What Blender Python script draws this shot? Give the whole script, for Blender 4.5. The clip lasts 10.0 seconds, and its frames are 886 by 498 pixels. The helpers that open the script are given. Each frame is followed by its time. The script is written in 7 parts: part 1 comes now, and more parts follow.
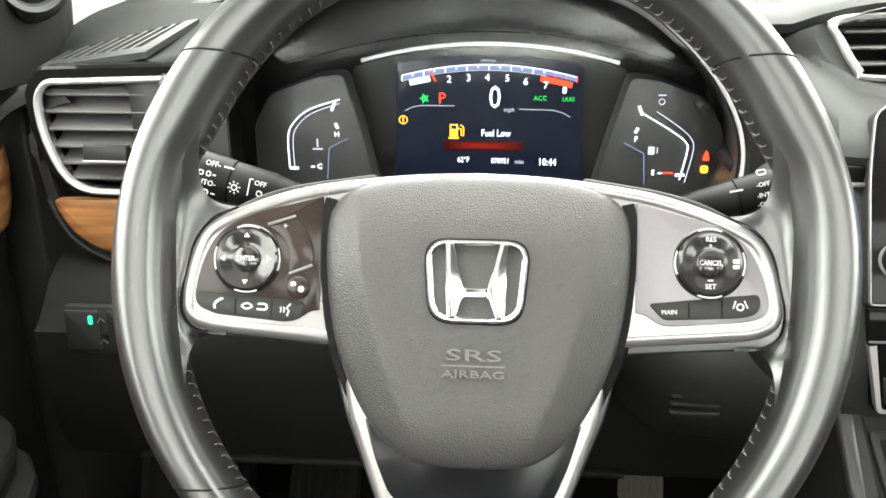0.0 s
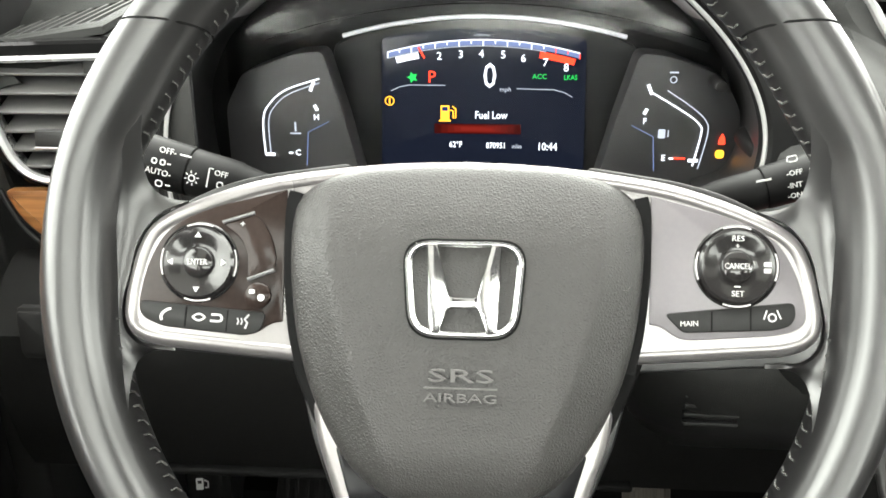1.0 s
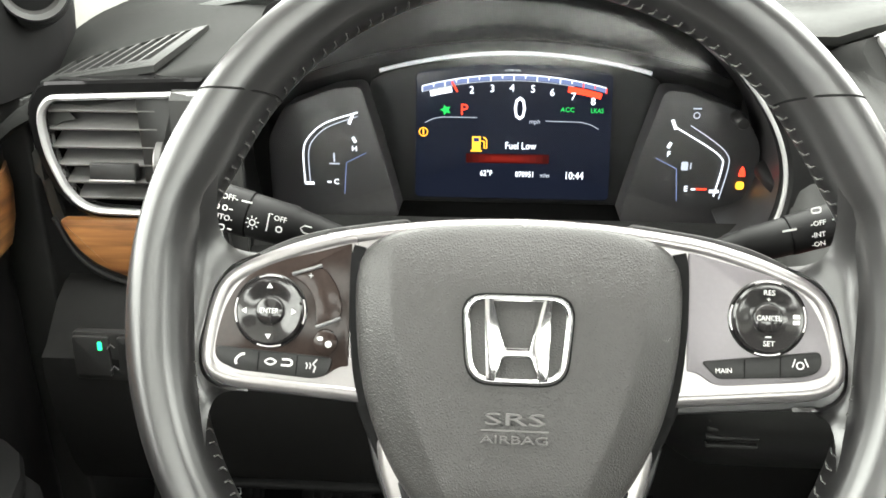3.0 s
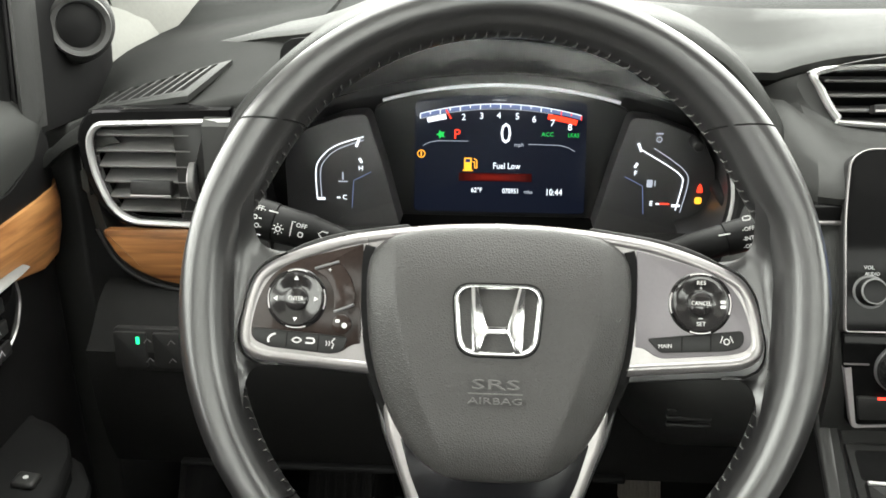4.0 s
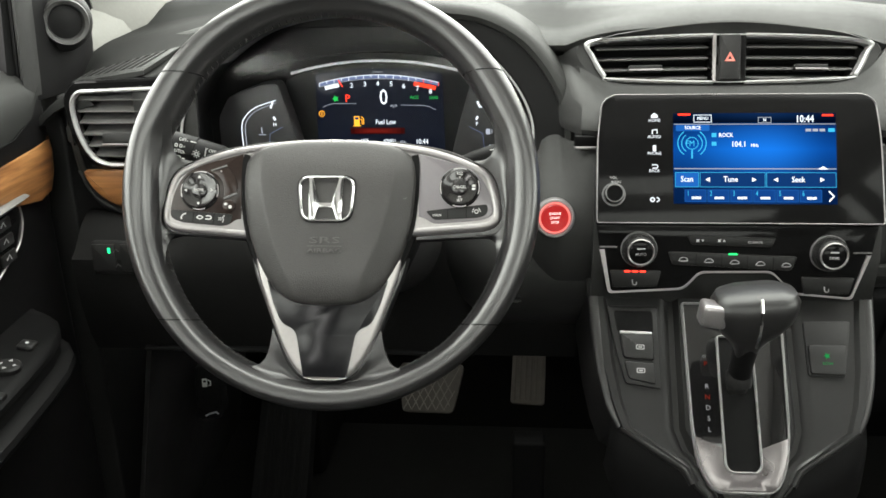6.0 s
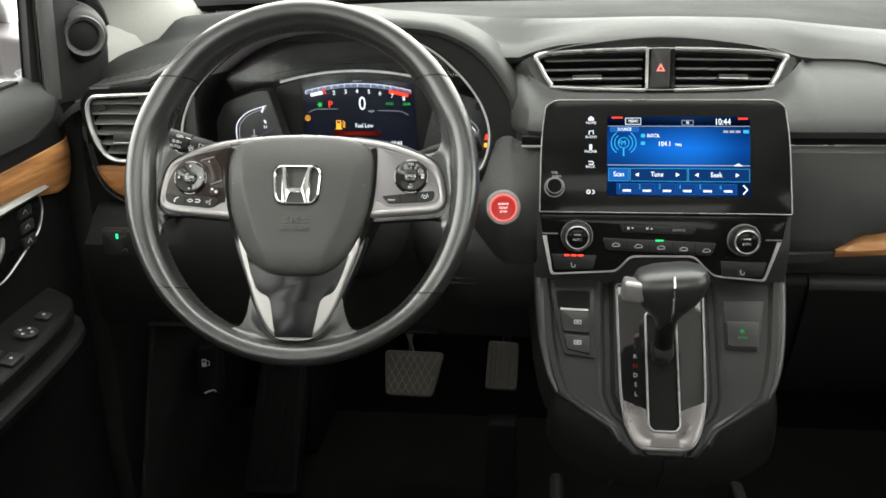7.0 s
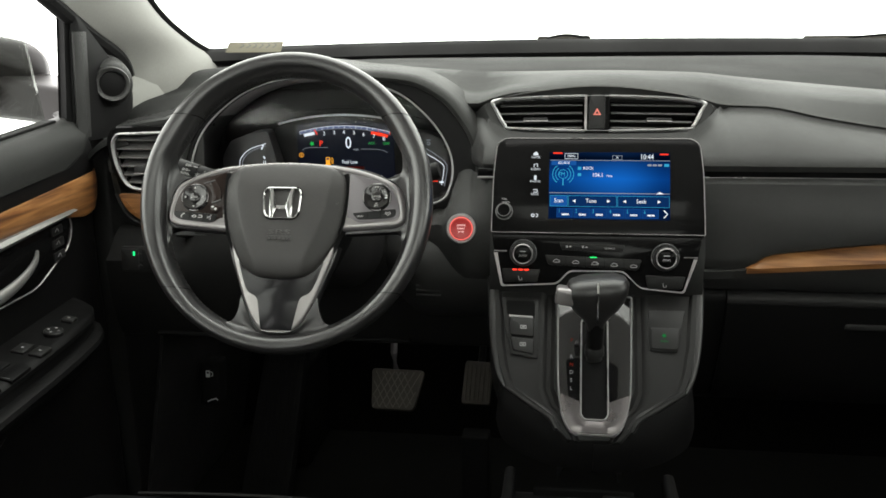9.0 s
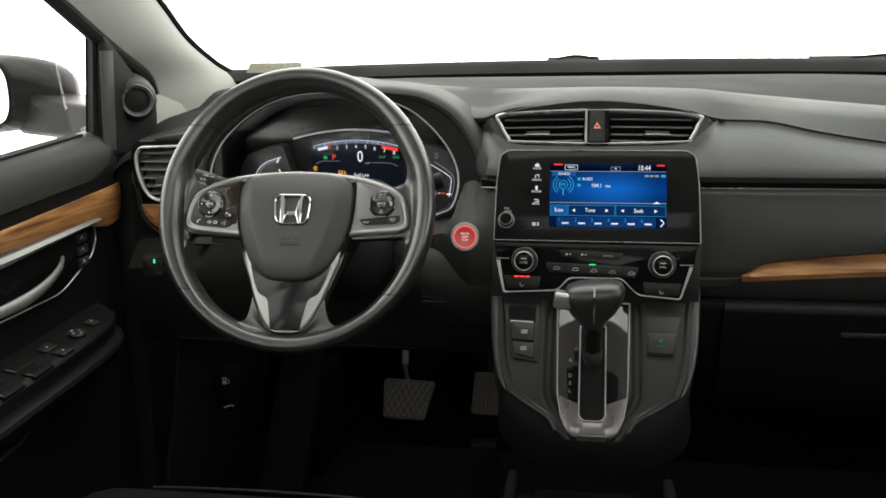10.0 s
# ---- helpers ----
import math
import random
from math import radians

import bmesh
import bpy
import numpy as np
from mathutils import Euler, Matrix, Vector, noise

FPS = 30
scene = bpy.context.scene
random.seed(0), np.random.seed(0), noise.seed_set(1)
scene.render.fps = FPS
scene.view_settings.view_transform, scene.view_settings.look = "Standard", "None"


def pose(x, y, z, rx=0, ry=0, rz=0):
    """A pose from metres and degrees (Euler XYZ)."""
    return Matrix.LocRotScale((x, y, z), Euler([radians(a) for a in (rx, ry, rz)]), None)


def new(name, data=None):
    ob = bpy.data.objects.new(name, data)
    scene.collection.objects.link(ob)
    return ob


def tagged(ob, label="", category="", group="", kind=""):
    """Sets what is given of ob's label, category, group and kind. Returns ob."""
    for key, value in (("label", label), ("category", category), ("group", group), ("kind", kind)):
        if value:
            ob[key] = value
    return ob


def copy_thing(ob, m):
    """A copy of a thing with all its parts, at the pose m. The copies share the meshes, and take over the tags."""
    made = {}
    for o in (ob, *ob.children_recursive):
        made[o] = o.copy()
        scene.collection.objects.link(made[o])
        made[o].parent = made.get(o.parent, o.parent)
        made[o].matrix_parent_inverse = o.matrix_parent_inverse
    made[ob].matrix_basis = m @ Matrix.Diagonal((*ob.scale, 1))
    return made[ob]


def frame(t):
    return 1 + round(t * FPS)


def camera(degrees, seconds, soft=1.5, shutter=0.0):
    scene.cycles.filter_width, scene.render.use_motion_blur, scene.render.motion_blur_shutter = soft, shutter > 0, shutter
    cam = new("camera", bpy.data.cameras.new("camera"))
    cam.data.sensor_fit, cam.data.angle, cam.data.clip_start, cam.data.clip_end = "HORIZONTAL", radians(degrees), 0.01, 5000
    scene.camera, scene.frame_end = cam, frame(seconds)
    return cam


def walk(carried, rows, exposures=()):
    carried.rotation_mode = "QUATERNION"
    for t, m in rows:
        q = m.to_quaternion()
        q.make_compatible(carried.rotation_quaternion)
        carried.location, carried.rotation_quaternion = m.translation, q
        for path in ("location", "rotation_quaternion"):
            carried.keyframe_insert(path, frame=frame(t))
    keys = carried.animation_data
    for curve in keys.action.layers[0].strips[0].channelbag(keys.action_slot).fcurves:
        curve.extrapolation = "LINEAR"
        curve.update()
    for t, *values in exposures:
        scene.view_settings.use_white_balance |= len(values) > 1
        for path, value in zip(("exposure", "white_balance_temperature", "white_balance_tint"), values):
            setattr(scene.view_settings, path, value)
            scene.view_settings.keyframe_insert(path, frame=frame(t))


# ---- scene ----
cam = camera(54.1, 10.0, 1.65)
METRES, EYE, TILT, LEAN, TURN = 0.95, 0.85, -20.0, 0.0, 4.2
ROWS = [
    (0.0, 0.0, 0.0, 0.0, 0.0, 0.0, -0.0),
    (0.5, 0.0033, 0.0347, 0.0028, -0.22, -0.58, 0.06),
    (1.0, 0.0081, 0.0623, 0.0082, 0.06, -1.14, 0.22),
    (1.5, 0.0067, 0.0896, 0.0068, -0.01, -1.73, 0.39),
    (2.0, 0.0014, 0.0936, 0.0091, 0.06, -1.66, 0.32),
    (2.5, -0.0089, 0.0703, 0.0246, 0.08, -1.51, 0.17),
    (3.0, -0.017, 0.0308, 0.0389, 0.1, -1.92, 0.09),
    (4.5, -0.0007, -0.1251, 0.0078, -0.4, 0.24, 0.25),
    (5.0, 0.038, -0.1931, -0.025, -0.68, 0.32, 0.5),
    (5.5, 0.0827, -0.2662, -0.0498, 0.17, 0.41, 0.79),
    (6.0, 0.1266, -0.3318, -0.066, 0.66, 0.34, 0.88),
    (7.5, 0.228, -0.5107, -0.126, 2.46, 3.04, 0.04),
    (8.0, 0.2536, -0.5578, -0.1391, 1.77, 4.41, -0.01),
    (8.5, 0.2702, -0.5937, -0.1582, 2.79, 4.86, -0.23),
    (9.0, 0.2804, -0.6216, -0.1756, 3.44, 5.6, -0.48),
    (9.5, 0.3012, -0.6463, -0.1955, 4.13, 6.2, -0.83),
    (10.0, 0.3151, -0.6627, -0.2099, 5.15, 7.45, -1.0),
]
walk(cam, [(t, pose(0, 0, EYE, TILT, LEAN, TURN) @ pose(METRES * x, METRES * y, METRES * z, 90 + pitch, roll, yaw)) for t, x, y, z, yaw, pitch, roll in ROWS],
     [(0.0, 1.74), (0.6, 1.57), (2.0, 1.53), (3.2, 1.54), (4.5, 0.7), (5.5, 0.7), (7.5, 0.53), (8.5, 0.0), (10.0, -0.12)])

# the middle of the car
CX, WX = 0.359, -0.0136      # the car's middle and the driver's middle

# ---- light: a bright white hall outside, seen and felt through the glass ----
world = bpy.data.worlds.new("hall_light")
scene.world = world
world.use_nodes = True
wn, wl = world.node_tree.nodes, world.node_tree.links
wn["Background"].inputs[0].default_value = (1.0, 0.985, 0.95, 1)
# the hall: a pale floor, white walls and a brighter lit ceiling
dirs, split, rise = wn.new("ShaderNodeTexCoord"), wn.new("ShaderNodeSeparateXYZ"), wn.new("ShaderNodeValToRGB")
wl.new(dirs.outputs["Generated"], split.inputs[0])
half = wn.new("ShaderNodeMapRange")
half.inputs[1].default_value, half.inputs[2].default_value = -1.0, 1.0
wl.new(split.outputs["Z"], half.inputs[0])
wl.new(half.outputs[0], rise.inputs[0])
for pos, val in ((0.0, 0.65), (0.45, 0.58), (0.5, 0.5), (0.65, 0.52), (0.84, 0.75), (0.92, 1.0), (1.0, 1.0)):
    e = rise.color_ramp.elements[0] if pos == 0 else rise.color_ramp.elements[1] if pos == 1 else rise.color_ramp.elements.new(pos)
    e.position, e.color = pos, (val, val, val, 1)
level = wn.new("ShaderNodeMath")
level.operation = "MULTIPLY"
level.inputs[1].default_value = 8.8
wl.new(rise.outputs[0], level.inputs[0])
wl.new(level.outputs[0], wn["Background"].inputs[1])


# ---- materials ----
def mat(name, base, rough=0.5, metal=0.0, var=0.15, scale=40.0, bump=0.0, bscale=900.0, cells=False, spec=0.5, coat=0.0, emit=None, power=0.0):
    """A procedural surface: base colour with large stains and fine grain, uneven gloss and a fine relief."""
    m = bpy.data.materials.new(name)
    m.use_nodes = True
    n, l = m.node_tree.nodes, m.node_tree.links
    b = n["Principled BSDF"]
    b.inputs["Metallic"].default_value = metal
    b.inputs["Specular IOR Level"].default_value = spec
    b.inputs["Coat Weight"].default_value = coat
    b.inputs["Coat Roughness"].default_value = 0.24
    co = n.new("ShaderNodeTexCoord")
    big, fine = n.new("ShaderNodeTexNoise"), n.new("ShaderNodeTexNoise")
    big.inputs["Scale"].default_value, fine.inputs["Scale"].default_value = scale * 0.35, scale * 12
    big.inputs["Detail"].default_value = 4
    for q in (big, fine):
        l.new(co.outputs["Object"], q.inputs["Vector"])
    add = n.new("ShaderNodeMath")
    add.operation = "ADD"
    l.new(big.outputs["Fac"], add.inputs[0])
    l.new(fine.outputs["Fac"], add.inputs[1])
    ramp = n.new("ShaderNodeMapRange")
    ramp.inputs[1].default_value, ramp.inputs[2].default_value = 0.6, 1.4
    ramp.inputs[3].default_value, ramp.inputs[4].default_value = 1 - var, 1 + var
    l.new(add.outputs[0], ramp.inputs[0])
    mul = n.new("ShaderNodeVectorMath")
    mul.operation = "SCALE"
    mul.inputs[0].default_value = base
    l.new(ramp.outputs[0], mul.inputs["Scale"])
    l.new(mul.outputs[0], b.inputs["Base Color"])
    rr = n.new("ShaderNodeMapRange")
    rr.inputs[1].default_value, rr.inputs[2].default_value = 0.3, 0.7
    rr.inputs[3].default_value, rr.inputs[4].default_value = rough * 0.85, min(1, rough * 1.15)
    l.new(big.outputs["Fac"], rr.inputs[0])
    l.new(rr.outputs[0], b.inputs["Roughness"])
    if bump:
        if cells:
            tex, pits = n.new("ShaderNodeTexVoronoi"), n.new("ShaderNodeMapRange")
            tex.feature = "DISTANCE_TO_EDGE"
            pits.interpolation_type = "SMOOTHSTEP"
            pits.inputs[2].default_value = 0.4
            l.new(tex.outputs["Distance"], pits.inputs[0])
            warp, moved = n.new("ShaderNodeTexNoise"), n.new("ShaderNodeVectorMath")
            warp.inputs["Scale"].default_value = bscale * 0.45
            moved.operation = "MULTIPLY_ADD"
            moved.inputs[1].default_value = (1.6 / bscale,) * 3
            l.new(co.outputs["Object"], warp.inputs["Vector"])
            l.new(warp.outputs["Color"], moved.inputs[0])
            l.new(co.outputs["Object"], moved.inputs[2])
            out = pits.outputs[0]
        else:
            tex = n.new("ShaderNodeTexNoise")
            tex.inputs["Detail"].default_value = 3
            out = tex.outputs["Fac"]
        tex.inputs["Scale"].default_value = bscale
        l.new(moved.outputs[0] if cells else co.outputs["Object"], tex.inputs["Vector"])
        bp = n.new("ShaderNodeBump")
        bp.inputs["Strength"].default_value = bump
        bp.inputs["Distance"].default_value = 0.0005
        l.new(out, bp.inputs["Height"])
        l.new(bp.outputs[0], b.inputs["Normal"])
    if emit:
        b.inputs["Emission Color"].default_value = (*emit, 1)
        b.inputs["Emission Strength"].default_value = power
    return m


def wood_mat():
    m = mat("wood_trim", (0.3, 0.14, 0.05), 0.4, coat=0.12, spec=0.35)
    n, l = m.node_tree.nodes, m.node_tree.links
    co = n.new("ShaderNodeTexCoord")
    mp = n.new("ShaderNodeMapping")
    mp.inputs["Scale"].default_value = (9, 9, 120)
    mp.inputs["Rotation"].default_value = (0.12, 0.1, 0)
    l.new(co.outputs["Object"], mp.inputs["Vector"])
    nz = n.new("ShaderNodeTexNoise")
    nz.inputs["Scale"].default_value, nz.inputs["Detail"].default_value, nz.inputs["Distortion"].default_value = 1.0, 6, 0.5
    l.new(mp.outputs[0], nz.inputs["Vector"])
    cr = n.new("ShaderNodeValToRGB")
    cr.color_ramp.elements[0].position, cr.color_ramp.elements[0].color = 0.3, (0.06, 0.021, 0.007, 1)
    cr.color_ramp.elements[1].position, cr.color_ramp.elements[1].color = 0.72, (0.36, 0.175, 0.065, 1)
    mid = cr.color_ramp.elements.new(0.5)
    mid.color = (0.2, 0.088, 0.03, 1)
    l.new(nz.outputs["Fac"], cr.inputs[0])
    l.new(cr.outputs[0], n["Principled BSDF"].inputs["Base Color"])
    return m


def glow(name, col, power):
    m = bpy.data.materials.new(name)
    m.use_nodes = True
    n, l = m.node_tree.nodes, m.node_tree.links
    n.remove(n["Principled BSDF"])
    e = n.new("ShaderNodeEmission")
    e.inputs[0].default_value, e.inputs[1].default_value = (*col, 1), power
    l.new(e.outputs[0], n["Material Output"].inputs[0])
    return m


def glass_mat(name, tint=(1, 1, 1), gloss=1.0, rough=0.02):
    m = bpy.data.materials.new(name)
    m.use_nodes = True
    n, l = m.node_tree.nodes, m.node_tree.links
    n.remove(n["Principled BSDF"])
    tr, gl, mx, fr = n.new("ShaderNodeBsdfTransparent"), n.new("ShaderNodeBsdfGlossy"), n.new("ShaderNodeMixShader"), n.new("ShaderNodeFresnel")
    tr.inputs[0].default_value = (*tint, 1)
    gl.inputs["Roughness"].default_value = rough
    mu = n.new("ShaderNodeMath")
    mu.operation = "MULTIPLY"
    mu.inputs[1].default_value = gloss
    l.new(fr.outputs[0], mu.inputs[0])
    l.new(mu.outputs[0], mx.inputs[0])
    l.new(tr.outputs[0], mx.inputs[1])
    l.new(gl.outputs[0], mx.inputs[2])
    l.new(mx.outputs[0], n["Material Output"].inputs[0])
    return m


LEATHER = mat("black_leather", (0.007, 0.007, 0.0068), 0.34, var=0.1, scale=14, bump=0.012, bscale=1300, cells=True, spec=0.66, coat=0.45)
SEATHIDE = mat("black_seat_leather", (0.006, 0.006, 0.006), 0.35, var=0.25, scale=25, bump=0.15, bscale=700, cells=True, spec=0.4)
VINYL = mat("grained_vinyl", (0.027, 0.0263, 0.025), 0.42, var=0.1, scale=30, bump=0.34, bscale=720, cells=True, spec=0.36)
DASH = mat("soft_dash_plastic", (0.0145, 0.0151, 0.0141), 0.52, var=0.1, scale=12, bump=0.3, bscale=1100, cells=True, spec=0.15)
# darker, duller copy of the dash plastic; shade is put into its colour
SHADED_DASH = mat("shaded_dash_pad", (0.011, 0.0114, 0.0108), 0.75, var=0.12, scale=10, bump=0.25, bscale=1000, cells=True, spec=0.08)
FACE = mat("dark_dash_plastic", (0.019, 0.0193, 0.0185), 0.46, var=0.12, scale=14, bump=0.3, bscale=1100, cells=True, spec=0.2)
TRIMLINE = mat("bright_line_paint", (0.3, 0.3, 0.296), 0.3, 0.3, var=0.05)
# pale base colour stands in for light caught under the hood's top
LIT_LINING = mat("hood_lining", (0.27, 0.258, 0.26), 0.34, var=0.25, scale=20, spec=0.5)
BLACK = mat("black_plastic", (0.0125, 0.0125, 0.0122), 0.4, var=0.15, scale=30, bump=0.1, bscale=1500, spec=0.18)
MATTE = mat("matte_black", (0.006, 0.006, 0.006), 0.8, var=0.2, scale=20, spec=0.06)
PIANO = mat("piano_black", (0.004, 0.004, 0.004), 0.08, var=0.2, scale=15, spec=0.07)
GAUGE = mat("gauge_face", (0.028, 0.0275, 0.0275), 0.42, var=0.15, scale=20)
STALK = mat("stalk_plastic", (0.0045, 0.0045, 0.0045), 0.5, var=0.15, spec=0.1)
INLAY = mat("gloss_inlay", (0.005, 0.0051, 0.0058), 0.2, var=0.2, spec=0.25)
KNEE = mat("black_knee_plastic", (0.008, 0.008, 0.0078), 0.6, var=0.15, scale=14, bump=0.25, bscale=1100, cells=True, spec=0.06)
BROWNBLACK = mat("gloss_brown_black", (0.02, 0.0145, 0.0125), 0.16, var=0.2, scale=30, spec=0.15)
SILVER = mat("satin_silver", (0.222, 0.213, 0.211), 0.3, 0.72, var=0.06, scale=30)
SILVERDIM = mat("silver_paint", (0.42, 0.4, 0.4), 0.36, 0.8, var=0.06, scale=30)
CHROME = mat("chrome", (0.7, 0.7, 0.69), 0.12, 1.0, var=0.03)
BADGE = mat("badge_chrome", (0.48, 0.48, 0.475), 0.13, 0.97, var=0.03)
HANDLE = mat("satin_handle_silver", (0.16, 0.158, 0.152), 0.4, 0.5, var=0.06, scale=30)
LEGSILVER = mat("spoke_silver", (0.255, 0.245, 0.239), 0.31, 0.75, var=0.06, scale=30)
RAIL = mat("satin_black_plastic", (0.014, 0.014, 0.0136), 0.33, var=0.12, scale=30, spec=0.5)
FOOT = mat("satin_grey_paint", (0.15, 0.14, 0.14), 0.3, 0.85, var=0.06, scale=30)
GEARGLOSS = mat("gear_gloss_black", (0.004, 0.004, 0.004), 0.05, var=0.1, scale=15, spec=0.5)
GRIP = mat("grip_leather", (0.012, 0.012, 0.0117), 0.38, var=0.12, scale=12, bump=0.06, bscale=1200, cells=True, spec=0.4)
DIALGLOSS = mat("dial_gloss_black", (0.012, 0.0115, 0.0112), 0.12, var=0.1, scale=15, spec=0.5)
PILLAR = mat("grey_trim_cloth", (0.15, 0.15, 0.138), 0.85, var=0.08, scale=20, bump=0.2, bscale=900)
HEADCLOTH = mat("headliner_cloth", (0.82, 0.81, 0.78), 0.9, var=0.06, scale=20, bump=0.2, bscale=900)
# grey stands in for a bright reflection on the gloss black right pad
PADSHEEN = mat("pad_sheen", (0.125, 0.117, 0.123), 0.33, 0.25, var=0.05)
CARPET = mat("black_carpet", (0.006, 0.006, 0.0057), 0.95, var=0.4, scale=60, bump=0.6, bscale=500, spec=0.02)
TREAD = mat("worn_tread", (0.11, 0.101, 0.088), 0.6, var=0.3, spec=0.3)
RUBBER = mat("rubber", (0.05, 0.045, 0.038), 0.7, var=0.3, scale=60, bump=0.2, spec=0.2)
WOOD = wood_mat()
STITCH = mat("thread", (0.055, 0.055, 0.052), 0.8, var=0.2)
PAINTED = mat("black_car_paint", (0.006, 0.0052, 0.005), 0.36, var=0.1, spec=0.1)
GREYPLASTIC = mat("grey_plastic", (0.1, 0.1, 0.1), 0.55, var=0.1)
RINGGREY = mat("grey_ring_plastic", (0.025, 0.025, 0.024), 0.5, var=0.08)
MARK = mat("white_print", (0.43, 0.43, 0.42), 0.5, var=0.05)
ARCLINE = mat("bright_arc_paint", (0.85, 0.86, 0.9), 0.25, 0.1, var=0.03)
MARKDIM = mat("grey_print", (0.32, 0.32, 0.32), 0.5, var=0.05)
MESHCLOTH = mat("speaker_mesh", (0.006, 0.006, 0.006), 0.8, var=0.2, bump=0.8, bscale=1400, spec=0.15)
PAPER = mat("tan_paper", (0.055, 0.049, 0.029), 0.8, var=0.08)
GLASS = glass_mat("window_glass", (0.86, 0.88, 0.86), 0.25)
MIRROR = mat("mirror_glass", (0.9, 0.9, 0.9), 0.02, 1.0, var=0.01)
LENS = glass_mat("clear_lens", (0.94, 0.94, 0.95), 0.9, 0.16)
LCD = mat("display_glass", (0.006, 0.007, 0.011), 0.2, var=0.1, spec=0.2, emit=(0.25, 0.4, 1.0), power=0.006)
WHITE_L, DIMWHITE_L = glow("white_light", (0.85, 0.93, 1.0), 1.1), glow("soft_white_light", (0.8, 0.88, 1.0), 0.4)
RED_L, ORANGE_L, GREEN_L = glow("red_light", (1.0, 0.05, 0.02), 1.3), glow("orange_light", (1.0, 0.42, 0.03), 1.2), glow("green_light", (0.03, 0.75, 0.12), 0.6)
CYAN_L, BLUE_L, NAVY_L = glow("cyan_light", (0.05, 0.5, 0.85), 0.8), glow("blue_light", (0.016, 0.135, 0.5), 0.7), glow("navy_light", (0.005, 0.02, 0.09), 0.9)
STEEL_L = glow("steel_blue_light", (0.3, 0.4, 0.75), 0.34)


# ---- building tools ----
def frame_at(o, lean=0.0, yaw=0.0):
    """A face frame: x along the face, y up it, z out towards the driver; its top leans forwards by lean degrees."""
    return Matrix.Translation(o) @ Matrix.Rotation(radians(yaw), 4, "Z") @ Matrix.Rotation(radians(90 - lean), 4, "X")


def thing(name, at, label, category, group="", kind=""):
    e = new(name)
    e.location = at
    e.empty_display_size = 0.05
    return tagged(e, label, category, group, kind)


def finish(bm, material, name, smooth=True, merge=False):
    if merge:
        bmesh.ops.remove_doubles(bm, verts=bm.verts, dist=1e-6)
    bmesh.ops.recalc_face_normals(bm, faces=bm.faces)
    me = bpy.data.meshes.new(name)
    bm.to_mesh(me)
    bm.free()
    me.materials.append(material)
    if smooth:
        me.shade_smooth()
        me.set_sharp_from_angle(angle=radians(38))
    return me


def part(name, bm, material, parent=None, label="", smooth=True):
    """Links a bmesh, made in world places, as one mesh object under its thing or part."""
    ob = new(name, finish(bm, material, name, smooth))
    if parent:
        ob.parent = parent
        ob.matrix_parent_inverse = Matrix.Translation(-parent.location)
    if label:
        tagged(ob, label)
    return ob


def alone(name, bm, material, label, category, group="", kind="", smooth=True):
    return tagged(part(name, bm, material, None, "", smooth), label, category, group, kind)


def rounded(pts, r, k=5):
    out, c = [], len(pts)
    for i in range(c):
        a, b, d = Vector(pts[i - 1]), Vector(pts[i]), Vector(pts[(i + 1) % c])
        u, v = a - b, d - b
        rr = r[i] if isinstance(r, (list, tuple)) else r
        p, q = b + u.normalized() * min(rr, u.length * 0.48), b + v.normalized() * min(rr, v.length * 0.48)
        for j in range(k + 1):
            t = j / k
            out.append((1 - t) ** 2 * p + 2 * t * (1 - t) * b + t * t * q)
    return [tuple(p) for p in out]


def spline(pts, per=8, closed=False):
    v, out, c = [Vector(p) for p in pts], [], len(pts)
    for i in range(c if closed else c - 1):
        if closed:
            a, b, d, e = v[i - 1], v[i], v[(i + 1) % c], v[(i + 2) % c]
        else:
            a, b, d, e = v[max(i - 1, 0)], v[i], v[i + 1], v[min(i + 2, c - 1)]
        for j in range(per):
            t = j / per
            out.append(0.5 * ((2 * b) + (d - a) * t + (2 * a - 5 * b + 4 * d - e) * t * t + (3 * b - a - 3 * d + e) * t ** 3))
    if not closed:
        out.append(v[-1])
    return [tuple(p) for p in out]


def area2(pts):
    return sum(pts[i - 1][0] * p[1] - p[0] * pts[i - 1][1] for i, p in enumerate(pts))


def inset(pts, d):
    """The outline moved inwards by d."""
    s, out, c = (1 if area2(pts) > 0 else -1), [], len(pts)
    for i in range(c):
        a, b, e = Vector(pts[i - 1]), Vector(pts[i]), Vector(pts[(i + 1) % c])
        n1, n2 = (b - a), (e - b)
        if n1.length < 1e-9 or n2.length < 1e-9:
            n1 = n2 = e - a
        n1, n2 = Vector((-n1.y, n1.x)).normalized(), Vector((-n2.y, n2.x)).normalized()
        m = (n1 + n2)
        m = m / max(m.length_squared / 2, 0.5)
        out.append(tuple(b + m * d * s))
    return out


def bridge(bm, rings, m, cap0=False, cap1=False, closed=True):
    vs = [[bm.verts.new(m @ Vector(p)) for p in ring] for ring in rings]
    for a, b in zip(vs, vs[1:]):
        c = len(a)
        for i in range(c if closed else c - 1):
            j = (i + 1) % c
            bm.faces.new((a[i], a[j], b[j], b[i]))
    if cap0:
        bm.faces.new(vs[0][::-1])
    if cap1:
        bm.faces.new(vs[-1])
    return bm


def slab(m, pts, z0, z1, bev=0.001, bm=None):
    """A plate with the outline pts in the frame m, from z0 up to z1, its upper edge rounded."""
    bm = bm or bmesh.new()
    rings = [[(*p, z0) for p in pts], [(*p, z1 - bev) for p in pts]]
    if bev:
        rings += [[(*p, z1 - bev * 0.3) for p in inset(pts, bev * 0.3)], [(*p, z1) for p in inset(pts, bev)]]
    return bridge(bm, rings, m, True, True)


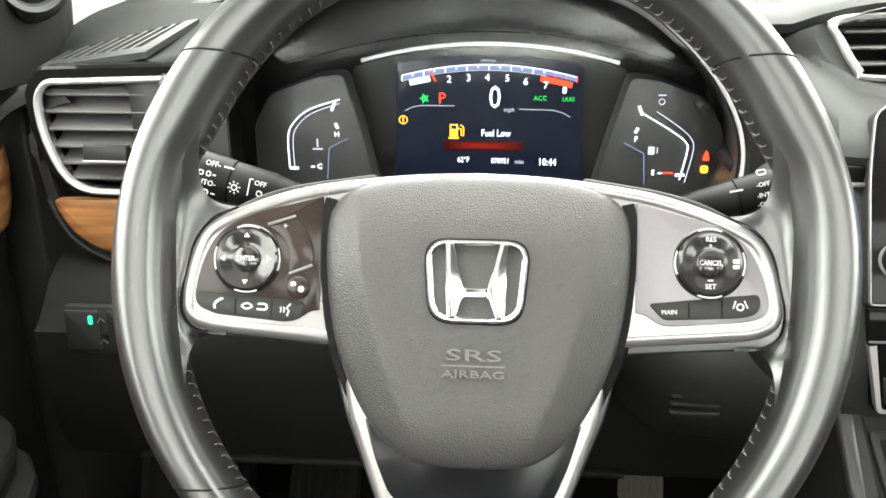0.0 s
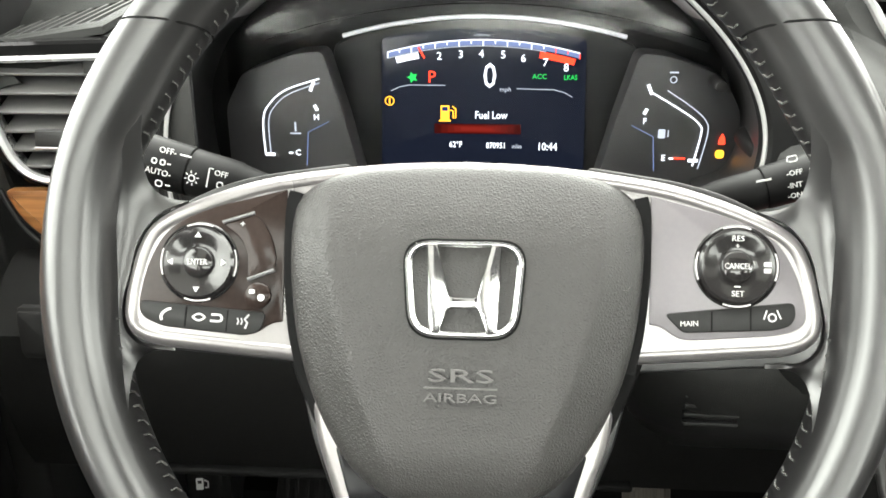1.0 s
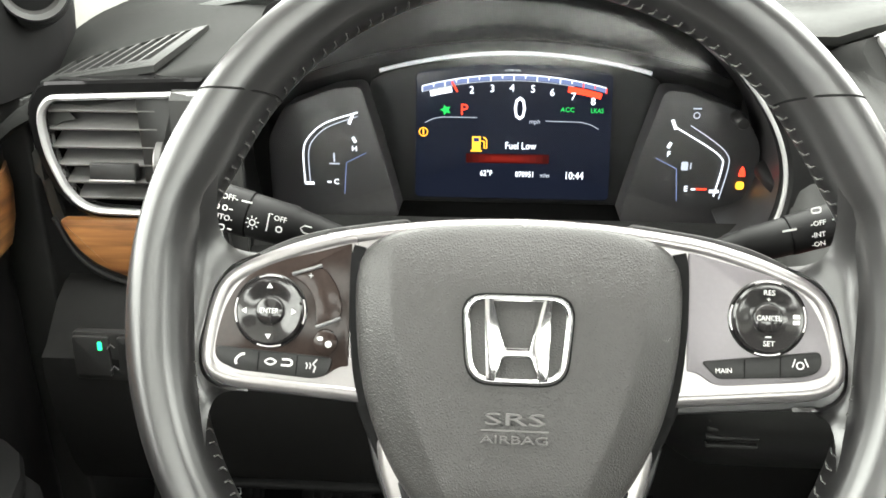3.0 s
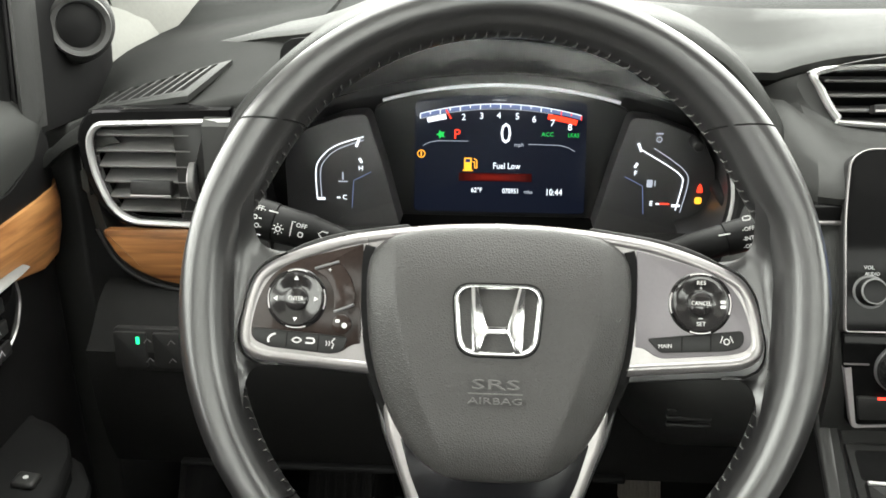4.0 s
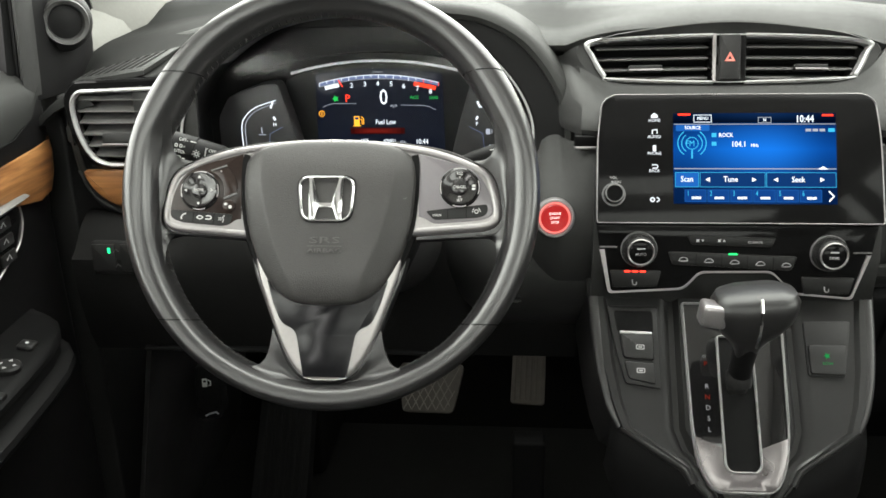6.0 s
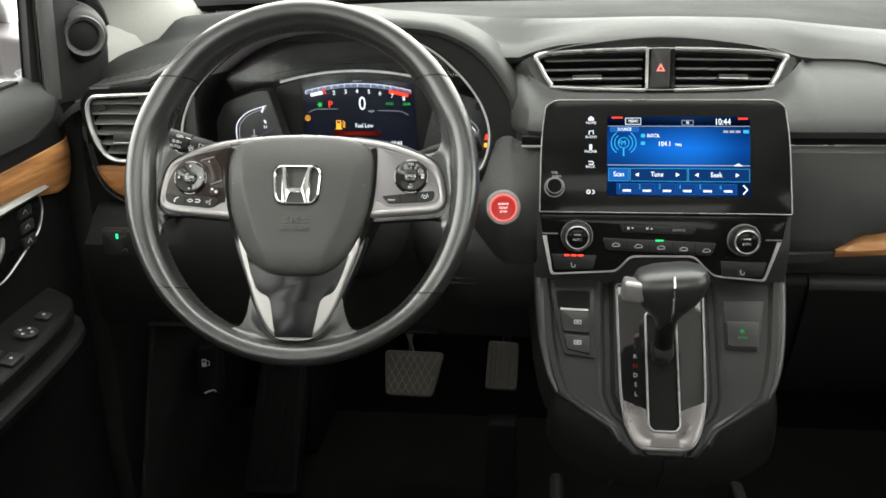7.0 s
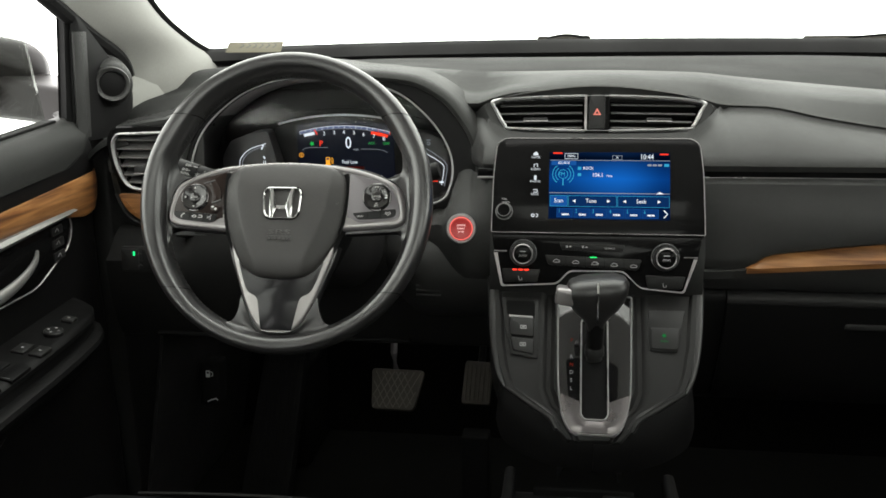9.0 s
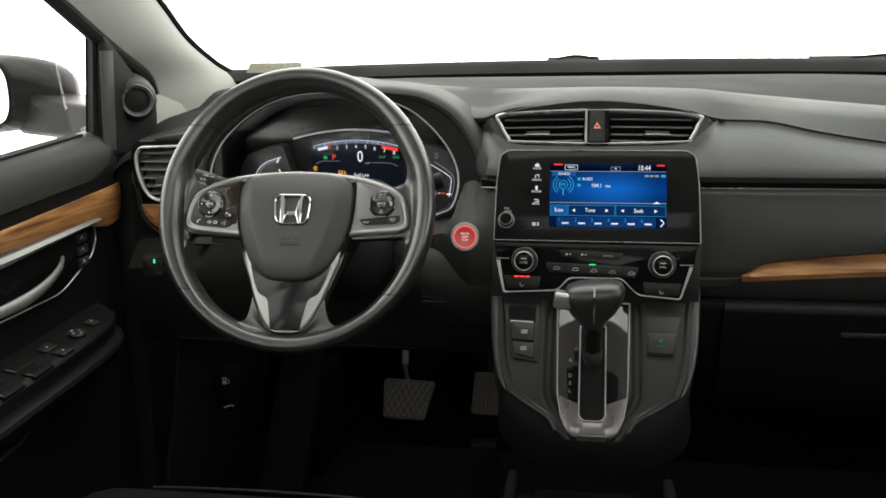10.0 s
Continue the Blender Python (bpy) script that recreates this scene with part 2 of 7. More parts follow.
def rect(x0, x1, y0, y1, r=0.0, k=4):
    pts = [(x0, y0), (x1, y0), (x1, y1), (x0, y1)]
    return rounded(pts, r, k) if r else pts


def disc(cx, cy, r, k=40):
    return [(cx + r * math.cos(2 * math.pi * i / k), cy + r * math.sin(2 * math.pi * i / k)) for i in range(k)]


def ring(m, outer, inner, z0, z1, bev=0.0008, bm=None, rise=0.0):
    """A frame between two outlines of the same count, rounded on top."""
    bm = bm or bmesh.new()
    o2, i2 = inset(outer, bev), inset(inner, -bev)
    mid = [((a[0] + b[0]) / 2, (a[1] + b[1]) / 2) for a, b in zip(outer, inner)]
    rings = [[(*p, z0) for p in outer], [(*p, z1 - bev) for p in outer], [(*p, z1) for p in o2], [(*p, z1 + rise) for p in mid], [(*p, z1) for p in i2], [(*p, z1 - bev) for p in inner], [(*p, z0) for p in inner], [(*p, z0) for p in outer]]
    return bridge(bm, rings, m)


def turn(m, prof, k=40, bm=None):
    """A turned body about the frame's z, from (radius, height) pairs; closed where the radius is 0."""
    bm = bm or bmesh.new()
    rings = [[(r * math.cos(2 * math.pi * i / k), r * math.sin(2 * math.pi * i / k), z) for i in range(k)] for r, z in prof]
    return bridge(bm, rings, m, True, True)


def tube(m, path, rad, closed=False, k=10, bm=None, up=(0, 0, 1), flat=1.0):
    """A bead along a path; rad is a radius or a list; flat squeezes it along up."""
    bm = bm or bmesh.new()
    v, c, rings = [Vector(p) for p in path], len(path), []
    for i in range(c):
        a = v[i - 1] if closed or i else v[i]
        b = v[(i + 1) % c] if closed or i < c - 1 else v[i]
        d = (b - a).normalized()
        s = d.cross(Vector(up))
        s = s.normalized() if s.length > 1e-6 else d.orthogonal().normalized()
        w = s.cross(d).normalized()
        r = rad[i] if isinstance(rad, (list, tuple)) else rad
        rings.append([v[i] + s * r * math.cos(2 * math.pi * j / k) + w * r * flat * math.sin(2 * math.pi * j / k) for j in range(k)])
    if closed:
        rings.append(rings[0])
    return bridge(bm, rings, m, not closed, not closed)


def loft(rows, thick=0.0, m=Matrix(), bm=None):
    """A skin over rows of points, given a thickness away from its face."""
    bm = bm or bmesh.new()
    g = np.array([[tuple(p) for p in r] for r in rows], float)
    du, dv = np.gradient(g, axis=0), np.gradient(g, axis=1)
    n = np.cross(du, dv)
    n /= np.maximum(np.linalg.norm(n, axis=2, keepdims=True), 1e-9)
    a = [[bm.verts.new(m @ Vector(p)) for p in r] for r in g]
    R, C = g.shape[:2]
    for i in range(R - 1):
        for j in range(C - 1):
            bm.faces.new((a[i][j], a[i + 1][j], a[i + 1][j + 1], a[i][j + 1]))
    if thick:
        h = g + n * thick
        b = [[bm.verts.new(m @ Vector(p)) for p in r] for r in h]
        for i in range(R - 1):
            for j in range(C - 1):
                bm.faces.new((b[i][j], b[i][j + 1], b[i + 1][j + 1], b[i + 1][j]))
        rim = [(i, 0) for i in range(R)] + [(R - 1, j) for j in range(1, C)] + [(i, C - 1) for i in range(R - 2, -1, -1)] + [(0, j) for j in range(C - 2, 0, -1)]
        for (i, j), (p, q) in zip(rim, rim[1:] + rim[:1]):
            bm.faces.new((a[i][j], a[p][q], b[p][q], b[i][j]))
    return bm


def box(x0, x1, y0, y1, z0, z1, r=0.004, m=Matrix()):
    """A block with rounded edges."""
    bm = bmesh.new()
    bmesh.ops.create_cube(bm, size=1, matrix=Matrix.LocRotScale(((x0 + x1) / 2, (y0 + y1) / 2, (z0 + z1) / 2), None, (x1 - x0, y1 - y0, z1 - z0)))
    if r:
        bmesh.ops.bevel(bm, geom=bm.edges[:], offset=r, segments=3, affect="EDGES", profile=0.5)
    bm.transform(m)
    return bm


def letters(name, text, size, m, material, parent, align="CENTER", deep=0.0002, wide=1.0, label=""):
    """Raised writing in the built-in font; size is the height of a capital."""
    cu = bpy.data.curves.new("writing", "FONT")
    cu.body, cu.size, cu.align_x, cu.align_y, cu.extrude, cu.resolution_u = text, size / 0.7, align, "CENTER", deep, 2
    ob = new("writing", cu)
    me = bpy.data.meshes.new_from_object(ob.evaluated_get(bpy.context.evaluated_depsgraph_get()))
    bpy.data.objects.remove(ob)
    bm = bmesh.new()
    bm.from_mesh(me)
    bpy.data.meshes.remove(me)
    bm.transform(m @ Matrix.Diagonal((wide, 1, 1, 1)))
    return part(name, bm, material, parent, label, smooth=False)


def at(m, x, y, z=0.0, turn_deg=0.0):
    return m @ Matrix.Translation((x, y, z)) @ Matrix.Rotation(radians(turn_deg), 4, "Z")


def strip(m, pts, w, z0, z1, bm=None):
    """A flat line of width w along 2D points."""
    bm = bm or bmesh.new()
    l, r, c = [], [], len(pts)
    for i in range(c):
        d = (Vector(pts[min(i + 1, c - 1)]) - Vector(pts[max(i - 1, 0)])).normalized() * w / 2
        l.append((pts[i][0] - d.y, pts[i][1] + d.x))
        r.append((pts[i][0] + d.y, pts[i][1] - d.x))
    return bridge(bm, [[(*p, z0) for p in l], [(*p, z1) for p in l], [(*p, z1) for p in r], [(*p, z0) for p in r], [(*p, z0) for p in l]], m, closed=False)


def mix(a, b, t):
    return a + (b - a) * t


def lerp_table(x, table):
    """A smooth curve through (x, value) pairs, level at no joint."""
    xs, vs = [p[0] for p in table], [p[1] for p in table]
    if x <= xs[0]:
        return vs[0]
    if x >= xs[-1]:
        return vs[-1]
    i = max(k for k in range(len(xs) - 1) if xs[k] <= x)
    slope = [(vs[k + 1] - vs[k]) / (xs[k + 1] - xs[k]) for k in range(len(xs) - 1)]

    def tangent(k):
        if k == 0 or k == len(xs) - 1 or slope[k - 1] * slope[k] <= 0:
            return 0.0
        return 2 * slope[k - 1] * slope[k] / (slope[k - 1] + slope[k])
    h = xs[i + 1] - xs[i]
    t = (x - xs[i]) / h
    return (2 * t ** 3 - 3 * t * t + 1) * vs[i] + (t ** 3 - 2 * t * t + t) * h * tangent(i) + (3 * t * t - 2 * t ** 3) * vs[i + 1] + (t ** 3 - t * t) * h * tangent(i + 1)


DL, DR = -0.372, 2 * CX + 0.372

# ---- the closed cabin ----
alone("floor", box(-0.5, DR + 0.13, -1.6, 1.15, 0.0, 0.045, 0), CARPET, "black carpeted cabin floor", "floor", kind="structure")
alone("wall_front", box(-0.5, DR + 0.13, 1.1, 1.14, 0.045, 0.80, 0), CARPET, "black carpeted firewall under the dashboard", "wall", kind="structure")
def rear_wall():
    bm = bmesh.new()
    return bridge(bm, [[(x, -1.6, z) for x, z in rect(-0.5, DR + 0.13, 0.0, 1.24)], [(x, -1.6, z) for x, z in rect(-0.2, DR - 0.17, 0.78, 1.16)], [(x, -1.64, z) for x, z in rect(-0.2, DR - 0.17, 0.78, 1.16)], [(x, -1.64, z) for x, z in rect(-0.5, DR + 0.13, 0.0, 1.24)], [(x, -1.6, z) for x, z in rect(-0.5, DR + 0.13, 0.0, 1.24)]], Matrix())


alone("wall_rear", rear_wall(), FACE, "dark rear wall of the cabin with a window opening", "wall", kind="structure", smooth=False)
rw = alone("window_2", box(-0.2, DR - 0.17, -1.625, -1.62, 0.78, 1.16, 0), GLASS, "clear rear window", "window", kind="structure")
rw.visible_shadow = False
alone("rear_bench_wall", box(-0.4, DR + 0.03, -1.2, -1.15, 0.045, 0.8, 0.01), FACE, "dark back of the cabin", "wall", kind="structure")
def right_wall():
    o, i = rect(-1.6, 1.1, 0.045, 1.205), rect(-1.1, 0.5, 0.79, 1.1)
    return bridge(bmesh.new(), [[(DR + 0.03, *p) for p in o], [(DR + 0.03, *p) for p in i], [(DR + 0.09, *p) for p in i], [(DR + 0.09, *p) for p in o], [(DR + 0.03, *p) for p in o]], Matrix())


alone("wall_right", right_wall(), FACE, "dark passenger door wall with a window opening", "wall", kind="structure", smooth=False)
rw = alone("window_3", box(DR + 0.058, DR + 0.062, -1.1, 0.5, 0.79, 1.1, 0), GLASS, "clear passenger side window", "window", kind="structure")
rw.visible_shadow = False


# half width, rear and front edge of an unseen opening added for overhead light
ROOF_X, ROOF_Y0, ROOF_Y1 = 0.55, -1.0, -0.5


def headliner():
    o = rect(-0.42, 2 * CX + 0.42, -1.62, 0.30)
    i = rect(CX - ROOF_X, CX + ROOF_X, ROOF_Y0, ROOF_Y1)
    return bridge(bmesh.new(), [[(*p, 1.21) for p in o], [(*p, 1.21) for p in i], [(*p, 1.24) for p in i], [(*p, 1.24) for p in o], [(*p, 1.21) for p in o]], Matrix())


alone("ceiling", headliner(), HEADCLOTH, "pale grey cloth headliner round an added light opening", "ceiling", kind="structure", smooth=False)
# unseen glass, added so that light from above reaches the wheel
rw = alone("window_5", box(CX - ROOF_X, CX + ROOF_X, ROOF_Y0, ROOF_Y1, 1.226, 1.231, 0), GLASS, "clear glass in an unseen roof opening added for light", "window", kind="structure")
rw.visible_shadow = False


# unseen panel, added so the gear plate's reflection of the ceiling turns dark
alone("sunroof", slab(pose(0, 0, 1.209, 180, 0, 0), [(x, -y) for x, y in rect(CX - 0.4, CX + 0.4, -0.44, 0.03, 0.03)][::-1], -0.001, 0.004, 0.001), MATTE, "unseen matte black sunroof panel, added to darken reflections", "sunroof", kind="structure")


def b_pillar(x):
    return box(x - 0.03, x + 0.03, -0.66, -0.45, 0.6, 1.22, 0.01)


# unseen rails and rear quarters, added to narrow the light from the sides
for x in (-0.44, 2 * CX + 0.44):
    alone("roof_rail", box(x - 0.06, x + 0.03, -1.6, 0.12, 1.09, 1.235, 0.02), PILLAR, "unseen grey roof rail, added to cut light over the side windows", "roof rail", kind="structure")
    alone("rear_quarter", box(x - 0.03, x + 0.03, -1.6, -1.12, 0.735, 1.12, 0.01), PILLAR, "unseen grey rear quarter trim, added to block side light", "pillar", kind="structure")


alone("wall_left", box(-0.5, -0.445, -1.6, 1.12, 0.045, 0.735, 0), FACE, "dark outer skin of the door side", "wall", kind="structure")
# unseen door pillars, widened to keep side light off the wheel's middle
for x in (-0.41, 2 * CX + 0.41):
    alone("pillar_trim", b_pillar(x), PILLAR, "unseen grey door pillar, added to block side light", "pillar", kind="structure")

# windscreen, its base and what stands on it
screen_rows = []
for i in range(25):
    x = mix(-0.46, 2 * CX + 0.46, i / 24)
    bow = 1 - ((x - CX) / 0.85) ** 2
    screen_rows.append([(mix(x, CX + (x - CX) * 0.84, v), mix(1.13 + 0.05 * bow, 0.26 + 0.07 * bow, v), mix(0.863, 1.235, v) + 0.03 * math.sin(v * math.pi)) for v in np.linspace(0, 1, 9)])
glass = alone("windscreen", loft(screen_rows, 0.005), GLASS, "clear laminated windscreen", "windscreen", kind="structure")
glass.visible_shadow = False


def cowl():
    rows = []
    for i in range(31):
        x = mix(-0.47, 2 * CX + 0.47, i / 30)
        bow = 1 - ((x - CX) / 0.85) ** 2
        y, d = 1.07 + 0.06 * bow, -0.012 * ((x - CX) / 0.8) ** 2
        rows.append([(x, y - 0.035, 0.846 + d), (x, y - 0.01, 0.862 + d), (x, y + 0.015, 0.8695 + d), (x, y + 0.045, 0.8695 + d), (x, y + 0.10, 0.864 + d), (x, y + 0.2, 0.845 + d), (x, y + 0.3, 0.80 + d)])
    return loft(rows, -0.012)


alone("cowl", cowl(), MATTE, "matte black cowl and screen frit below the windscreen", "cowl", kind="structure")


def wiper(x0, x1, y0, y1, z):
    w = thing("wiper", (x0, y0, z), "black wiper arm with a flat blade resting on the screen base", "wiper", "windscreen wipers")
    pa = [(mix(x0, x1, t), mix(y0, y1, t), z + 0.006 * math.sin(t * math.pi)) for t in np.linspace(0, 1, 12)]
    part("arm", tube(Matrix(), pa, [0.003 - 0.001 * t for t in np.linspace(0, 1, 12)], k=8), MATTE, w)
    part("blade", tube(Matrix(), [(mix(x0, x1, t) + 0.02, mix(y0, y1, t) + 0.02, z - 0.003) for t in np.linspace(0.2, 1.5, 12)], 0.0045, k=6, flat=1.8), RUBBER, w)
    part("pivot", turn(Matrix.Translation((x0, y0, z - 0.006)), [(0.001, 0.011), (0.009, 0.01), (0.011, 0.004), (0.011, -0.004)], 16), MATTE, w)


wiper(0.355, 0.28, 1.19, 1.175, 0.8705)
wiper(1.02, 0.84, 1.12, 1.16, 0.866)


def sticker():
    m = frame_at((-0.272, 1.05, 0.862), 62, 6)
    s = thing("paper_sticker", (-0.285, 1.062, 0.86), "tan paper tag with dark marks behind the windscreen", "sticker")
    part("paper", slab(m, rect(-0.053, 0.053, -0.02, 0.02, 0.003), 0, 0.0006, 0.0002), PAPER, s)
    for i in range(6):
        x = -0.025 + i * 0.0125
        part("mark", strip(m, [(x - 0.003, -0.004), (x + 0.003, 0.006), (x - 0.002, 0.014)], 0.0022, 0.0006, 0.0009), BLACK, s)


sticker()


# ---- dashboard ----
dash = thing("dashboard", (CX, 0.8, 0.3), "dark grey soft plastic dashboard with wood and black trim", "dashboard")
LIPZ = [(-0.4, 0.772), (-0.3, 0.785), (-0.24, 0.797), (-0.19, 0.806), (-0.1, 0.833), (0.06, 0.829), (0.12, 0.806), (0.19, 0.7895), (0.222, 0.8005), (0.25, 0.8065), (CX, 0.8135), (0.475, 0.803), (0.535, 0.7875), (0.58, 0.7865), (0.657, 0.7722), (0.74, 0.759), (0.9, 0.74), (1.1, 0.72)]
CREST = [(0.06, 0.838), (0.12, 0.818), (0.19, 0.803), (0.25, 0.816), (CX, 0.828), (0.5, 0.8215), (0.56, 0.811), (0.66, 0.80), (0.8, 0.79), (1.1, 0.765)]
BACKLINE = [(0.06, 0.837), (0.12, 0.833), (0.19, 0.8295), (0.25, 0.829), (CX, 0.83), (0.5, 0.8265), (0.56, 0.82), (0.66, 0.81), (0.8, 0.797), (1.1, 0.77)]
LIPY = [(-0.4, 0.825), (-0.3, 0.80), (-0.24, 0.775), (-0.19, 0.735), (-0.1, 0.665), (0.06, 0.655), (0.12, 0.655), (0.19, 0.64), (0.25, 0.622), (CX, 0.61), (0.475, 0.622), (0.535, 0.638), (0.6, 0.63), (0.75, 0.615), (1.1, 0.62)]


def top_profile(x):
    """The pad's section at x, from the front lip to the windscreen, as (y, z)."""
    z, y = lerp_table(x, LIPZ), lerp_table(x, LIPY)
    s = max(0.0, (abs(x - CX) - 0.3) / 0.43)
    rear = 0.841 - 0.022 * s * s
    ye = 0.955 + 0.055 * (1 - ((x - CX) / 0.85) ** 2)
    crest = lerp_table(x, CREST) if x > 0.06 else z + 0.008
    yb, cb = max(y + 0.11, 0.748), lerp_table(x, BACKLINE) if x > 0.06 else crest
    front = [(y + 0.012, z - 0.012), (y + 0.002, z - 0.006), (y, z), (y + 0.008, z + 0.004), (y + 0.035, mix(z, crest, 0.75)), (y + 0.06, crest), (mix(y + 0.06, yb, 0.5), mix(crest, cb, 0.62)), (yb - 0.004, cb), (yb - 0.001, cb - 0.001), (yb + 0.001, cb - 0.004)]
    back = [(yb + 0.0005, cb - 0.005), (yb + 0.002, cb - 0.002), (yb + 0.007, cb - 0.0012), (mix(yb, ye, 0.3), mix(cb, rear, 0.2)), (mix(yb, ye, 0.65), mix(cb, rear, 0.55)), (ye - 0.01, rear), (ye, rear - 0.003), (ye + 0.01, rear - 0.012)]
    return front, back


XS = [mix(DL + 0.002, DR - 0.002, i / 90) for i in range(91)]
part("top_pad", loft([[(x, a, b) for a, b in top_profile(x)[0]] for x in XS], -0.006), DASH, dash, "dark grey grained top pad")
# same pad as the front, coloured darker to hold back the screen's light
part("rear_pad", loft([[(x, a, b) for a, b in top_profile(x)[1]] for x in XS], -0.005), SHADED_DASH, dash, "rear of the top pad below the windscreen, shade painted in")


def vent_edge(x):
    """The lower edge of the centre vents' surround at x, as (y, z)."""
    d = abs(x - CX)
    v = lerp_table(d, [(0.0, -0.0395), (0.09, -0.0375), (0.12, -0.0335), (0.142, -0.021), (0.17, 0.008)])
    n = 0.003 - 0.55 * d * d - 30 * max(0, d - 0.14) ** 2
    c, s = math.cos(radians(16)), math.sin(radians(16))
    return (0.602 + v * s - n * c, 0.78 + v * c + n * s)


SIDE_STEP = [(0.164, 0.06), (0.194, 0.05), (0.206, 0.018), (0.218, 0.0)]


def front_profile(x):
    """The face beside and under the centre vents, from its upper edge down to the strip, as (y, z)."""
    if abs(x - CX) < 0.17:
        y, z = vent_edge(x)
    else:
        y, z = lerp_table(x, LIPY) - 0.002, lerp_table(x, LIPZ) - 0.012
    y += lerp_table(x, SIDE_STEP)
    a, c, b = Vector((y, z)), Vector((mix(y, 0.556, 0.7), mix(z, 0.72, 0.35))), Vector((0.55 + lerp_table(x, SIDE_STEP), 0.721))
    return [(y + 0.008, z + 0.007)] + [tuple((1 - t) ** 2 * a + 2 * t * (1 - t) * c + t * t * b) for t in np.linspace(0, 1, 9)] + [(b.x - 0.001, 0.7185), (b.x, 0.7155), (b.x + 0.008, 0.7145)]


def face_upper(x0, x1, n):
    return loft([[(x, a, b) for a, b in front_profile(x)] for x in np.linspace(x0, x1, n)], -0.005)


part("upper_face", face_upper(0.164, DR, 95), FACE, dash, "dark grained face over the glove box")


def wood_band(x):
    """Lower and upper edge of the wood inlay at x."""
    return lerp_table(x, [(0.5, 0.581), (0.553, 0.584), (0.62, 0.5892), (0.73, 0.5965), (1.0, 0.6075)]), lerp_table(x, [(0.5, 0.582), (0.553, 0.5855), (0.579, 0.6015), (0.614, 0.6075), (0.65, 0.6125), (0.73, 0.6205), (1.0, 0.6325)])


def face_lower(x0, x1, n, cut=0.0):
    rows = []
    for x in np.linspace(x0, x1, n):
        b = 0.006 * min(1.0, max(0.0, (x - 0.5) / 0.1))
        g = min(1.0, max(0.0, (x - 0.553) / 0.05)) ** 0.7
        lo, hi = wood_band(x)
        rows.append([(x, a, z) for a, z in ((0.558, 0.6985), (0.551, 0.6975), (0.547, 0.6945), (0.545, 0.68), (0.5425 - b, 0.66), (0.5405 - b * 1.5, hi + 0.018), (0.5412 - b * 1.5, hi + 0.009), (0.5445 - b + 0.011 * g, hi + 0.002), (0.545 + 0.008 * g, hi - 0.003), (0.5445, lo + 0.003), (0.5405 - b * 0.8, lo - 0.0015), (0.5415 - b * 0.6, lo - 0.0075), (0.549, 0.568), (0.553, 0.562), (0.558, 0.556), (0.568, 0.553))])
    return loft(rows, -0.005)


part("lower_face", face_lower(0.484, DR, 70), FACE, dash, "dark grained lower face")
part("strip_trim", box(0.486, DR, 0.5535, 0.562, 0.7, 0.7135, 0.0015), PIANO, dash, "piano black strip")
part("chrome_line", box(0.486, DR, 0.5505, 0.556, 0.7005, 0.703, 0.0005), SILVER, dash, "thin bright line")
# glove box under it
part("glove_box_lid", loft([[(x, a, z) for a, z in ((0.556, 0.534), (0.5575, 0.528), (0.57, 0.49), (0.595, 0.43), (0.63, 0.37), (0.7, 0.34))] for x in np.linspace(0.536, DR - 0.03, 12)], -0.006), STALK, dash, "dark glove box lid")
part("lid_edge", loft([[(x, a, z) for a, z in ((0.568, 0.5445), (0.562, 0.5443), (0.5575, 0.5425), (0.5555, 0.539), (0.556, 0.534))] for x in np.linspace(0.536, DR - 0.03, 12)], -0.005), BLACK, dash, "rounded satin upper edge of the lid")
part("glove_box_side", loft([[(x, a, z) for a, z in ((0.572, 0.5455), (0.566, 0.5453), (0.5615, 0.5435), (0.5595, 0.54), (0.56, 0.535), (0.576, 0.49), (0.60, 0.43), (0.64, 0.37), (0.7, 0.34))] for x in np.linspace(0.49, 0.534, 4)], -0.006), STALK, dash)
part("glove_box_latch", box(0.69, 0.79, 0.556, 0.575, 0.498, 0.507, 0.003), BLACK, dash)


def wood_right():
    """The long tapering wood inlay: a sharp tip, then an even band."""
    rows = []
    for x in np.linspace(0.5535, DR - 0.01, 60):
        lo, hi = wood_band(x)
        b = 0.006 * min(1.0, (x - 0.5) / 0.1)
        g = min(1.0, max(0.0, (x - 0.553) / 0.05)) ** 0.7
        rows.append([(x, 0.5405 - b + 0.0115 * g, hi + 0.0015), (x, 0.5395 - b + 0.0095 * g, hi - 0.001), (x, 0.5375 - b + 0.004 * g, mix(hi, lo, 0.5)), (x, 0.5365 - b, lo + 0.0015), (x, 0.5368 - b, lo), (x, 0.543, lo - 0.001)])
    return loft(rows, -0.004)


part("wood_trim", wood_right(), WOOD, dash, "glossy brown wood inlay")

# ---- binnacle over the instruments ----
ARCH = [(-0.212, 0.636), (-0.218, 0.68), (-0.214, 0.725), (-0.1885, 0.769), (-0.1326, 0.811), (-0.062, 0.829), (0.0228, 0.8235), (0.0825, 0.809), (0.1256, 0.777), (0.1545, 0.739), (0.1645, 0.702), (0.155, 0.666), (0.132, 0.654)]


def arch_y(z):
    return mix(0.588, 0.622, (z - 0.64) / 0.19)


inner = spline(ARCH, 6)
back = [(WX + (x - WX) * 1.05, 0.7 + (z - 0.7) * (0.93 if z > 0.7 else 1.0)) for x, z in inner]
cen = (-0.025, 0.70)


def grow(p, d):
    v = Vector((p[0] - cen[0], p[1] - cen[1]))
    return (p[0] + v.normalized().x * d, p[1] + v.normalized().y * d)




def band(p):
    """Width of the gloss band round the instruments: narrow over the top, broad at the passenger's side."""
    return lerp_table(p[0], [(-0.21, 0.009), (-0.15, 0.005), (0.02, 0.0045), (0.06, 0.011), (0.1, 0.026), (0.126, 0.034), (0.165, 0.035)])


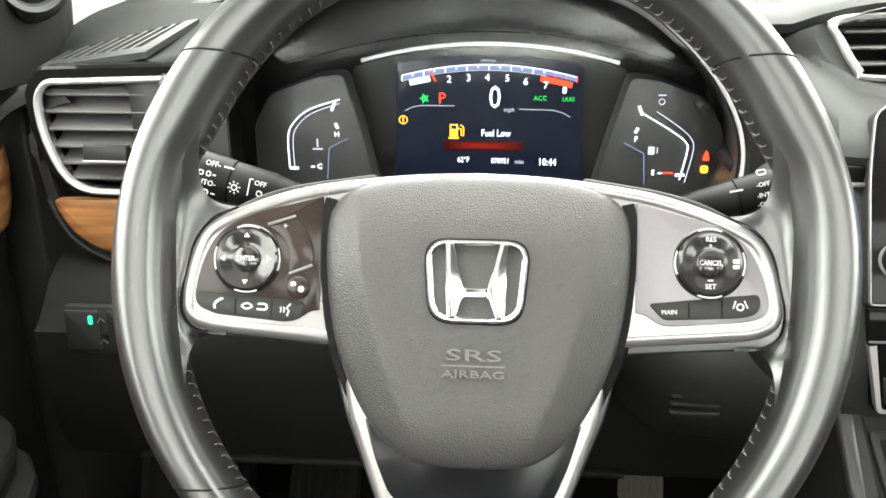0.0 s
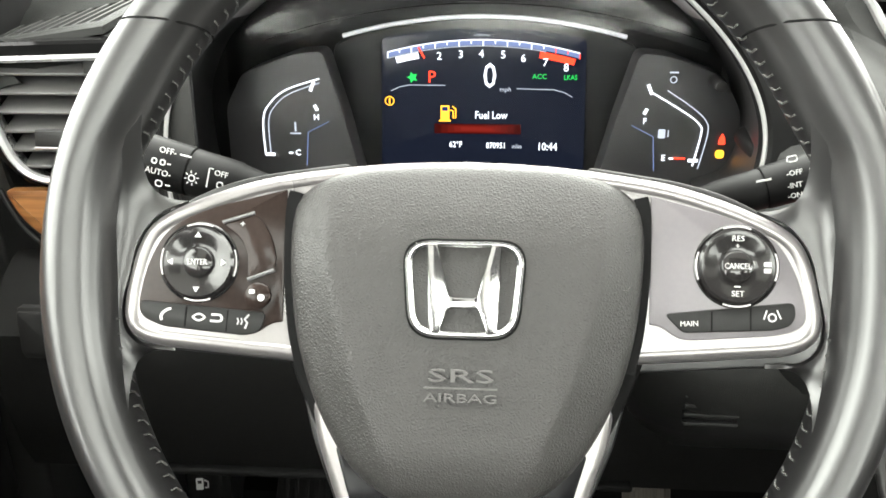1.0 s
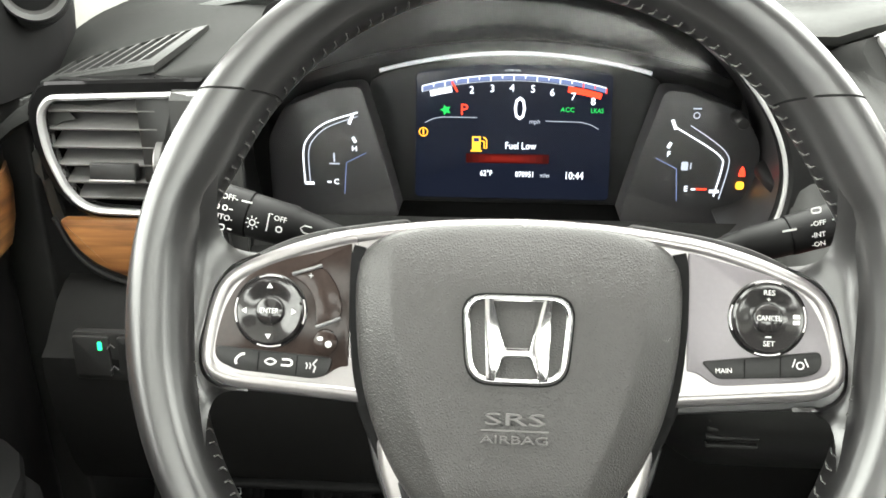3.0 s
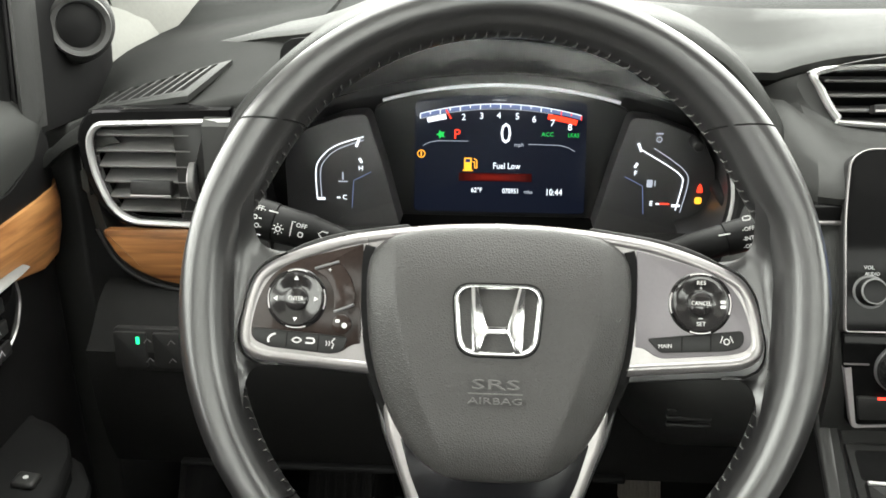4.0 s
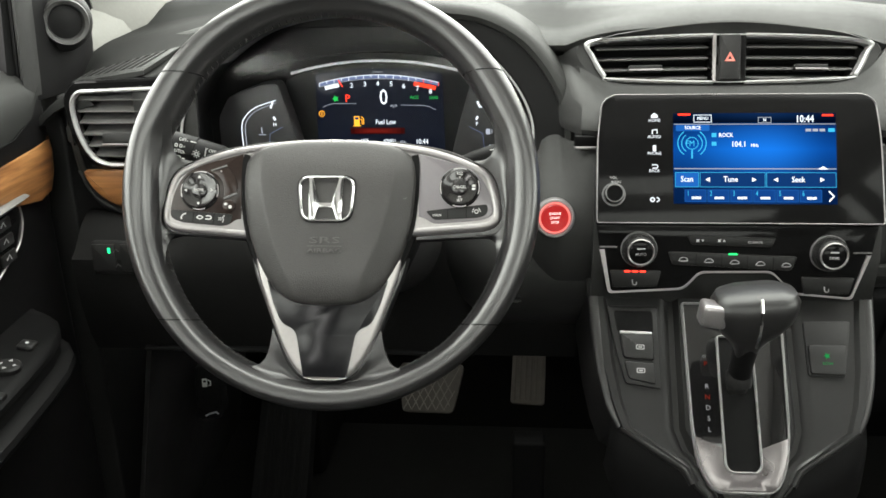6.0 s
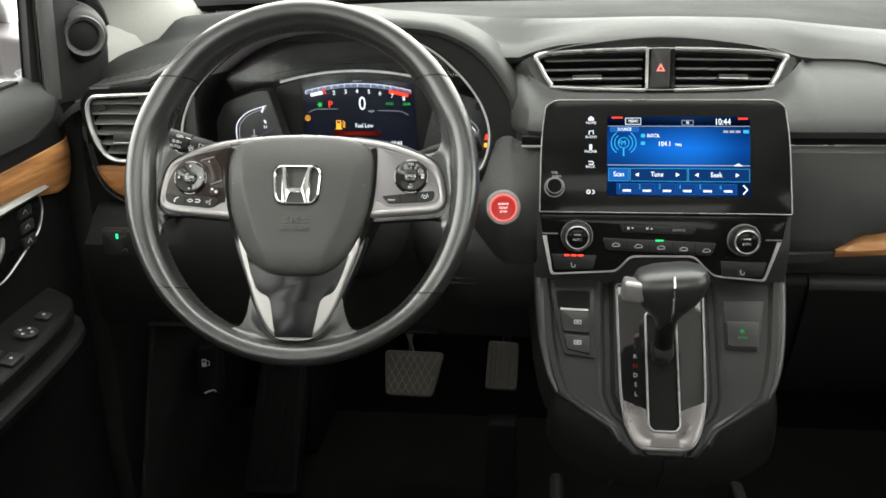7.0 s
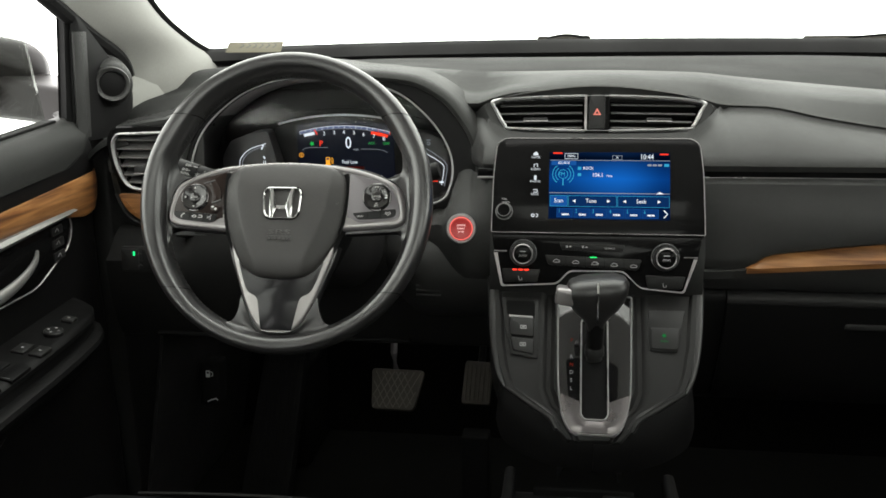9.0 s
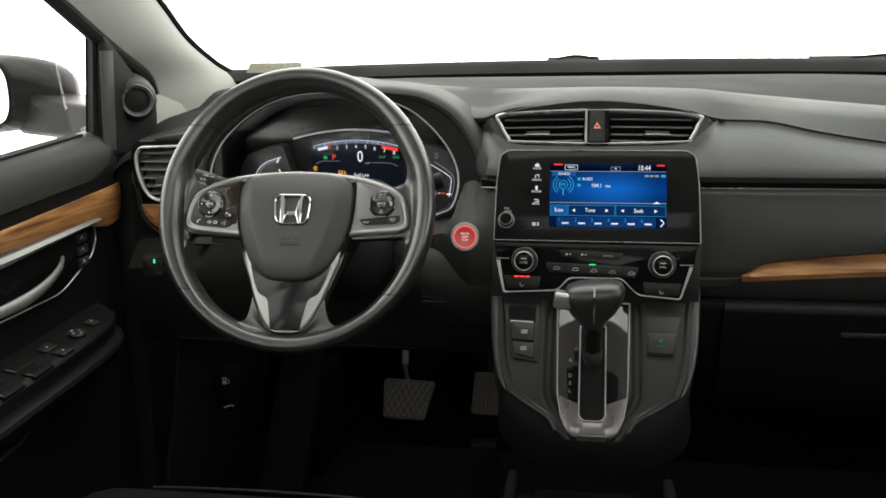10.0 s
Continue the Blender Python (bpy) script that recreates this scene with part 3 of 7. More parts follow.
def hood_ring(d, dy, w=0.0):
    return [(grow(p, d + w * band(p))[0], arch_y(p[1]) + dy, grow(p, d + w * band(p))[1]) for p in inner]


part("hood_band", loft([hood_ring(0.0, 0.004), hood_ring(0.001, -0.001), hood_ring(0.003, -0.0032), hood_ring(0.0, -0.0028, 0.7), hood_ring(-0.001, -0.0018, 1), hood_ring(0.001, 0.004, 1)], -0.003), STALK, dash, "smooth black band round the instruments")
part("hood", loft([hood_ring(0.0, 0.003, 1), hood_ring(0.0, -0.0045, 1), hood_ring(0.0006, -0.0062, 1), hood_ring(0.002, -0.0068, 1), hood_ring(0.0045, -0.0058, 1), hood_ring(0.0075, -0.002, 1), hood_ring(0.0095, 0.006, 1), hood_ring(0.012, 0.03, 1), hood_ring(0.0145, 0.075, 1)], -0.004), DASH, dash, "grained hood over the instruments")
part("hood_line", tube(Matrix(), [(grow(p, -0.0006)[0], arch_y(p[1]) - 0.0028, grow(p, -0.0006)[1]) for p in inner], 0.0017, k=8, up=(0, 1, 0)), TRIMLINE, dash, "thin silver line round the instrument hood")
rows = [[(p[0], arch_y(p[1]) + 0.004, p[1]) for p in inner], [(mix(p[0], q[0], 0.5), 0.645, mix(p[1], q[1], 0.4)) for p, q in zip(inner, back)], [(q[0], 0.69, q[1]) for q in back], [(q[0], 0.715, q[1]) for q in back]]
# only the upper lining gets the painted-in light; the sides stay black
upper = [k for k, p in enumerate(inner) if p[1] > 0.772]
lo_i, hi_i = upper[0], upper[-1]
part("hood_lining", loft([q[lo_i:hi_i + 1] for q in rows], 0.003), LIT_LINING, dash, "lining under the top of the hood, its light painted in as grey")
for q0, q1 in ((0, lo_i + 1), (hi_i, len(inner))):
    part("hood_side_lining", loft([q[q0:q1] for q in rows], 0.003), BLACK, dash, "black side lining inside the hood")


def lens_y(z):
    d = 0.5 * ((z - 0.765) + math.sqrt((z - 0.765) ** 2 + 0.006 ** 2))
    return 0.664 - 0.06 * (z - 0.645) + 0.29 * d


lens = part("lens", loft([[(cen[0] + (p[0] - cen[0]) * s, lens_y(cen[1] + (p[1] - cen[1]) * s), cen[1] + (p[1] - cen[1]) * s) for p in inner] for s in (1.02, 0.9, 0.75, 0.6, 0.45, 0.3, 0.15, 0.02)], 0.0), LENS, dash, "clear curved lens over the instruments")
lens.visible_shadow = False

# face between hood and screen, with the start button, and the column's surroundings
def mid_face():
    rows = []
    for x in np.linspace(0.128, 0.232, 27):
        k = lerp_table(x, [(0.128, 1.0), (0.19, 0.0), (0.232, 0.0)])
        zt = lerp_table(x, [(0.128, 0.645), (0.158, 0.655), (0.178, 0.70)])
        side = lerp_table(x, [(0.128, 0.03), (0.19, 0.042), (0.208, 0.012), (0.22, 0.0)])
        rows.append([(x, a + 0.035 * k + side * min(1.0, max(0.0, (z - 0.648) / 0.04)), min(z, zt - 0.004 * n)) for n, (a, z) in enumerate(((0.554, 0.70), (0.548, 0.697), (0.54, 0.68), (0.528, 0.655), (0.521, 0.635), (0.52, 0.615), (0.524, 0.59), (0.532, 0.57), (0.55, 0.545)))])
    return loft(rows, -0.005)


part("middle_face", mid_face(), FACE, dash, "dark face beside the instruments")
part("strip_trim", box(0.203, 0.2255, 0.5435, 0.556, 0.7, 0.7135, 0.0015), PIANO, dash, "piano black strip")
part("chrome_line", box(0.203, 0.2255, 0.5405, 0.548, 0.7005, 0.703, 0.0005), SILVER, dash, "thin bright line")

# driver's lower panels
def knee_panel():
    rows = []
    for x in np.linspace(-0.352, 0.215, 30):
        u = max(0.0, 1 - abs(x - WX) / 0.14)
        top = lerp_table(x, [(-0.24, 0.602), (-0.19, 0.655)])
        rows.append([(x, a, z) for a, z in ((0.632, top), (0.622, top - 0.002), (0.608, top - 0.01), (0.596, min(0.606, top - 0.022)), (0.584, min(0.59, top - 0.034)), (0.577, 0.565), (0.577, 0.545), (0.582 + 0.01 * u, 0.51), (0.592, 0.47), (0.602, 0.448), (0.615, 0.442), (0.7, 0.44))])
    return loft(rows, -0.006)


part("knee_panel", knee_panel(), KNEE, dash, "dark lower panel above the driver's knees")
part("panel_edge", box(-0.29, 0.10, 0.586, 0.604, 0.447, 0.452, 0.002), MATTE, dash)


def ignition_cover():
    rows = []
    for x in np.linspace(0.05, 0.226, 18):
        b = 0.075 * max(0.0, (0.135 - x) / 0.085) ** 1.6
        rows.append([(x, a + b, z) for a, z in ((0.585, 0.63), (0.562, 0.616), (0.546, 0.602), (0.537, 0.587), (0.534, 0.57), (0.54, 0.55), (0.556, 0.525), (0.58, 0.50), (0.62, 0.48))])
    return loft(rows, -0.006)


part("column_side_cover", ignition_cover(), FACE, dash)
for i in range(4):
    part("raised_mark", box(0.118, 0.152, 0.536, 0.541, 0.556 - 0.0065 * i, 0.5585 - 0.0065 * i, 0.0006), FACE, dash)

# left end: vent surround with wood, over a grey sill
def left_end():
    out = spline([(-0.338, 0.7495), (-0.354, 0.744), (-0.3655, 0.72), (-0.3635, 0.67), (-0.3535, 0.628), (-0.324, 0.598), (-0.262, 0.591)], 6)
    rows = []
    for d, y in ((0.0, 0.70), (0.0, 0.65), (-0.0012, 0.639), (-0.0035, 0.63), (-0.007, 0.623), (-0.0115, 0.6185), (-0.017, 0.6172)):
        rows.append([(p[0] - d * (1 if p[0] < -0.3 else 0.3), y, p[1] + (d if p[1] > 0.7 else -d)) for p in out])
    return loft(rows, 0.004)


part("left_end", left_end(), DASH, dash, "rounded dark end of the dashboard")
part("left_face", loft([[(x, y - 0.0105, z) for y, z in ((0.66, 0.762), (0.632, 0.756), (0.6195, 0.748), (0.6165, 0.70), (0.6165, 0.65), (0.615, 0.61), (0.60, 0.60))] for x in np.linspace(-0.2475, -0.20, 6)], -0.005), FACE, dash, "dark face beside the side vent")
def shelf(x):
    """Height of the shelf's front edge."""
    return lerp_table(x, [(-0.396, 0.718), (-0.372, 0.735), (-0.355, 0.7435), (-0.34, 0.7485), (-0.30, 0.7555), (-0.27, 0.7605), (-0.2, 0.7725)])


def end_rise(x, y):
    """The shelf's height at x, y: level by the vent, then swept up to the windscreen."""
    s0, lip, far = shelf(x), lerp_table(x, LIPZ), 0.841 - 0.022 * max(0.0, (abs(x - CX) - 0.3) / 0.43) ** 2
    return lerp_table(y, [(0.62, s0), (0.72, s0 + 0.015), (0.78, max(s0 + 0.026, lip - 0.002)), (0.83, lip + 0.009), (0.9, lip + 0.0165), (0.955, far - 0.001), (0.99, far + 0.003)])


# the shelf's shade from mirror and sail is painted in as darker plastic
part("end_top", loft([[(x, 0.6195, shelf(x) - 0.012), (x, 0.621, shelf(x) - 0.005), (x, 0.625, shelf(x) - 0.0012)] + [(x, y, end_rise(x, y)) for y in (0.632, 0.65, 0.68, 0.7, 0.72, 0.735, 0.75, 0.765, 0.78, 0.795, 0.81, 0.83, 0.855, 0.88, 0.91, 0.935, 0.955, 0.975, 0.99)] for x in np.linspace(-0.3955, -0.19, 26)], -0.006), SHADED_DASH, dash, "grained shelf at the dashboard's end, shade painted in")


def wood_left():
    o = rounded([(-0.3455, 0.6585), (-0.25, 0.662), (-0.25, 0.607), (-0.30, 0.612), (-0.332, 0.63)], [0.006, 0.006, 0.006, 0.03, 0.02], 6)
    return slab(frame_at((0, 0.6165, 0)), o, -0.004, 0.0045, 0.003)


part("wood_trim", wood_left(), WOOD, dash, "light brown wood inlay under the vent")
part("wood_edge", tube(Matrix(), [(p[0], 0.6175, p[1]) for p in rounded([(-0.35, 0.658), (-0.3365, 0.6245), (-0.304, 0.606), (-0.25, 0.6005)], [0.001, 0.02, 0.03, 0.001], 6)[3:-3]], 0.0022, k=8, up=(0, 1, 0)), BLACK, dash)
part("end_cap", box(-0.446, -0.392, 0.675, 1.12, 0.1, 0.735, 0.004), FACE, dash)
part("corner_pad", loft([[(mix(-0.44, -0.345, u), y, lerp_table(y, [(0.8, 0.758), (0.95, 0.782), (1.06, 0.812), (1.12, 0.83)]) + 0.012 * (1 - u) ** 2) for y in np.linspace(0.8, 1.12, 9)] for u in np.linspace(0, 1, 7)], -0.006), DASH, dash, "dark grained corner below the pillar")
# small switches low at the left
sw = thing("switch_panel", (-0.305, 0.57, 0.55), "small black switch panel with a green lamp", "switch")
ms = frame_at((-0.30, 0.574, 0.572), 4)
part("plate", slab(ms, rect(-0.027, 0.034, -0.022, 0.016, 0.003), -0.004, 0.002, 0.001), BLACK, sw)
for bx in (-0.013, 0.02):
    part("button", slab(ms, rect(bx - 0.0135, bx + 0.0135, -0.018, 0.013, 0.002), 0.002, 0.0045, 0.001), BLACK, sw)
part("lamp", slab(ms, rect(-0.0075, -0.0045, 0.003, 0.0095, 0.001), 0.0045, 0.0052, 0.0002), glow("green_lamp", (0.02, 0.9, 0.25), 1.5), sw, "lit green lamp")
for bx, by in ((0.002, 0.006), (0.003, -0.011), (0.022, -0.011), (0.022, 0.005)):
    part("symbol", strip(ms, [(bx - 0.003, by - 0.002), (bx, by + 0.002), (bx + 0.003, by - 0.001)], 0.0007, 0.0045, 0.0049), GREYPLASTIC, sw)


# ---- steering wheel ----
MW = frame_at((-0.0125, 0.384, 0.703), 24.8)
wheel = thing("steering_wheel", (-0.0125, 0.384, 0.50), "black leather steering wheel with satin silver spokes", "steering wheel")


RIM_IN = [(-90, 0.159), (-55, 0.1582), (-40, 0.1552), (-28, 0.1526), (-18, 0.1506), (0, 0.148), (12, 0.1492), (17, 0.1492), (23, 0.147), (29, 0.1462), (38, 0.1472), (55, 0.1492), (90, 0.1498)]
RIM_OUT = [(-90, 0.1828), (-55, 0.181), (-38, 0.1796), (-15, 0.1772), (5, 0.1757), (30, 0.1749), (60, 0.1748), (90, 0.175)]

RIM_TILT = 0.06


def rim_section(a, b):
    """A point of the rim: a round the wheel, b round the section."""
    d = math.degrees(math.asin(max(-1, min(1, math.sin(a)))))
    i, o = lerp_table(d, RIM_IN), lerp_table(d, RIM_OUT)
    c, s = math.cos(b), math.sin(b)
    c, s = math.copysign(abs(c) ** 0.86, c), math.copysign(abs(s) ** 0.92, s)
    r = (i + o) / 2 + (o - i) / 2 * c
    return r * 1.012, -0.0095 + RIM_TILT * r * math.sin(a) + 0.0172 * s + 0.004 * c - (0.0012 if c < -0.5 else 0)


def rim():
    rings = []
    for i in range(144):
        a = 2 * math.pi * i / 144
        row = [rim_section(a, 2 * math.pi * j / 44) for j in range(44)]
        rings.append([(r * math.cos(a), r * math.sin(a), z) for r, z in row])
    rings.append(rings[0])
    return bridge(bmesh.new(), rings, MW)


part("rim", rim(), LEATHER, wheel, "worn black leather rim")


def seam(side, y):
    """A joint that runs level across the rim."""
    pa = []
    for j in range(19):
        b = math.pi * (-0.2 + 1.4 * j / 18)
        a = math.asin(y / 0.162)
        for _ in range(4):
            r, z = rim_section(a, b)
            a = math.asin(y / r)
        pa.append((side * r * math.cos(a), r * math.sin(a), z - 0.0001))
    return tube(MW, pa, 0.0006, k=6)


for side in (-1, 1):
    for y in (0.0985, -0.111):
        part("seam", seam(side, y), MATTE, wheel, "stitched joint in the leather")


def stitches():
    bm = bmesh.new()
    for i in range(150):
        a = 2 * math.pi * i / 150
        d = math.degrees(a) % 360
        if 352 < d or d < 14 or 166 < d < 188 or 250 < d < 290:
            continue
        r0, z0 = rim_section(a, math.pi * 0.93)
        r1, z1 = rim_section(a, math.pi * 1.06)
        w = 0.0013
        tube(MW, [(r0 * math.cos(a - w), r0 * math.sin(a - w), z0 + 0.0003), ((r0 + r1 - 0.0012) / 2 * math.cos(a), (r0 + r1 - 0.0012) / 2 * math.sin(a), (z0 + z1) / 2), (r1 * math.cos(a + 0.016), r1 * math.sin(a + 0.016), z1)], 0.0005, k=5, bm=bm)
    return bm


tagged(part("stitching", stitches(), STITCH, wheel, "grey stitching along the inner rim"), kind="stuff")


def spoke_outline(pts, side):
    """A spoke's outline on its side; the passenger's side is a little shallower below."""
    return mirrored([(x, y + (0.003 * min(1, max(0, -y / 0.02)) if side > 0 else 0)) for x, y in pts], side)


def mirrored(pts, side):
    return [(x * side, y) for x, y in pts][:: 1 if side > 0 else -1]


def spoke_base(side):
    o = rounded([(0.05, 0.045), (0.09, 0.039), (0.111, 0.033), (0.1335, 0.0205), (0.143, 0.0215), (0.152, 0.03), (0.158, 0.02), (0.158, -0.03), (0.152, -0.044), (0.1405, -0.039), (0.13, -0.0372), (0.06, -0.0425)], [0.004, 0.01, 0.015, 0.006, 0.012, 0.004, 0.02, 0.02, 0.004, 0.012, 0.015, 0.004], 5)
    return slab(MW, mirrored(o, side), -0.03, -0.0162, 0.0012)


def side_blend(side):
    """The leather sweep from the bezel's end out to the rim."""
    edge = spline([(0.121, 0.0268), (0.1335, 0.0205), (0.1418, 0.009), (0.1452, -0.006), (0.1475, -0.0185), (0.1455, -0.03), (0.137, -0.0365), (0.124, -0.038)], 5)
    cols, last = [], len(edge) - 1
    for i, (x, y) in enumerate(edge):
        q = 1 - 2 * i / last
        a = radians(26 * math.copysign(abs(q) ** 1.1, q) - 1)
        r, z = rim_section(a, math.pi * (0.66 + 0.12 * abs(q) ** 3))
        e, p = Vector((r * math.cos(a), r * math.sin(a), z - 0.0006)), Vector((x, y, -0.0134 - 0.002 * max(0, abs(q) - 0.8) / 0.2))
        cut = max(0.0, abs(q) - 0.4) / 0.6
        cols.append([Vector((w.x * side, w.y, w.z)) for w in (p + (e - p) * v + Vector((0.009 * cut, -0.011 * q * cut, -0.005)) * math.sin(v * math.pi) for v in np.linspace(0, 1, 11))])
    return loft(cols, 0.002 * -side, MW)


BEZ_OUT = [(0.0, 0.0458), (0.025, 0.0451), (0.045, 0.0435), (0.064, 0.0411), (0.0855, 0.0378), (0.11, 0.0302), (0.1335, 0.0198), (0.1418, 0.0085), (0.147, -0.018), (0.1452, -0.0295), (0.135, -0.0358), (0.06, -0.042), (0.06, 0.024), (0.0, 0.026)]
PANEL = [(0.0762, 0.0322), (0.09, 0.0285), (0.11, 0.0235), (0.127, 0.0155), (0.1355, 0.001), (0.1395, -0.018), (0.1372, -0.0242), (0.1285, -0.0272), (0.0885, -0.0305), (0.081, -0.0248), (0.0762, -0.0243)]
for side in (-1, 1):
    part("spoke", spoke_base(side), LEATHER, wheel, "black leather spoke")
    rr = [0.0002, 0.05, 0.05, 0.05, 0.05, 0.03, 0.014, 0.02, 0.012, 0.008, 0.01, 0.001, 0.001, 0.0002]
    part("spoke_blend", side_blend(side), LEATHER, wheel, "leather sweep into the rim")
    bo = rounded(spoke_outline(BEZ_OUT, side), rr if side > 0 else rr[::-1], 6)

    def rim_in(d):
        """The bezel outline drawn in by d, but for its end under the airbag cover."""
        return [(a[0] if abs(a[0]) < 0.0695 else b[0], b[1]) for a, b in zip(bo, inset(bo, d))]
    part("spoke_bezel", bridge(bmesh.new(), [[(*p, z) for p in rim_in(d)] for d, z in ((0.0, -0.018), (0.0002, -0.0135), (0.0011, -0.0114), (0.0025, -0.0099), (0.0042, -0.0093), (0.0058, -0.0097), (0.0068, -0.0106))], MW, True, True), SILVER, wheel, "satin silver spoke bezel")
    rr = [0.001, 0.02, 0.02, 0.014, 0.02, 0.01, 0.006, 0.008, 0.006, 0.006, 0.001]
    # the passenger-side pad carries its reflection as a grey base colour
    pad = part("button_pad", slab(MW, rounded(spoke_outline(PANEL, side), rr if side > 0 else rr[::-1], 6), -0.014, -0.0098, 0.0008), BROWNBLACK if side < 0 else PADSHEEN, wheel, "glossy brown-black button pad" if side < 0 else "gloss black button pad with its grey reflection painted in")
    c = (-0.113, 0.0) if side < 0 else (0.1108, 0.0035)
    mk = at(MW, c[0], c[1], -0.0098)
    part("dial_seat", turn(mk, [(0.0172, -0.001), (0.0172, 0.0006), (0.0165, 0.001), (0.0155, 0.0002), (0.002, 0.0)], 48), DIALGLOSS, pad)
    dial = part("dial", turn(mk, [(0.0158, 0), (0.0156, 0.0026), (0.0146, 0.0036), (0.0125, 0.0033), (0.009, 0.0018), (0.0068, 0.0014), (0.0064, 0.0024), (0.0058, 0.0029), (0.0001, 0.0031)], 48), DIALGLOSS, wheel, "glossy black four-way dial")
    for a in range(4):
        q = [(0.0163 * math.cos(radians(a * 90 + s)), 0.0163 * math.sin(radians(a * 90 + s))) for s in range(-20, 21, 4)]
        part("dial_edge", strip(mk, q, 0.0006, 0.0008, 0.0014), SILVERDIM, pad)
    if side < 0:
        letters("print", "ENTER", 0.0024, at(mk, 0, 0, 0.0032), MARK, dial, wide=0.85)
        for a in range(4):
            t = at(mk, 0.0115 * math.cos(radians(90 * a)), 0.0115 * math.sin(radians(90 * a)), 0.0031, 90 * a)
            part("arrow", slab(t, [(-0.001, -0.0014), (0.0013, 0), (-0.001, 0.0014)], 0, 0.0004, 0), MARK, dial)
        part("volume_rocker", slab(MW, rounded([(-0.1035, 0.0165), (-0.0885, 0.021), (-0.0825, 0.013), (-0.0795, 0.004), (-0.0803, -0.003), (-0.0918, -0.007), (-0.092, 0.004), (-0.0955, 0.011)], 0.003, 4), -0.0105, -0.0085, 0.0008), BROWNBLACK, pad)
        part("rocker_ridge", tube(MW, [(-0.1032, 0.0172, -0.0086), (-0.0895, 0.0215, -0.0084)], 0.0008, k=8), GREYPLASTIC, pad)
        part("rocker_ridge", tube(MW, [(-0.0915, -0.0068, -0.0086), (-0.0802, -0.0025, -0.0084)], 0.0008, k=8), GREYPLASTIC, pad)
        letters("print", "+", 0.003, at(MW, -0.0945, 0.0165, -0.0084), MARKDIM, pad)
        part("source_button", turn(at(MW, -0.0868, -0.0135, -0.0098), [(0.0056, 0), (0.0055, 0.0022), (0.0045, 0.003), (0.0001, 0.0033)], 28), BROWNBLACK, pad, "round black button with white symbols")
        ms2 = at(MW, -0.0868, -0.0135, -0.0066)
        part("symbol", slab(ms2, disc(0.0018, -0.0008, 0.0015, 20), 0, 0.0003, 0), MARK, pad)
        part("symbol", slab(ms2, rect(-0.0033, -0.0008, 0.0007, 0.0026, 0.0008), 0, 0.0003, 0), MARK, pad)
        part("button_bar", slab(MW, rounded([(-0.1385, -0.0165), (-0.083, -0.0205), (-0.0855, -0.0285), (-0.092, -0.0305), (-0.128, -0.0275), (-0.137, -0.0235)], 0.003, 4), -0.0102, -0.0088, 0.0006), BLACK, pad)
        mm = at(MW, -0.1265, -0.0222, -0.0088)
        part("phone_symbol", strip(mm, spline([(0.0024, 0.0022), (0.0008, 0.0019), (-0.0012, 0.0003), (-0.0018, -0.0012), (-0.0014, -0.0026)], 4), 0.0011, 0, 0.0003), MARK, pad)
        mm = at(MW, -0.109, -0.0232, -0.0088)
        part("hangup_symbol", ring(mm, spline([(-0.006, 0), (-0.003, 0.0018), (0, 0), (-0.003, -0.0018)], 4, True), spline([(-0.005, 0), (-0.003, 0.001), (-0.001, 0), (-0.003, -0.001)], 4, True), 0, 0.0003, 0.0001), MARK, pad)
        part("back_symbol", strip(mm, spline([(0.0025, 0.0012), (0.006, 0.0011), (0.007, -0.0003), (0.006, -0.0015), (0.002, -0.0014)], 4), 0.0009, 0, 0.0003), MARK, pad)
        mm = at(MW, -0.0925, -0.0245, -0.0088)
        part("voice_symbol", strip(mm, [(0.0022, 0.003), (0.0003, 0.0008), (0.0015, -0.0005), (0.0006, -0.003)], 0.0008, 0, 0.0003), MARKDIM, pad)
        for q in (-0.0012, -0.0028):
            part("voice_symbol", strip(mm, [(q, 0.0014), (q + 0.0005, 0), (q, -0.0014)], 0.0006, 0, 0.0003), MARKDIM, pad)
        part("gap_line", strip(MW, [(-0.1175, -0.0188), (-0.118, -0.0276)], 0.0006, -0.0088, -0.0086), MATTE, pad)
        part("gap_line", strip(MW, [(-0.0995, -0.02), (-0.1, -0.0292)], 0.0006, -0.0088, -0.0086), MATTE, pad)
    else:
        letters("print", "CANCEL", 0.0023, at(mk, 0, 0, 0.0032), MARK, dial, wide=0.85)
        letters("print", "RES", 0.0023, at(mk, 0, 0.0112, 0.0033), MARK, dial)
        letters("print", "+", 0.0022, at(mk, 0, 0.0082, 0.0026), MARK, dial)
        letters("print", "SET", 0.0023, at(mk, 0, -0.0112, 0.0033), MARK, dial)
        part("minus_mark", strip(mk, [(-0.0012, -0.0082), (0.0012, -0.0082)], 0.0006, 0.002, 0.0026), MARK, dial)
        for q in (-0.0016, 0.001):
            part("car_symbol", slab(at(mk, 0.0118, q, 0.003), rect(-0.0015, 0.0015, -0.0009, 0.0009, 0.0005), 0, 0.0004, 0), MARK, dial)
        mb = at(MW, -0.0025, 0.004, 0)
        part("button_bar", slab(mb, rounded([(0.0845, -0.0205), (0.1365, -0.0145), (0.1372, -0.0205), (0.1345, -0.0245), (0.128, -0.0262), (0.092, -0.0282)], 0.0025, 4), -0.0102, -0.0088, 0.0006), BLACK, pad, "black button bar")
        letters("print", "MAIN", 0.0021, at(mb, 0.0945, -0.0243, -0.0086, 3), MARK, pad)
        mm = at(mb, 0.1275, -0.0203, -0.0088, 3)
        part("wheel_symbol", ring(mm, disc(0, -0.0006, 0.0018, 20), disc(0, -0.0006, 0.0012, 20), 0, 0.0003, 0.0001), MARK, pad)
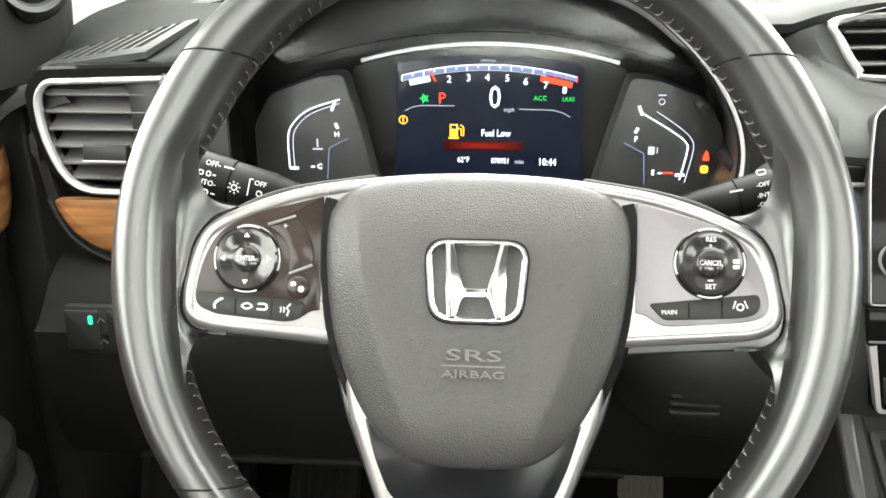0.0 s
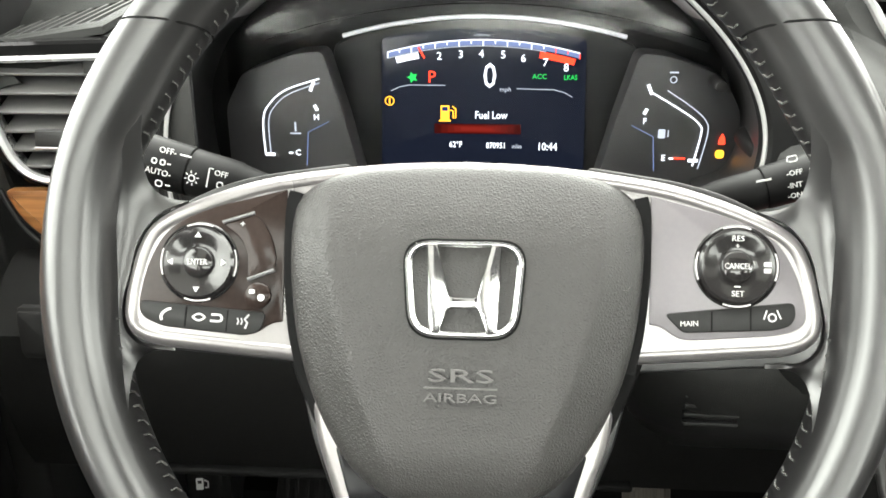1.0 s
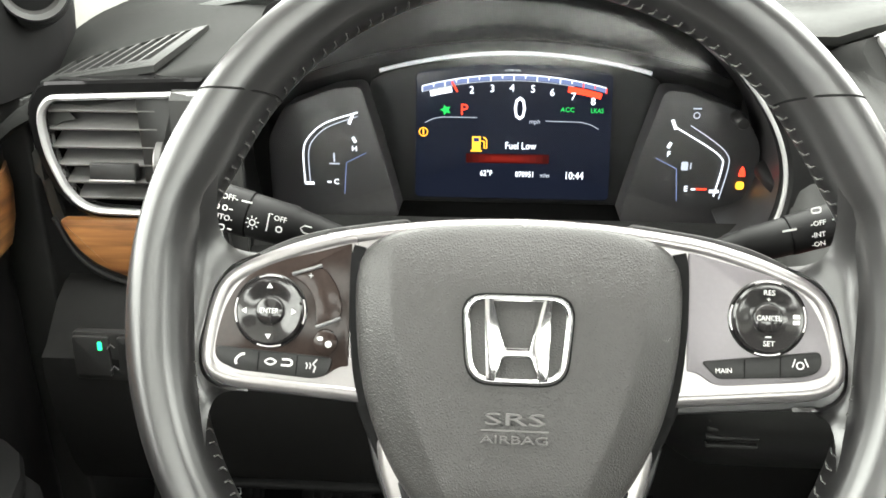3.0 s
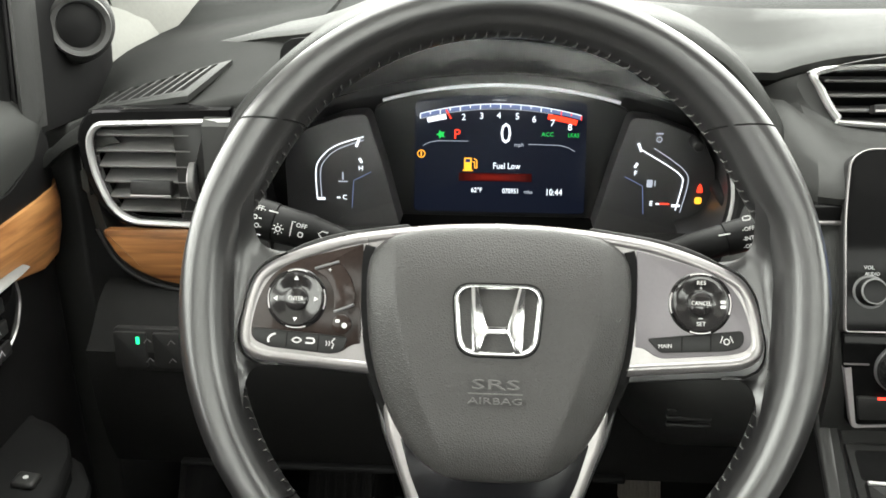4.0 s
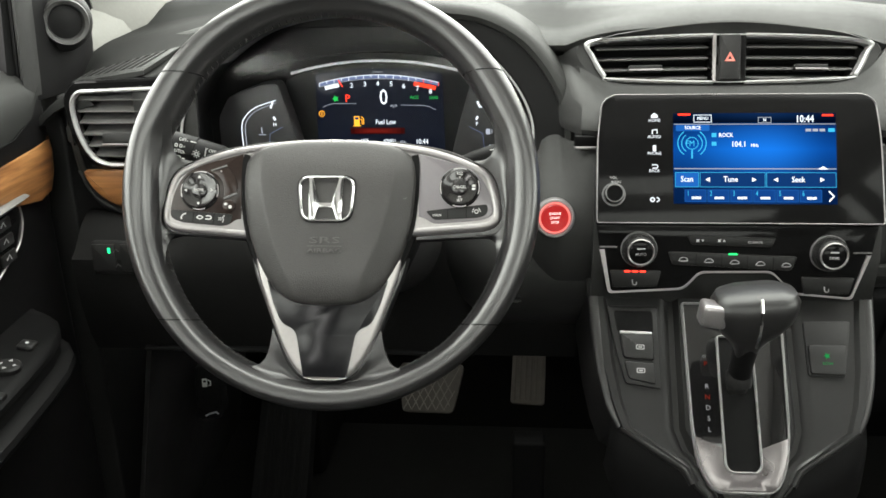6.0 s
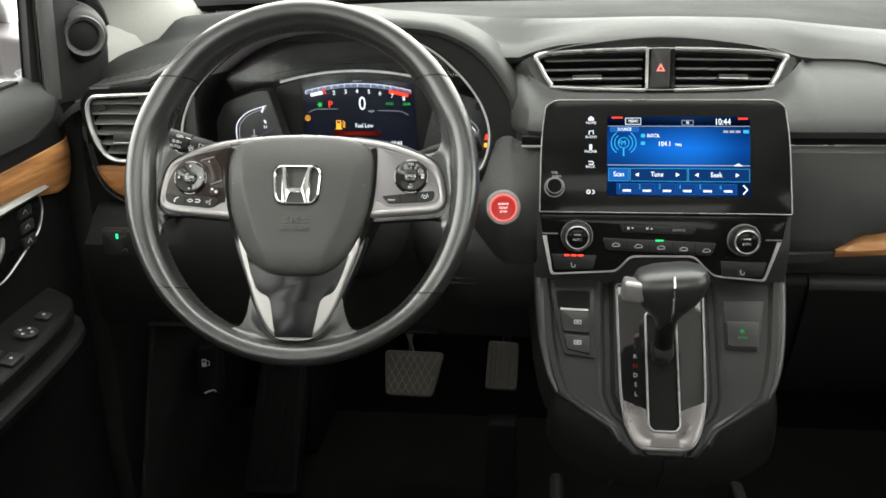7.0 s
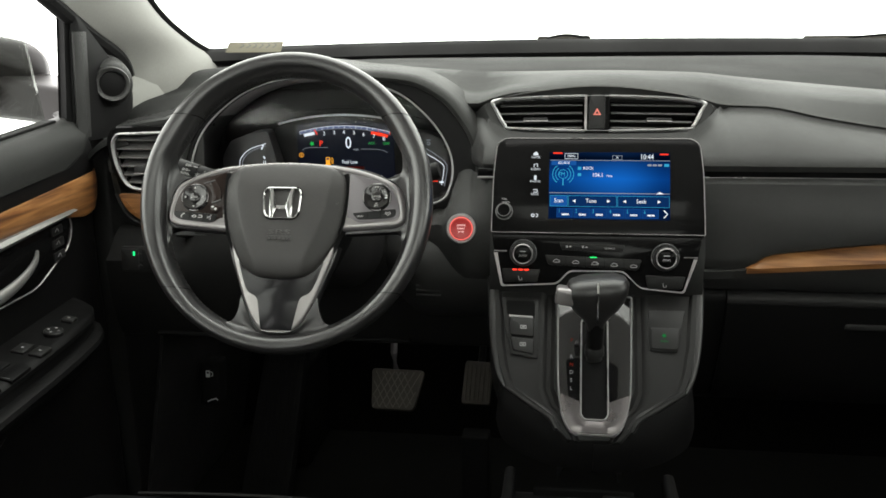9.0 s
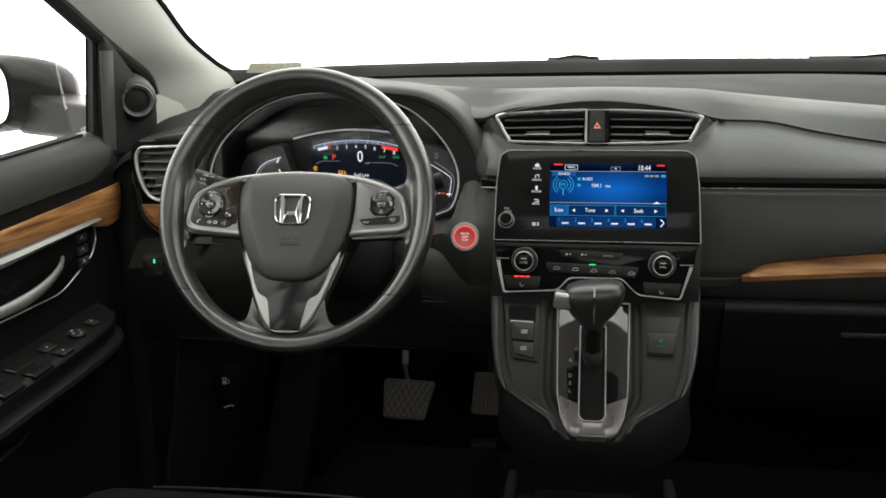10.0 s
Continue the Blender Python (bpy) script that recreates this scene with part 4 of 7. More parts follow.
        for q in (-1, 1):
            part("lane_mark", strip(mm, [(q * 0.0034, -0.0012), (q * 0.002, 0.0024)], 0.0005, 0, 0.0003), MARK, pad)
        part("gap_line", strip(mb, [(0.1035, -0.019), (0.1035, -0.0275)], 0.0006, -0.0088, -0.0086), MATTE, pad)
        part("gap_line", strip(mb, [(0.119, -0.0172), (0.119, -0.0266)], 0.0006, -0.0088, -0.0086), MATTE, pad)

# the hub behind the airbag cover
part("hub", slab(MW, rounded([(-0.078, 0.036), (0.078, 0.036), (0.079, -0.03), (0.05, -0.095), (-0.05, -0.095), (-0.079, -0.03)], 0.02, 5), -0.05, -0.0125, 0.004), MATTE, wheel)

GAP = spline([(0.0722, 0.031), (0.0736, 0.0225), (0.0734, -0.002), (0.0711, -0.026), (0.0674, -0.0415)], 5)
for side in (-1, 1):
    part("gap_seal", strip(MW, mirrored([(x, y) for x, y in GAP], side), 0.0056, -0.018, -0.0091), MATTE, wheel, "black gap beside the airbag cover")

HALF = [(0.0, 0.0438), (0.035, 0.0423), (0.058, 0.0375), (0.0705, 0.0305), (0.0738, 0.0215), (0.0735, -0.002), (0.0705, -0.028), (0.064, -0.051), (0.054, -0.071), (0.042, -0.086), (0.0275, -0.0945), (0.012, -0.0968)]
outline = spline(HALF + [(0.0, -0.0971)] + [(-x, y) for x, y in HALF[:0:-1]], 6, True)


def cover_height(x, y):
    """A broad middle field between two long creases, with flanks that fall away and a drooping brow."""
    xp = lerp_table(y, [(-0.095, 0.027), (-0.04, 0.045), (-0.005, 0.0545), (0.02, 0.057), (0.045, 0.056)])
    d = abs(x) - xp
    flank = 0.5 * (0.5 * (d + math.sqrt(d * d + 0.001 ** 2)))
    brow = 4.8 * max(0, y + 0.006) ** 2
    return 0.0045 + 0.03 * (-y) * 0.6 - flank - brow - 9 * max(0, -y - 0.07) ** 2


def airbag():
    rings, c = [], (0.0, -0.02)
    rings.append([(*p, -0.03) for p in outline])
    for s, drop in ((1.0, 0.010), (0.998, 0.006), (0.992, 0.0032), (0.98, 0.0014), (0.96, 0.0005), (0.93, 0.0001), *((q, 0) for q in np.linspace(0.905, 0.02, 46))):
        row = []
        for x, y in outline:
            q = (c[0] + (x - c[0]) * s, c[1] + (y - c[1]) * s)
            row.append((*q, cover_height(*q) - drop))
        rings.append(row)
    return bridge(bmesh.new(), rings, MW, False, True)


cover = part("airbag_cover", airbag(), VINYL, wheel, "grained black vinyl airbag cover")
ZE = 0.0052
me_ = at(MW, 0.0005, -0.0092, ZE)
eo = rounded([(-0.0246, 0.0195), (0.0246, 0.0195), (0.0215, -0.019), (-0.0215, -0.019)], 0.011, 6)
ei = rounded([(-0.0218, 0.0172), (0.0218, 0.0172), (0.0188, -0.0165), (-0.0188, -0.0165)], 0.009, 6)
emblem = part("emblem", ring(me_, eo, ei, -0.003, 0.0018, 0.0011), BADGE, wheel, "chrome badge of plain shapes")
for q in (-1, 1):
    up = [(0.0108, 0.0178), (0.0148, 0.0178), (0.0136, -0.0172), (0.0092, -0.0172), (0.0066, -0.009), (0.0052, -0.0045), (0.0058, -0.0012)]
    part("badge_bar", slab(me_, mirrored(up, q), -0.003, 0.0026, 0.0008), BADGE, emblem)
part("badge_web", slab(me_, [(-0.0064, -0.0022), (-0.004, -0.003), (0.004, -0.003), (0.0064, -0.0022), (0.0068, -0.0085), (0.005, -0.0074), (-0.005, -0.0074), (-0.0068, -0.0085)], -0.003, 0.0023, 0.0006), BADGE, emblem)
part("badge_groove", ring(me_, rounded([(-0.0255, 0.0204), (0.0255, 0.0204), (0.0222, -0.0199), (-0.0222, -0.0199)], 0.0115, 6), eo, -0.002, 0.0002, 0.0001), MATTE, wheel)
EMBOSS = mat("embossed_vinyl", (0.06, 0.057, 0.055), 0.38, var=0.05, spec=0.5)
letters("embossed_letters", "SRS", 0.0052, at(MW, 0.0002, -0.0435, cover_height(0, -0.0435) + 0.0004), EMBOSS, cover, deep=0.0008, wide=2.4)
letters("embossed_letters", "AIRBAG", 0.0034, at(MW, 0.0002, -0.0522, cover_height(0, -0.0522) + 0.0004), EMBOSS, cover, deep=0.0008, wide=1.75)
part("embossed_line", strip(MW, [(-0.0145, -0.0482), (0.0148, -0.0482)], 0.0007, cover_height(0, -0.048) - 0.0002, cover_height(0, -0.048) + 0.0004), EMBOSS, cover)
for q in (-1, 1):
    x = q * 0.064
    h = cover_height(x, -0.008)
    part("horn_mark", strip(at(MW, x, -0.008, h - 0.0004), [(-0.003, 0.0014), (0.002, 0.0002), (0.003, 0.0018)], 0.0004, 0, 0.0006), EMBOSS, cover)
    part("horn_mark", strip(at(MW, x, -0.008, h - 0.0004), [(-0.0028 * q, -0.0026), (-0.0028 * q, 0.0026)], 0.0004, 0, 0.0006), EMBOSS, cover)

# lower spoke
LEG = [(0.0634, -0.055), (0.0605, -0.073), (0.0512, -0.099), (0.043, -0.121), (0.034, -0.14), (0.0235, -0.1548), (0.012, -0.1597), (0.0, -0.1602)]
lo = rounded(LEG + [(-x, y) for x, y in LEG[-2::-1]], 0.006, 4)
SKIN = [(0.069, -0.05), (0.0632, -0.073), (0.0528, -0.099), (0.0452, -0.1185), (0.0425, -0.128), (0.034, -0.15), (0.02, -0.164)]
part("lower_spoke", slab(MW, rounded(SKIN + [(-x, y) for x, y in SKIN[::-1]], 0.005, 5), -0.03, -0.0145, 0.003), LEATHER, wheel, "black leather lower spoke")


def spoke_blend():
    """The leather sweep from the lower spoke's rounded foot up to the rim, hollowed at its two flanks."""
    U = spline([(-0.0462, -0.1165), (-0.0428, -0.1245), (-0.0352, -0.141), (-0.0247, -0.1556), (-0.0125, -0.161), (0, -0.1615), (0.0125, -0.161), (0.0247, -0.1556), (0.0352, -0.141), (0.0428, -0.1245), (0.0462, -0.1165)], 5)
    cols, last = [], len(U) - 1
    for i, (x, y) in enumerate(U):
        q = i / last * 2 - 1
        a = radians(-90 + 30 * math.copysign(abs(q) ** 1.25, q))
        r, z = rim_section(a, math.pi * 0.68)
        e, p = Vector((r * math.cos(a), r * math.sin(a), z - 0.0008)), Vector((x, y, -0.0132))
        cut = max(0.0, abs(q) - 0.55) / 0.45
        cols.append([p + (e - p) * v + Vector((-0.008 * q * cut * math.sin(v * math.pi), -0.017 * cut * math.sin(v * math.pi), -0.005 * math.sin(v * math.pi) ** 1.3)) for v in np.linspace(0, 1, 11)])
    return loft(cols, 0.004, MW)


part("spoke_blend", spoke_blend(), LEATHER, wheel, "leather sweep into the rim")
part("lower_trim", bridge(bmesh.new(), [[(*p, z) for p in inset(lo, d)] for d, z in ((0.0, -0.02), (0.0, -0.0142), (0.0006, -0.0122), (0.0018, -0.0107), (0.0034, -0.0101), (0.0044, -0.01))], MW, True, True), LEGSILVER, wheel, "satin silver lower spoke trim")
GLOSS = [(0.052, -0.075), (0.046, -0.095), (0.0386, -0.1122), (0.0283, -0.117), (0.025, -0.1215), (0.0185, -0.1568)]
part("lower_inlay", slab(MW, rounded(GLOSS + [(-x, y) for x, y in GLOSS[::-1]], [0.002, 0.004, 0.006, 0.003, 0.004, 0.002] + [0.002, 0.004, 0.003, 0.006, 0.004, 0.002], 4), -0.0125, -0.0094, 0.0006), INLAY, wheel, "gloss black inlay")
part("inlay_foot", tube(MW, [(-0.018, -0.1575, -0.0105), (-0.009, -0.1592, -0.0105), (0.009, -0.1592, -0.0105), (0.018, -0.1575, -0.0105)], 0.0011, k=8), CHROME, wheel, "thin bright foot line")

# ---- steering column with its stalks ----
col = thing("steering_column", (WX, 0.5, 0.5), "black plastic steering column shroud with two stalks", "steering column")


def shroud():
    rows = []
    for t in np.linspace(0, 1, 8):
        o, w = mix(-0.045, -0.215, t), mix(0.062, 0.075, t)
        rows.append([(x * w, y * mix(0.06, 0.062, t) - 0.012, o) for x, y in spline([(1, 0.6), (0.6, 0.9), (0, 1), (-0.6, 0.9), (-1, 0.6), (-1.05, -0.3), (-0.7, -0.95), (0, -1.1), (0.7, -0.95), (1.05, -0.3)], 4, True)])
    return bridge(bmesh.new(), rows, MW, True, True)


part("shroud", shroud(), BLACK, col)


def stalk(side, root, tip, label, k=1.0):
    m = Matrix.Translation(root)
    d = Vector(tip) - Vector(root)
    L = d.length
    m = m @ d.to_track_quat("Z", "Y").to_matrix().to_4x4()
    body = part("stalk", turn(m, [(r * k, h * L) for r, h in ((0.006, 0), (0.008, 0.3), (0.0102, 0.42), (0.0115, 0.5), (0.0122, 0.51), (0.0126, 0.7), (0.0122, 0.705), (0.0132, 0.71), (0.0138, 0.97), (0.0125, 1.0), (0.0001, 1.005))], 32), STALK, col, label)
    return body


sl = stalk(-1, (-0.075, 0.486, 0.688), (-0.197, 0.492, 0.7195), "black light switch stalk with white marks")
sr = stalk(1, (0.05, 0.47, 0.688), (0.161, 0.475, 0.7215), "black wiper stalk with white marks", 0.8)
ML = frame_at((-0.161, 0.4775, 0.7145), 10)
MR = frame_at((0.1305, 0.4632, 0.7195), 10)


def tp(m, x, y, z=0.0, r=-13):
    return m @ Matrix.Translation((x, y, z)) @ Matrix.Rotation(radians(r), 4, "Z")


def eye_symbol(name, m, w, h, parent):
    part(name, ring(m, rect(-w, w, -h, h, min(w, h) * 0.9), rect(-w + 0.0006, w - 0.0006, -h + 0.0006, h - 0.0006, min(w, h) * 0.8), 0, 0.0003, 0.0001), MARK, parent)


letters("print", "OFF-", 0.0031, tp(ML, -0.008, 0.0098, -0.0004), MARK, sl)
letters("print", "AUTO-", 0.0031, tp(ML, -0.0135, -0.0008, 0.0008), MARK, sl)
for q in (-0.0026, 0.0018):
    eye_symbol("lamp_symbol", tp(ML, -0.0125 + q, 0.0046 - q * 0.2, 0.0006), 0.0015, 0.0016, sl)
part("lamp_symbol", strip(tp(ML, -0.0105, 0.004, 0.0006), [(0.0022, 0), (0.0042, 0)], 0.0006, 0, 0.0003), MARK, sl)
eye_symbol("lamp_symbol", tp(ML, -0.0135, -0.0066, 0.0004), 0.002, 0.0018, sl)
part("lamp_symbol", strip(tp(ML, -0.011, -0.0072, 0.0004), [(0.001, 0), (0.0035, 0)], 0.0006, 0, 0.0003), MARK, sl)
part("lamp_symbol", ring(tp(ML, 0.0045, -0.0035, 0.0018), disc(0, 0, 0.0019, 16), disc(0, 0, 0.0013, 16), 0, 0.0003, 0.0001), MARK, sl)
for a in range(8):
    part("lamp_ray", strip(tp(ML, 0.0045, -0.0035, 0.0018, a * 45), [(0.0026, 0), (0.0038, 0)], 0.0005, 0, 0.0003), MARK, sl)
part("index_mark", strip(tp(ML, 0.002, 0.0078, 0.0014), [(-0.003, 0), (0.003, 0)], 0.0008, 0, 0.0003), MARK, sl)
letters("print", "OFF", 0.0029, tp(ML, 0.0205, -0.0012, 0.003), MARK, sl)
part("bracket_mark", strip(tp(ML, 0.0135, -0.003, 0.0028), [(0.002, 0.005), (0, 0.005), (0, -0.005)], 0.0006, 0, 0.0003), MARK, sl)
eye_symbol("fog_symbol", tp(ML, 0.0195, -0.0068, 0.003), 0.0018, 0.0018, sl)
part("turn_symbol", strip(tp(ML, 0.034, -0.005, 0.0045), [(0.004, 0.001), (0.0, 0.001), (-0.002, -0.001), (0.0, -0.003), (0.004, -0.003)], 0.0006, 0, 0.0003), MARK, sl)
letters("print", "-OFF", 0.0025, tp(MR, 0.009, 0.003, -0.0004, 12), MARK, sr)
letters("print", "-INT", 0.0025, tp(MR, 0.0095, -0.0028, 0.0004, 12), MARK, sr)
letters("print", "-ON", 0.0025, tp(MR, 0.0105, -0.0078, -0.001, 12), MARK, sr)
eye_symbol("wiper_symbol", tp(MR, 0.0075, 0.0095, -0.0012, 12), 0.0026, 0.0016, sr)
part("index_mark", strip(tp(MR, -0.005, -0.0005, 0.0014, 12), [(-0.004, 0), (0.003, 0)], 0.0009, 0, 0.0003), MARK, sr)
part("bracket_mark", strip(tp(MR, 0.019, 0.0, -0.0012, 12), [(-0.002, 0.0055), (0.0005, 0.0055), (0.0005, -0.0055)], 0.0006, 0, 0.0003), MARK, sr)


# ---- instrument cluster ----
MC = frame_at((-0.0145, 0.70, 0.703), 0)
clus = thing("instrument_cluster", (-0.0145, 0.7, 0.62), "lit digital instrument cluster with fuel warning", "instrument cluster")
part("back_plate", slab(frame_at((-0.02, 0.716, 0.70)), rect(-0.19, 0.18, -0.08, 0.105, 0.02), 0, 0.004, 0.001), MATTE, clus)
face_o = spline([(-0.118, -0.055), (-0.112, 0.03), (-0.103, 0.047), (-0.06, 0.058), (0, 0.0635), (0.06, 0.058), (0.103, 0.047), (0.112, 0.03), (0.118, -0.055)], 5)
part("face", slab(MC, face_o, -0.012, -0.003, 0.002), BLACK, clus, "black face")
disp = part("display", slab(MC, rounded([(-0.077, -0.05), (0.077, -0.05), (0.0745, 0.05), (0.03, 0.056), (-0.03, 0.056), (-0.0745, 0.05)], 0.005, 4), -0.003, 0.0, 0.0006), LCD, clus, "lit dark blue display")
part("silver_arc", tube(MC, [(x, 0.0655 - 1.35 * x * x, 0.004) for x in np.linspace(-0.102, 0.102, 31)], 0.0016, k=8), ARCLINE, clus, "bright arc over the display")
part("visor_step", strip(MC, [(x, 0.0715 - 1.05 * x * x) for x in np.linspace(-0.16, 0.16, 31)], 0.006, -0.005, 0.006), MATTE, clus)


def lit(name, pts, w, material, parent=disp, z=0.0004):
    return part(name, strip(MC, [(x / 1000, y / 1000) for x, y in pts], w / 1000, z, z + 0.0002), material, parent)


def tach(v, off):
    """A point of the rev scale: v from 0 to 8."""
    x = mix(-70, 70, v / 8)
    return (x, 48.8 - off - 0.0019 * x * x)


lit("tach_band", [tach(v, 2.0) for v in np.linspace(0, 8, 40)], 3.6, STEEL_L)
lit("tach_line", [tach(v, 0) for v in np.linspace(0, 8, 40)], 0.7, WHITE_L, z=0.0007)
lit("tach_line", [tach(v, 4.4) for v in np.linspace(0, 6.6, 40)], 0.5, DIMWHITE_L, z=0.0007)
for i in range(17):
    v = i / 2
    lit("tick", [tach(v, 0.2), tach(v, 4.2 if i % 2 == 0 else 2.6)], 0.7, RED_L if v > 6.6 else WHITE_L, z=0.0007)
lit("tach_bar", [tach(v, 7.4) for v in np.linspace(0.35, 1.3, 10)], 4.4, WHITE_L)
lit("needle", [tach(1.3, 1.5), tach(1.55, 10)], 1.3, RED_L, z=0.0009)
lit("red_zone", [tach(v, 7.3) for v in np.linspace(6.35, 7.8, 12)], 4.6, RED_L)
for v, x, y in ((2, -32, 36.7), (3, -16.3, 38), (4, -1.3, 38.5), (5, 14.7, 38), (6, 29.3, 35.6), (7, 45.3, 32.6), (8, 60.5, 29)):
    letters("numeral", str(v), 0.0056, at(MC, x / 1000, y / 1000, 0.0008), WHITE_L, disp)
letters("lettering", "0", 0.0182, at(MC, 0.0051, 0.022, 0.0005), WHITE_L, disp, wide=0.8)
letters("lettering", "mph", 0.0034, at(MC, 0.0168, 0.0128, 0.0005), DIMWHITE_L, disp)
letters("lettering", "P", 0.0088, at(MC, -0.0377, 0.0212, 0.0005), RED_L, disp, label="red letter")
letters("lettering", "ACC", 0.0036, at(MC, 0.0415, 0.0224, 0.0005), GREEN_L, disp)
letters("lettering", "LKAS", 0.0036, at(MC, 0.064, 0.0219, 0.0005), GREEN_L, disp, wide=0.85)
part("leaf_symbol", slab(MC, [(-0.052 + 0.0044 * (1 if i % 2 else 0.5) * math.cos(math.pi * i / 5), 0.0212 + 0.0044 * (1 if i % 2 else 0.5) * math.sin(math.pi * i / 5)) for i in range(10)], 0.0004, 0.0006, 0), GREEN_L, disp)
lit("rule", [(-68, 11), (-62, 14), (-55, 15.5), (-27.5, 15.5)], 0.5, DIMWHITE_L)
lit("rule", [(25, 13.5), (52, 13), (60, 11), (66, 7.6)], 0.5, DIMWHITE_L)
part("warning_symbol", ring(MC, disc(-0.0695, 0.0035, 0.0036, 24), disc(-0.0695, 0.0035, 0.0029, 24), 0.0003, 0.0006, 0.0001), ORANGE_L, disp)
lit("warning_symbol", [(-69.5, 1.4), (-69.5, 5.6)], 1.0, ORANGE_L)
lit("pump_symbol", [(-28, -10.5), (-28, 0.5)], 6.6, ORANGE_L)
lit("pump_symbol", [(-30.2, -2.0), (-25.8, -2.0)], 3.0, NAVY_L, z=0.0007)
lit("pump_symbol", [(-24.5, -3), (-22, -3.4), (-21.8, -9), (-20, -9), (-20, -2), (-22.5, 0)], 0.9, ORANGE_L)
lit("pump_symbol", [(-32.5, -11), (-23.6, -11)], 1.2, ORANGE_L)
letters("lettering", "Fuel Low", 0.0056, at(MC, 0.0064, -0.0067, 0.0005), WHITE_L, disp, wide=0.82)
for k_ in range(5):
    lit("warning_glow", [(-36 + 5 * k_, -17 + 0.0 * k_), (29 - 5 * k_, -17)], 7.5 - 1.2 * k_, glow("dim_red_light", (0.4, 0.03, 0.02), 0.06 + 0.05 * k_), z=0.0003 + 0.0001 * k_)
letters("lettering", "62\u00b0F", 0.0044, at(MC, -0.02, -0.0293, 0.0005), WHITE_L, disp, wide=0.85)
letters("lettering", "070951", 0.0044, at(MC, 0.0105, -0.0298, 0.0005), WHITE_L, disp, wide=0.8)
letters("lettering", "miles", 0.0032, at(MC, 0.0262, -0.0302, 0.0005), DIMWHITE_L, disp, wide=0.8)
letters("lettering", "10:44", 0.0060, at(MC, 0.049, -0.0302, 0.0005), WHITE_L, disp, wide=0.8)
letters("lettering", "x1000r/min", 0.0018, at(MC, -0.001, 0.0521, 0.0005), DIMWHITE_L, disp)

for side in (-1, 1):
    MG = frame_at((-0.0165, 0.672, 0.70))
    g = mirrored
    wing = part("gauge_panel", slab(MG, rounded(g([(0.084, -0.055), (0.098, 0.002), (0.111, 0.047), (0.132, 0.045), (0.17, 0.031), (0.184, 0.006), (0.184, -0.055)], side), 0.006, 4), -0.03, -0.001, 0.001), GAUGE, clus, "dark side gauge")

    def gl(name, pts, w, material):
        return part(name, strip(MG, [(x * side, y) for x, y in pts], w, 0, 0.0005), material, wing)
    gl("gauge_arc", spline([(0.114, 0.0275), (0.1382, 0.0195), (0.1515, 0.009), (0.157, -0.003), (0.157, -0.0285)] if side < 0 else [(0.120, 0.0205), (0.145, 0.006), (0.1555, -0.002), (0.1575, -0.009), (0.1535, -0.0325)], 6), 0.001, WHITE_L)
    gl("gauge_arc", spline([(0.114, 0.0245), (0.1362, 0.0165), (0.148, 0.007), (0.153, -0.004), (0.153, -0.0285)] if side < 0 else [(0.1315, 0.0215), (0.1485, 0.0105), (0.1595, 0.001), (0.162, -0.009), (0.1575, -0.0345)], 6), 0.0007, DIMWHITE_L)
    gl("gauge_line", [(0.1085, -0.0035), (0.1242, -0.0115), (0.1265, -0.0365)], 0.0006, STEEL_L)
    for q in ((0.121, 0.0185, 0.118, 0.0255), (0.1185, 0.0085, 0.1165, 0.0045), (0.15, -0.0285, 0.157, -0.0285)):
        gl("gauge_mark", [(q[0], q[1]), (q[2], q[3])], 0.0022, WHITE_L)
    letters("lettering", "H" if side < 0 else "F", 0.0042, at(MG, side * 0.1175, -0.0005, 0.0004), WHITE_L, wing)
    letters("lettering", "C" if side < 0 else "E", 0.0042, at(MG, side * 0.1325, -0.027, 0.0004), WHITE_L, wing)
    gl("gauge_mark", [(0.1365, -0.0272), (0.1395, -0.0272)], 0.0012, WHITE_L)
    if side < 0:
        gl("thermometer_symbol", [(0.1335, -0.004), (0.1335, -0.011)], 0.0012, DIMWHITE_L)
        gl("thermometer_symbol", [(0.1295, -0.0125), (0.1375, -0.0125)], 0.0009, DIMWHITE_L)
    else:
        part("pump_symbol", slab(MG, rect(0.1275, 0.1325, -0.0125, -0.006, 0.001), 0, 0.0005, 0), DIMWHITE_L, wing)
        gl("pump_symbol", [(0.1345, -0.0115), (0.1345, -0.0065)], 0.0008, DIMWHITE_L)
        gl("gauge_mark", [(0.14, -0.027), (0.148, -0.027)], 0.0012, RED_L)
        part("belt_lamp", slab(MG, rounded([(0.1698, -0.0165), (0.175, -0.0165), (0.1742, -0.0115), (0.1724, -0.0082), (0.1706, -0.0115)], 0.001, 3), 0, 0.0006, 0), RED_L, wing, "lit red belt lamp")
        part("tyre_lamp", slab(MG, rect(0.1688, 0.1748, -0.0265, -0.0205, 0.0022), 0, 0.0006, 0), ORANGE_L, wing, "lit orange lamp")
        gl("trip_mark", [(0.132, 0.034), (0.138, 0.034)], 0.001, DIMWHITE_L)
        part("trip_mark", ring(MG, disc(0.135, 0.029, 0.0025, 16), disc(0.135, 0.029, 0.0018, 16), 0, 0.0005, 0.0001), DIMWHITE_L, wing)
part("trip_knob", turn(frame_at((0.147, 0.665, 0.728)), [(0.0045, -0.02), (0.0045, 0.012), (0.0038, 0.014), (0.0001, 0.0145)], 20), BLACK, clus)
part("dimmer_knob", turn(frame_at((0.1685, 0.63, 0.692)), [(0.0075, -0.03), (0.0075, 0.012), (0.0065, 0.0145), (0.0001, 0.015)], 24), STALK, clus, "round grey knob")

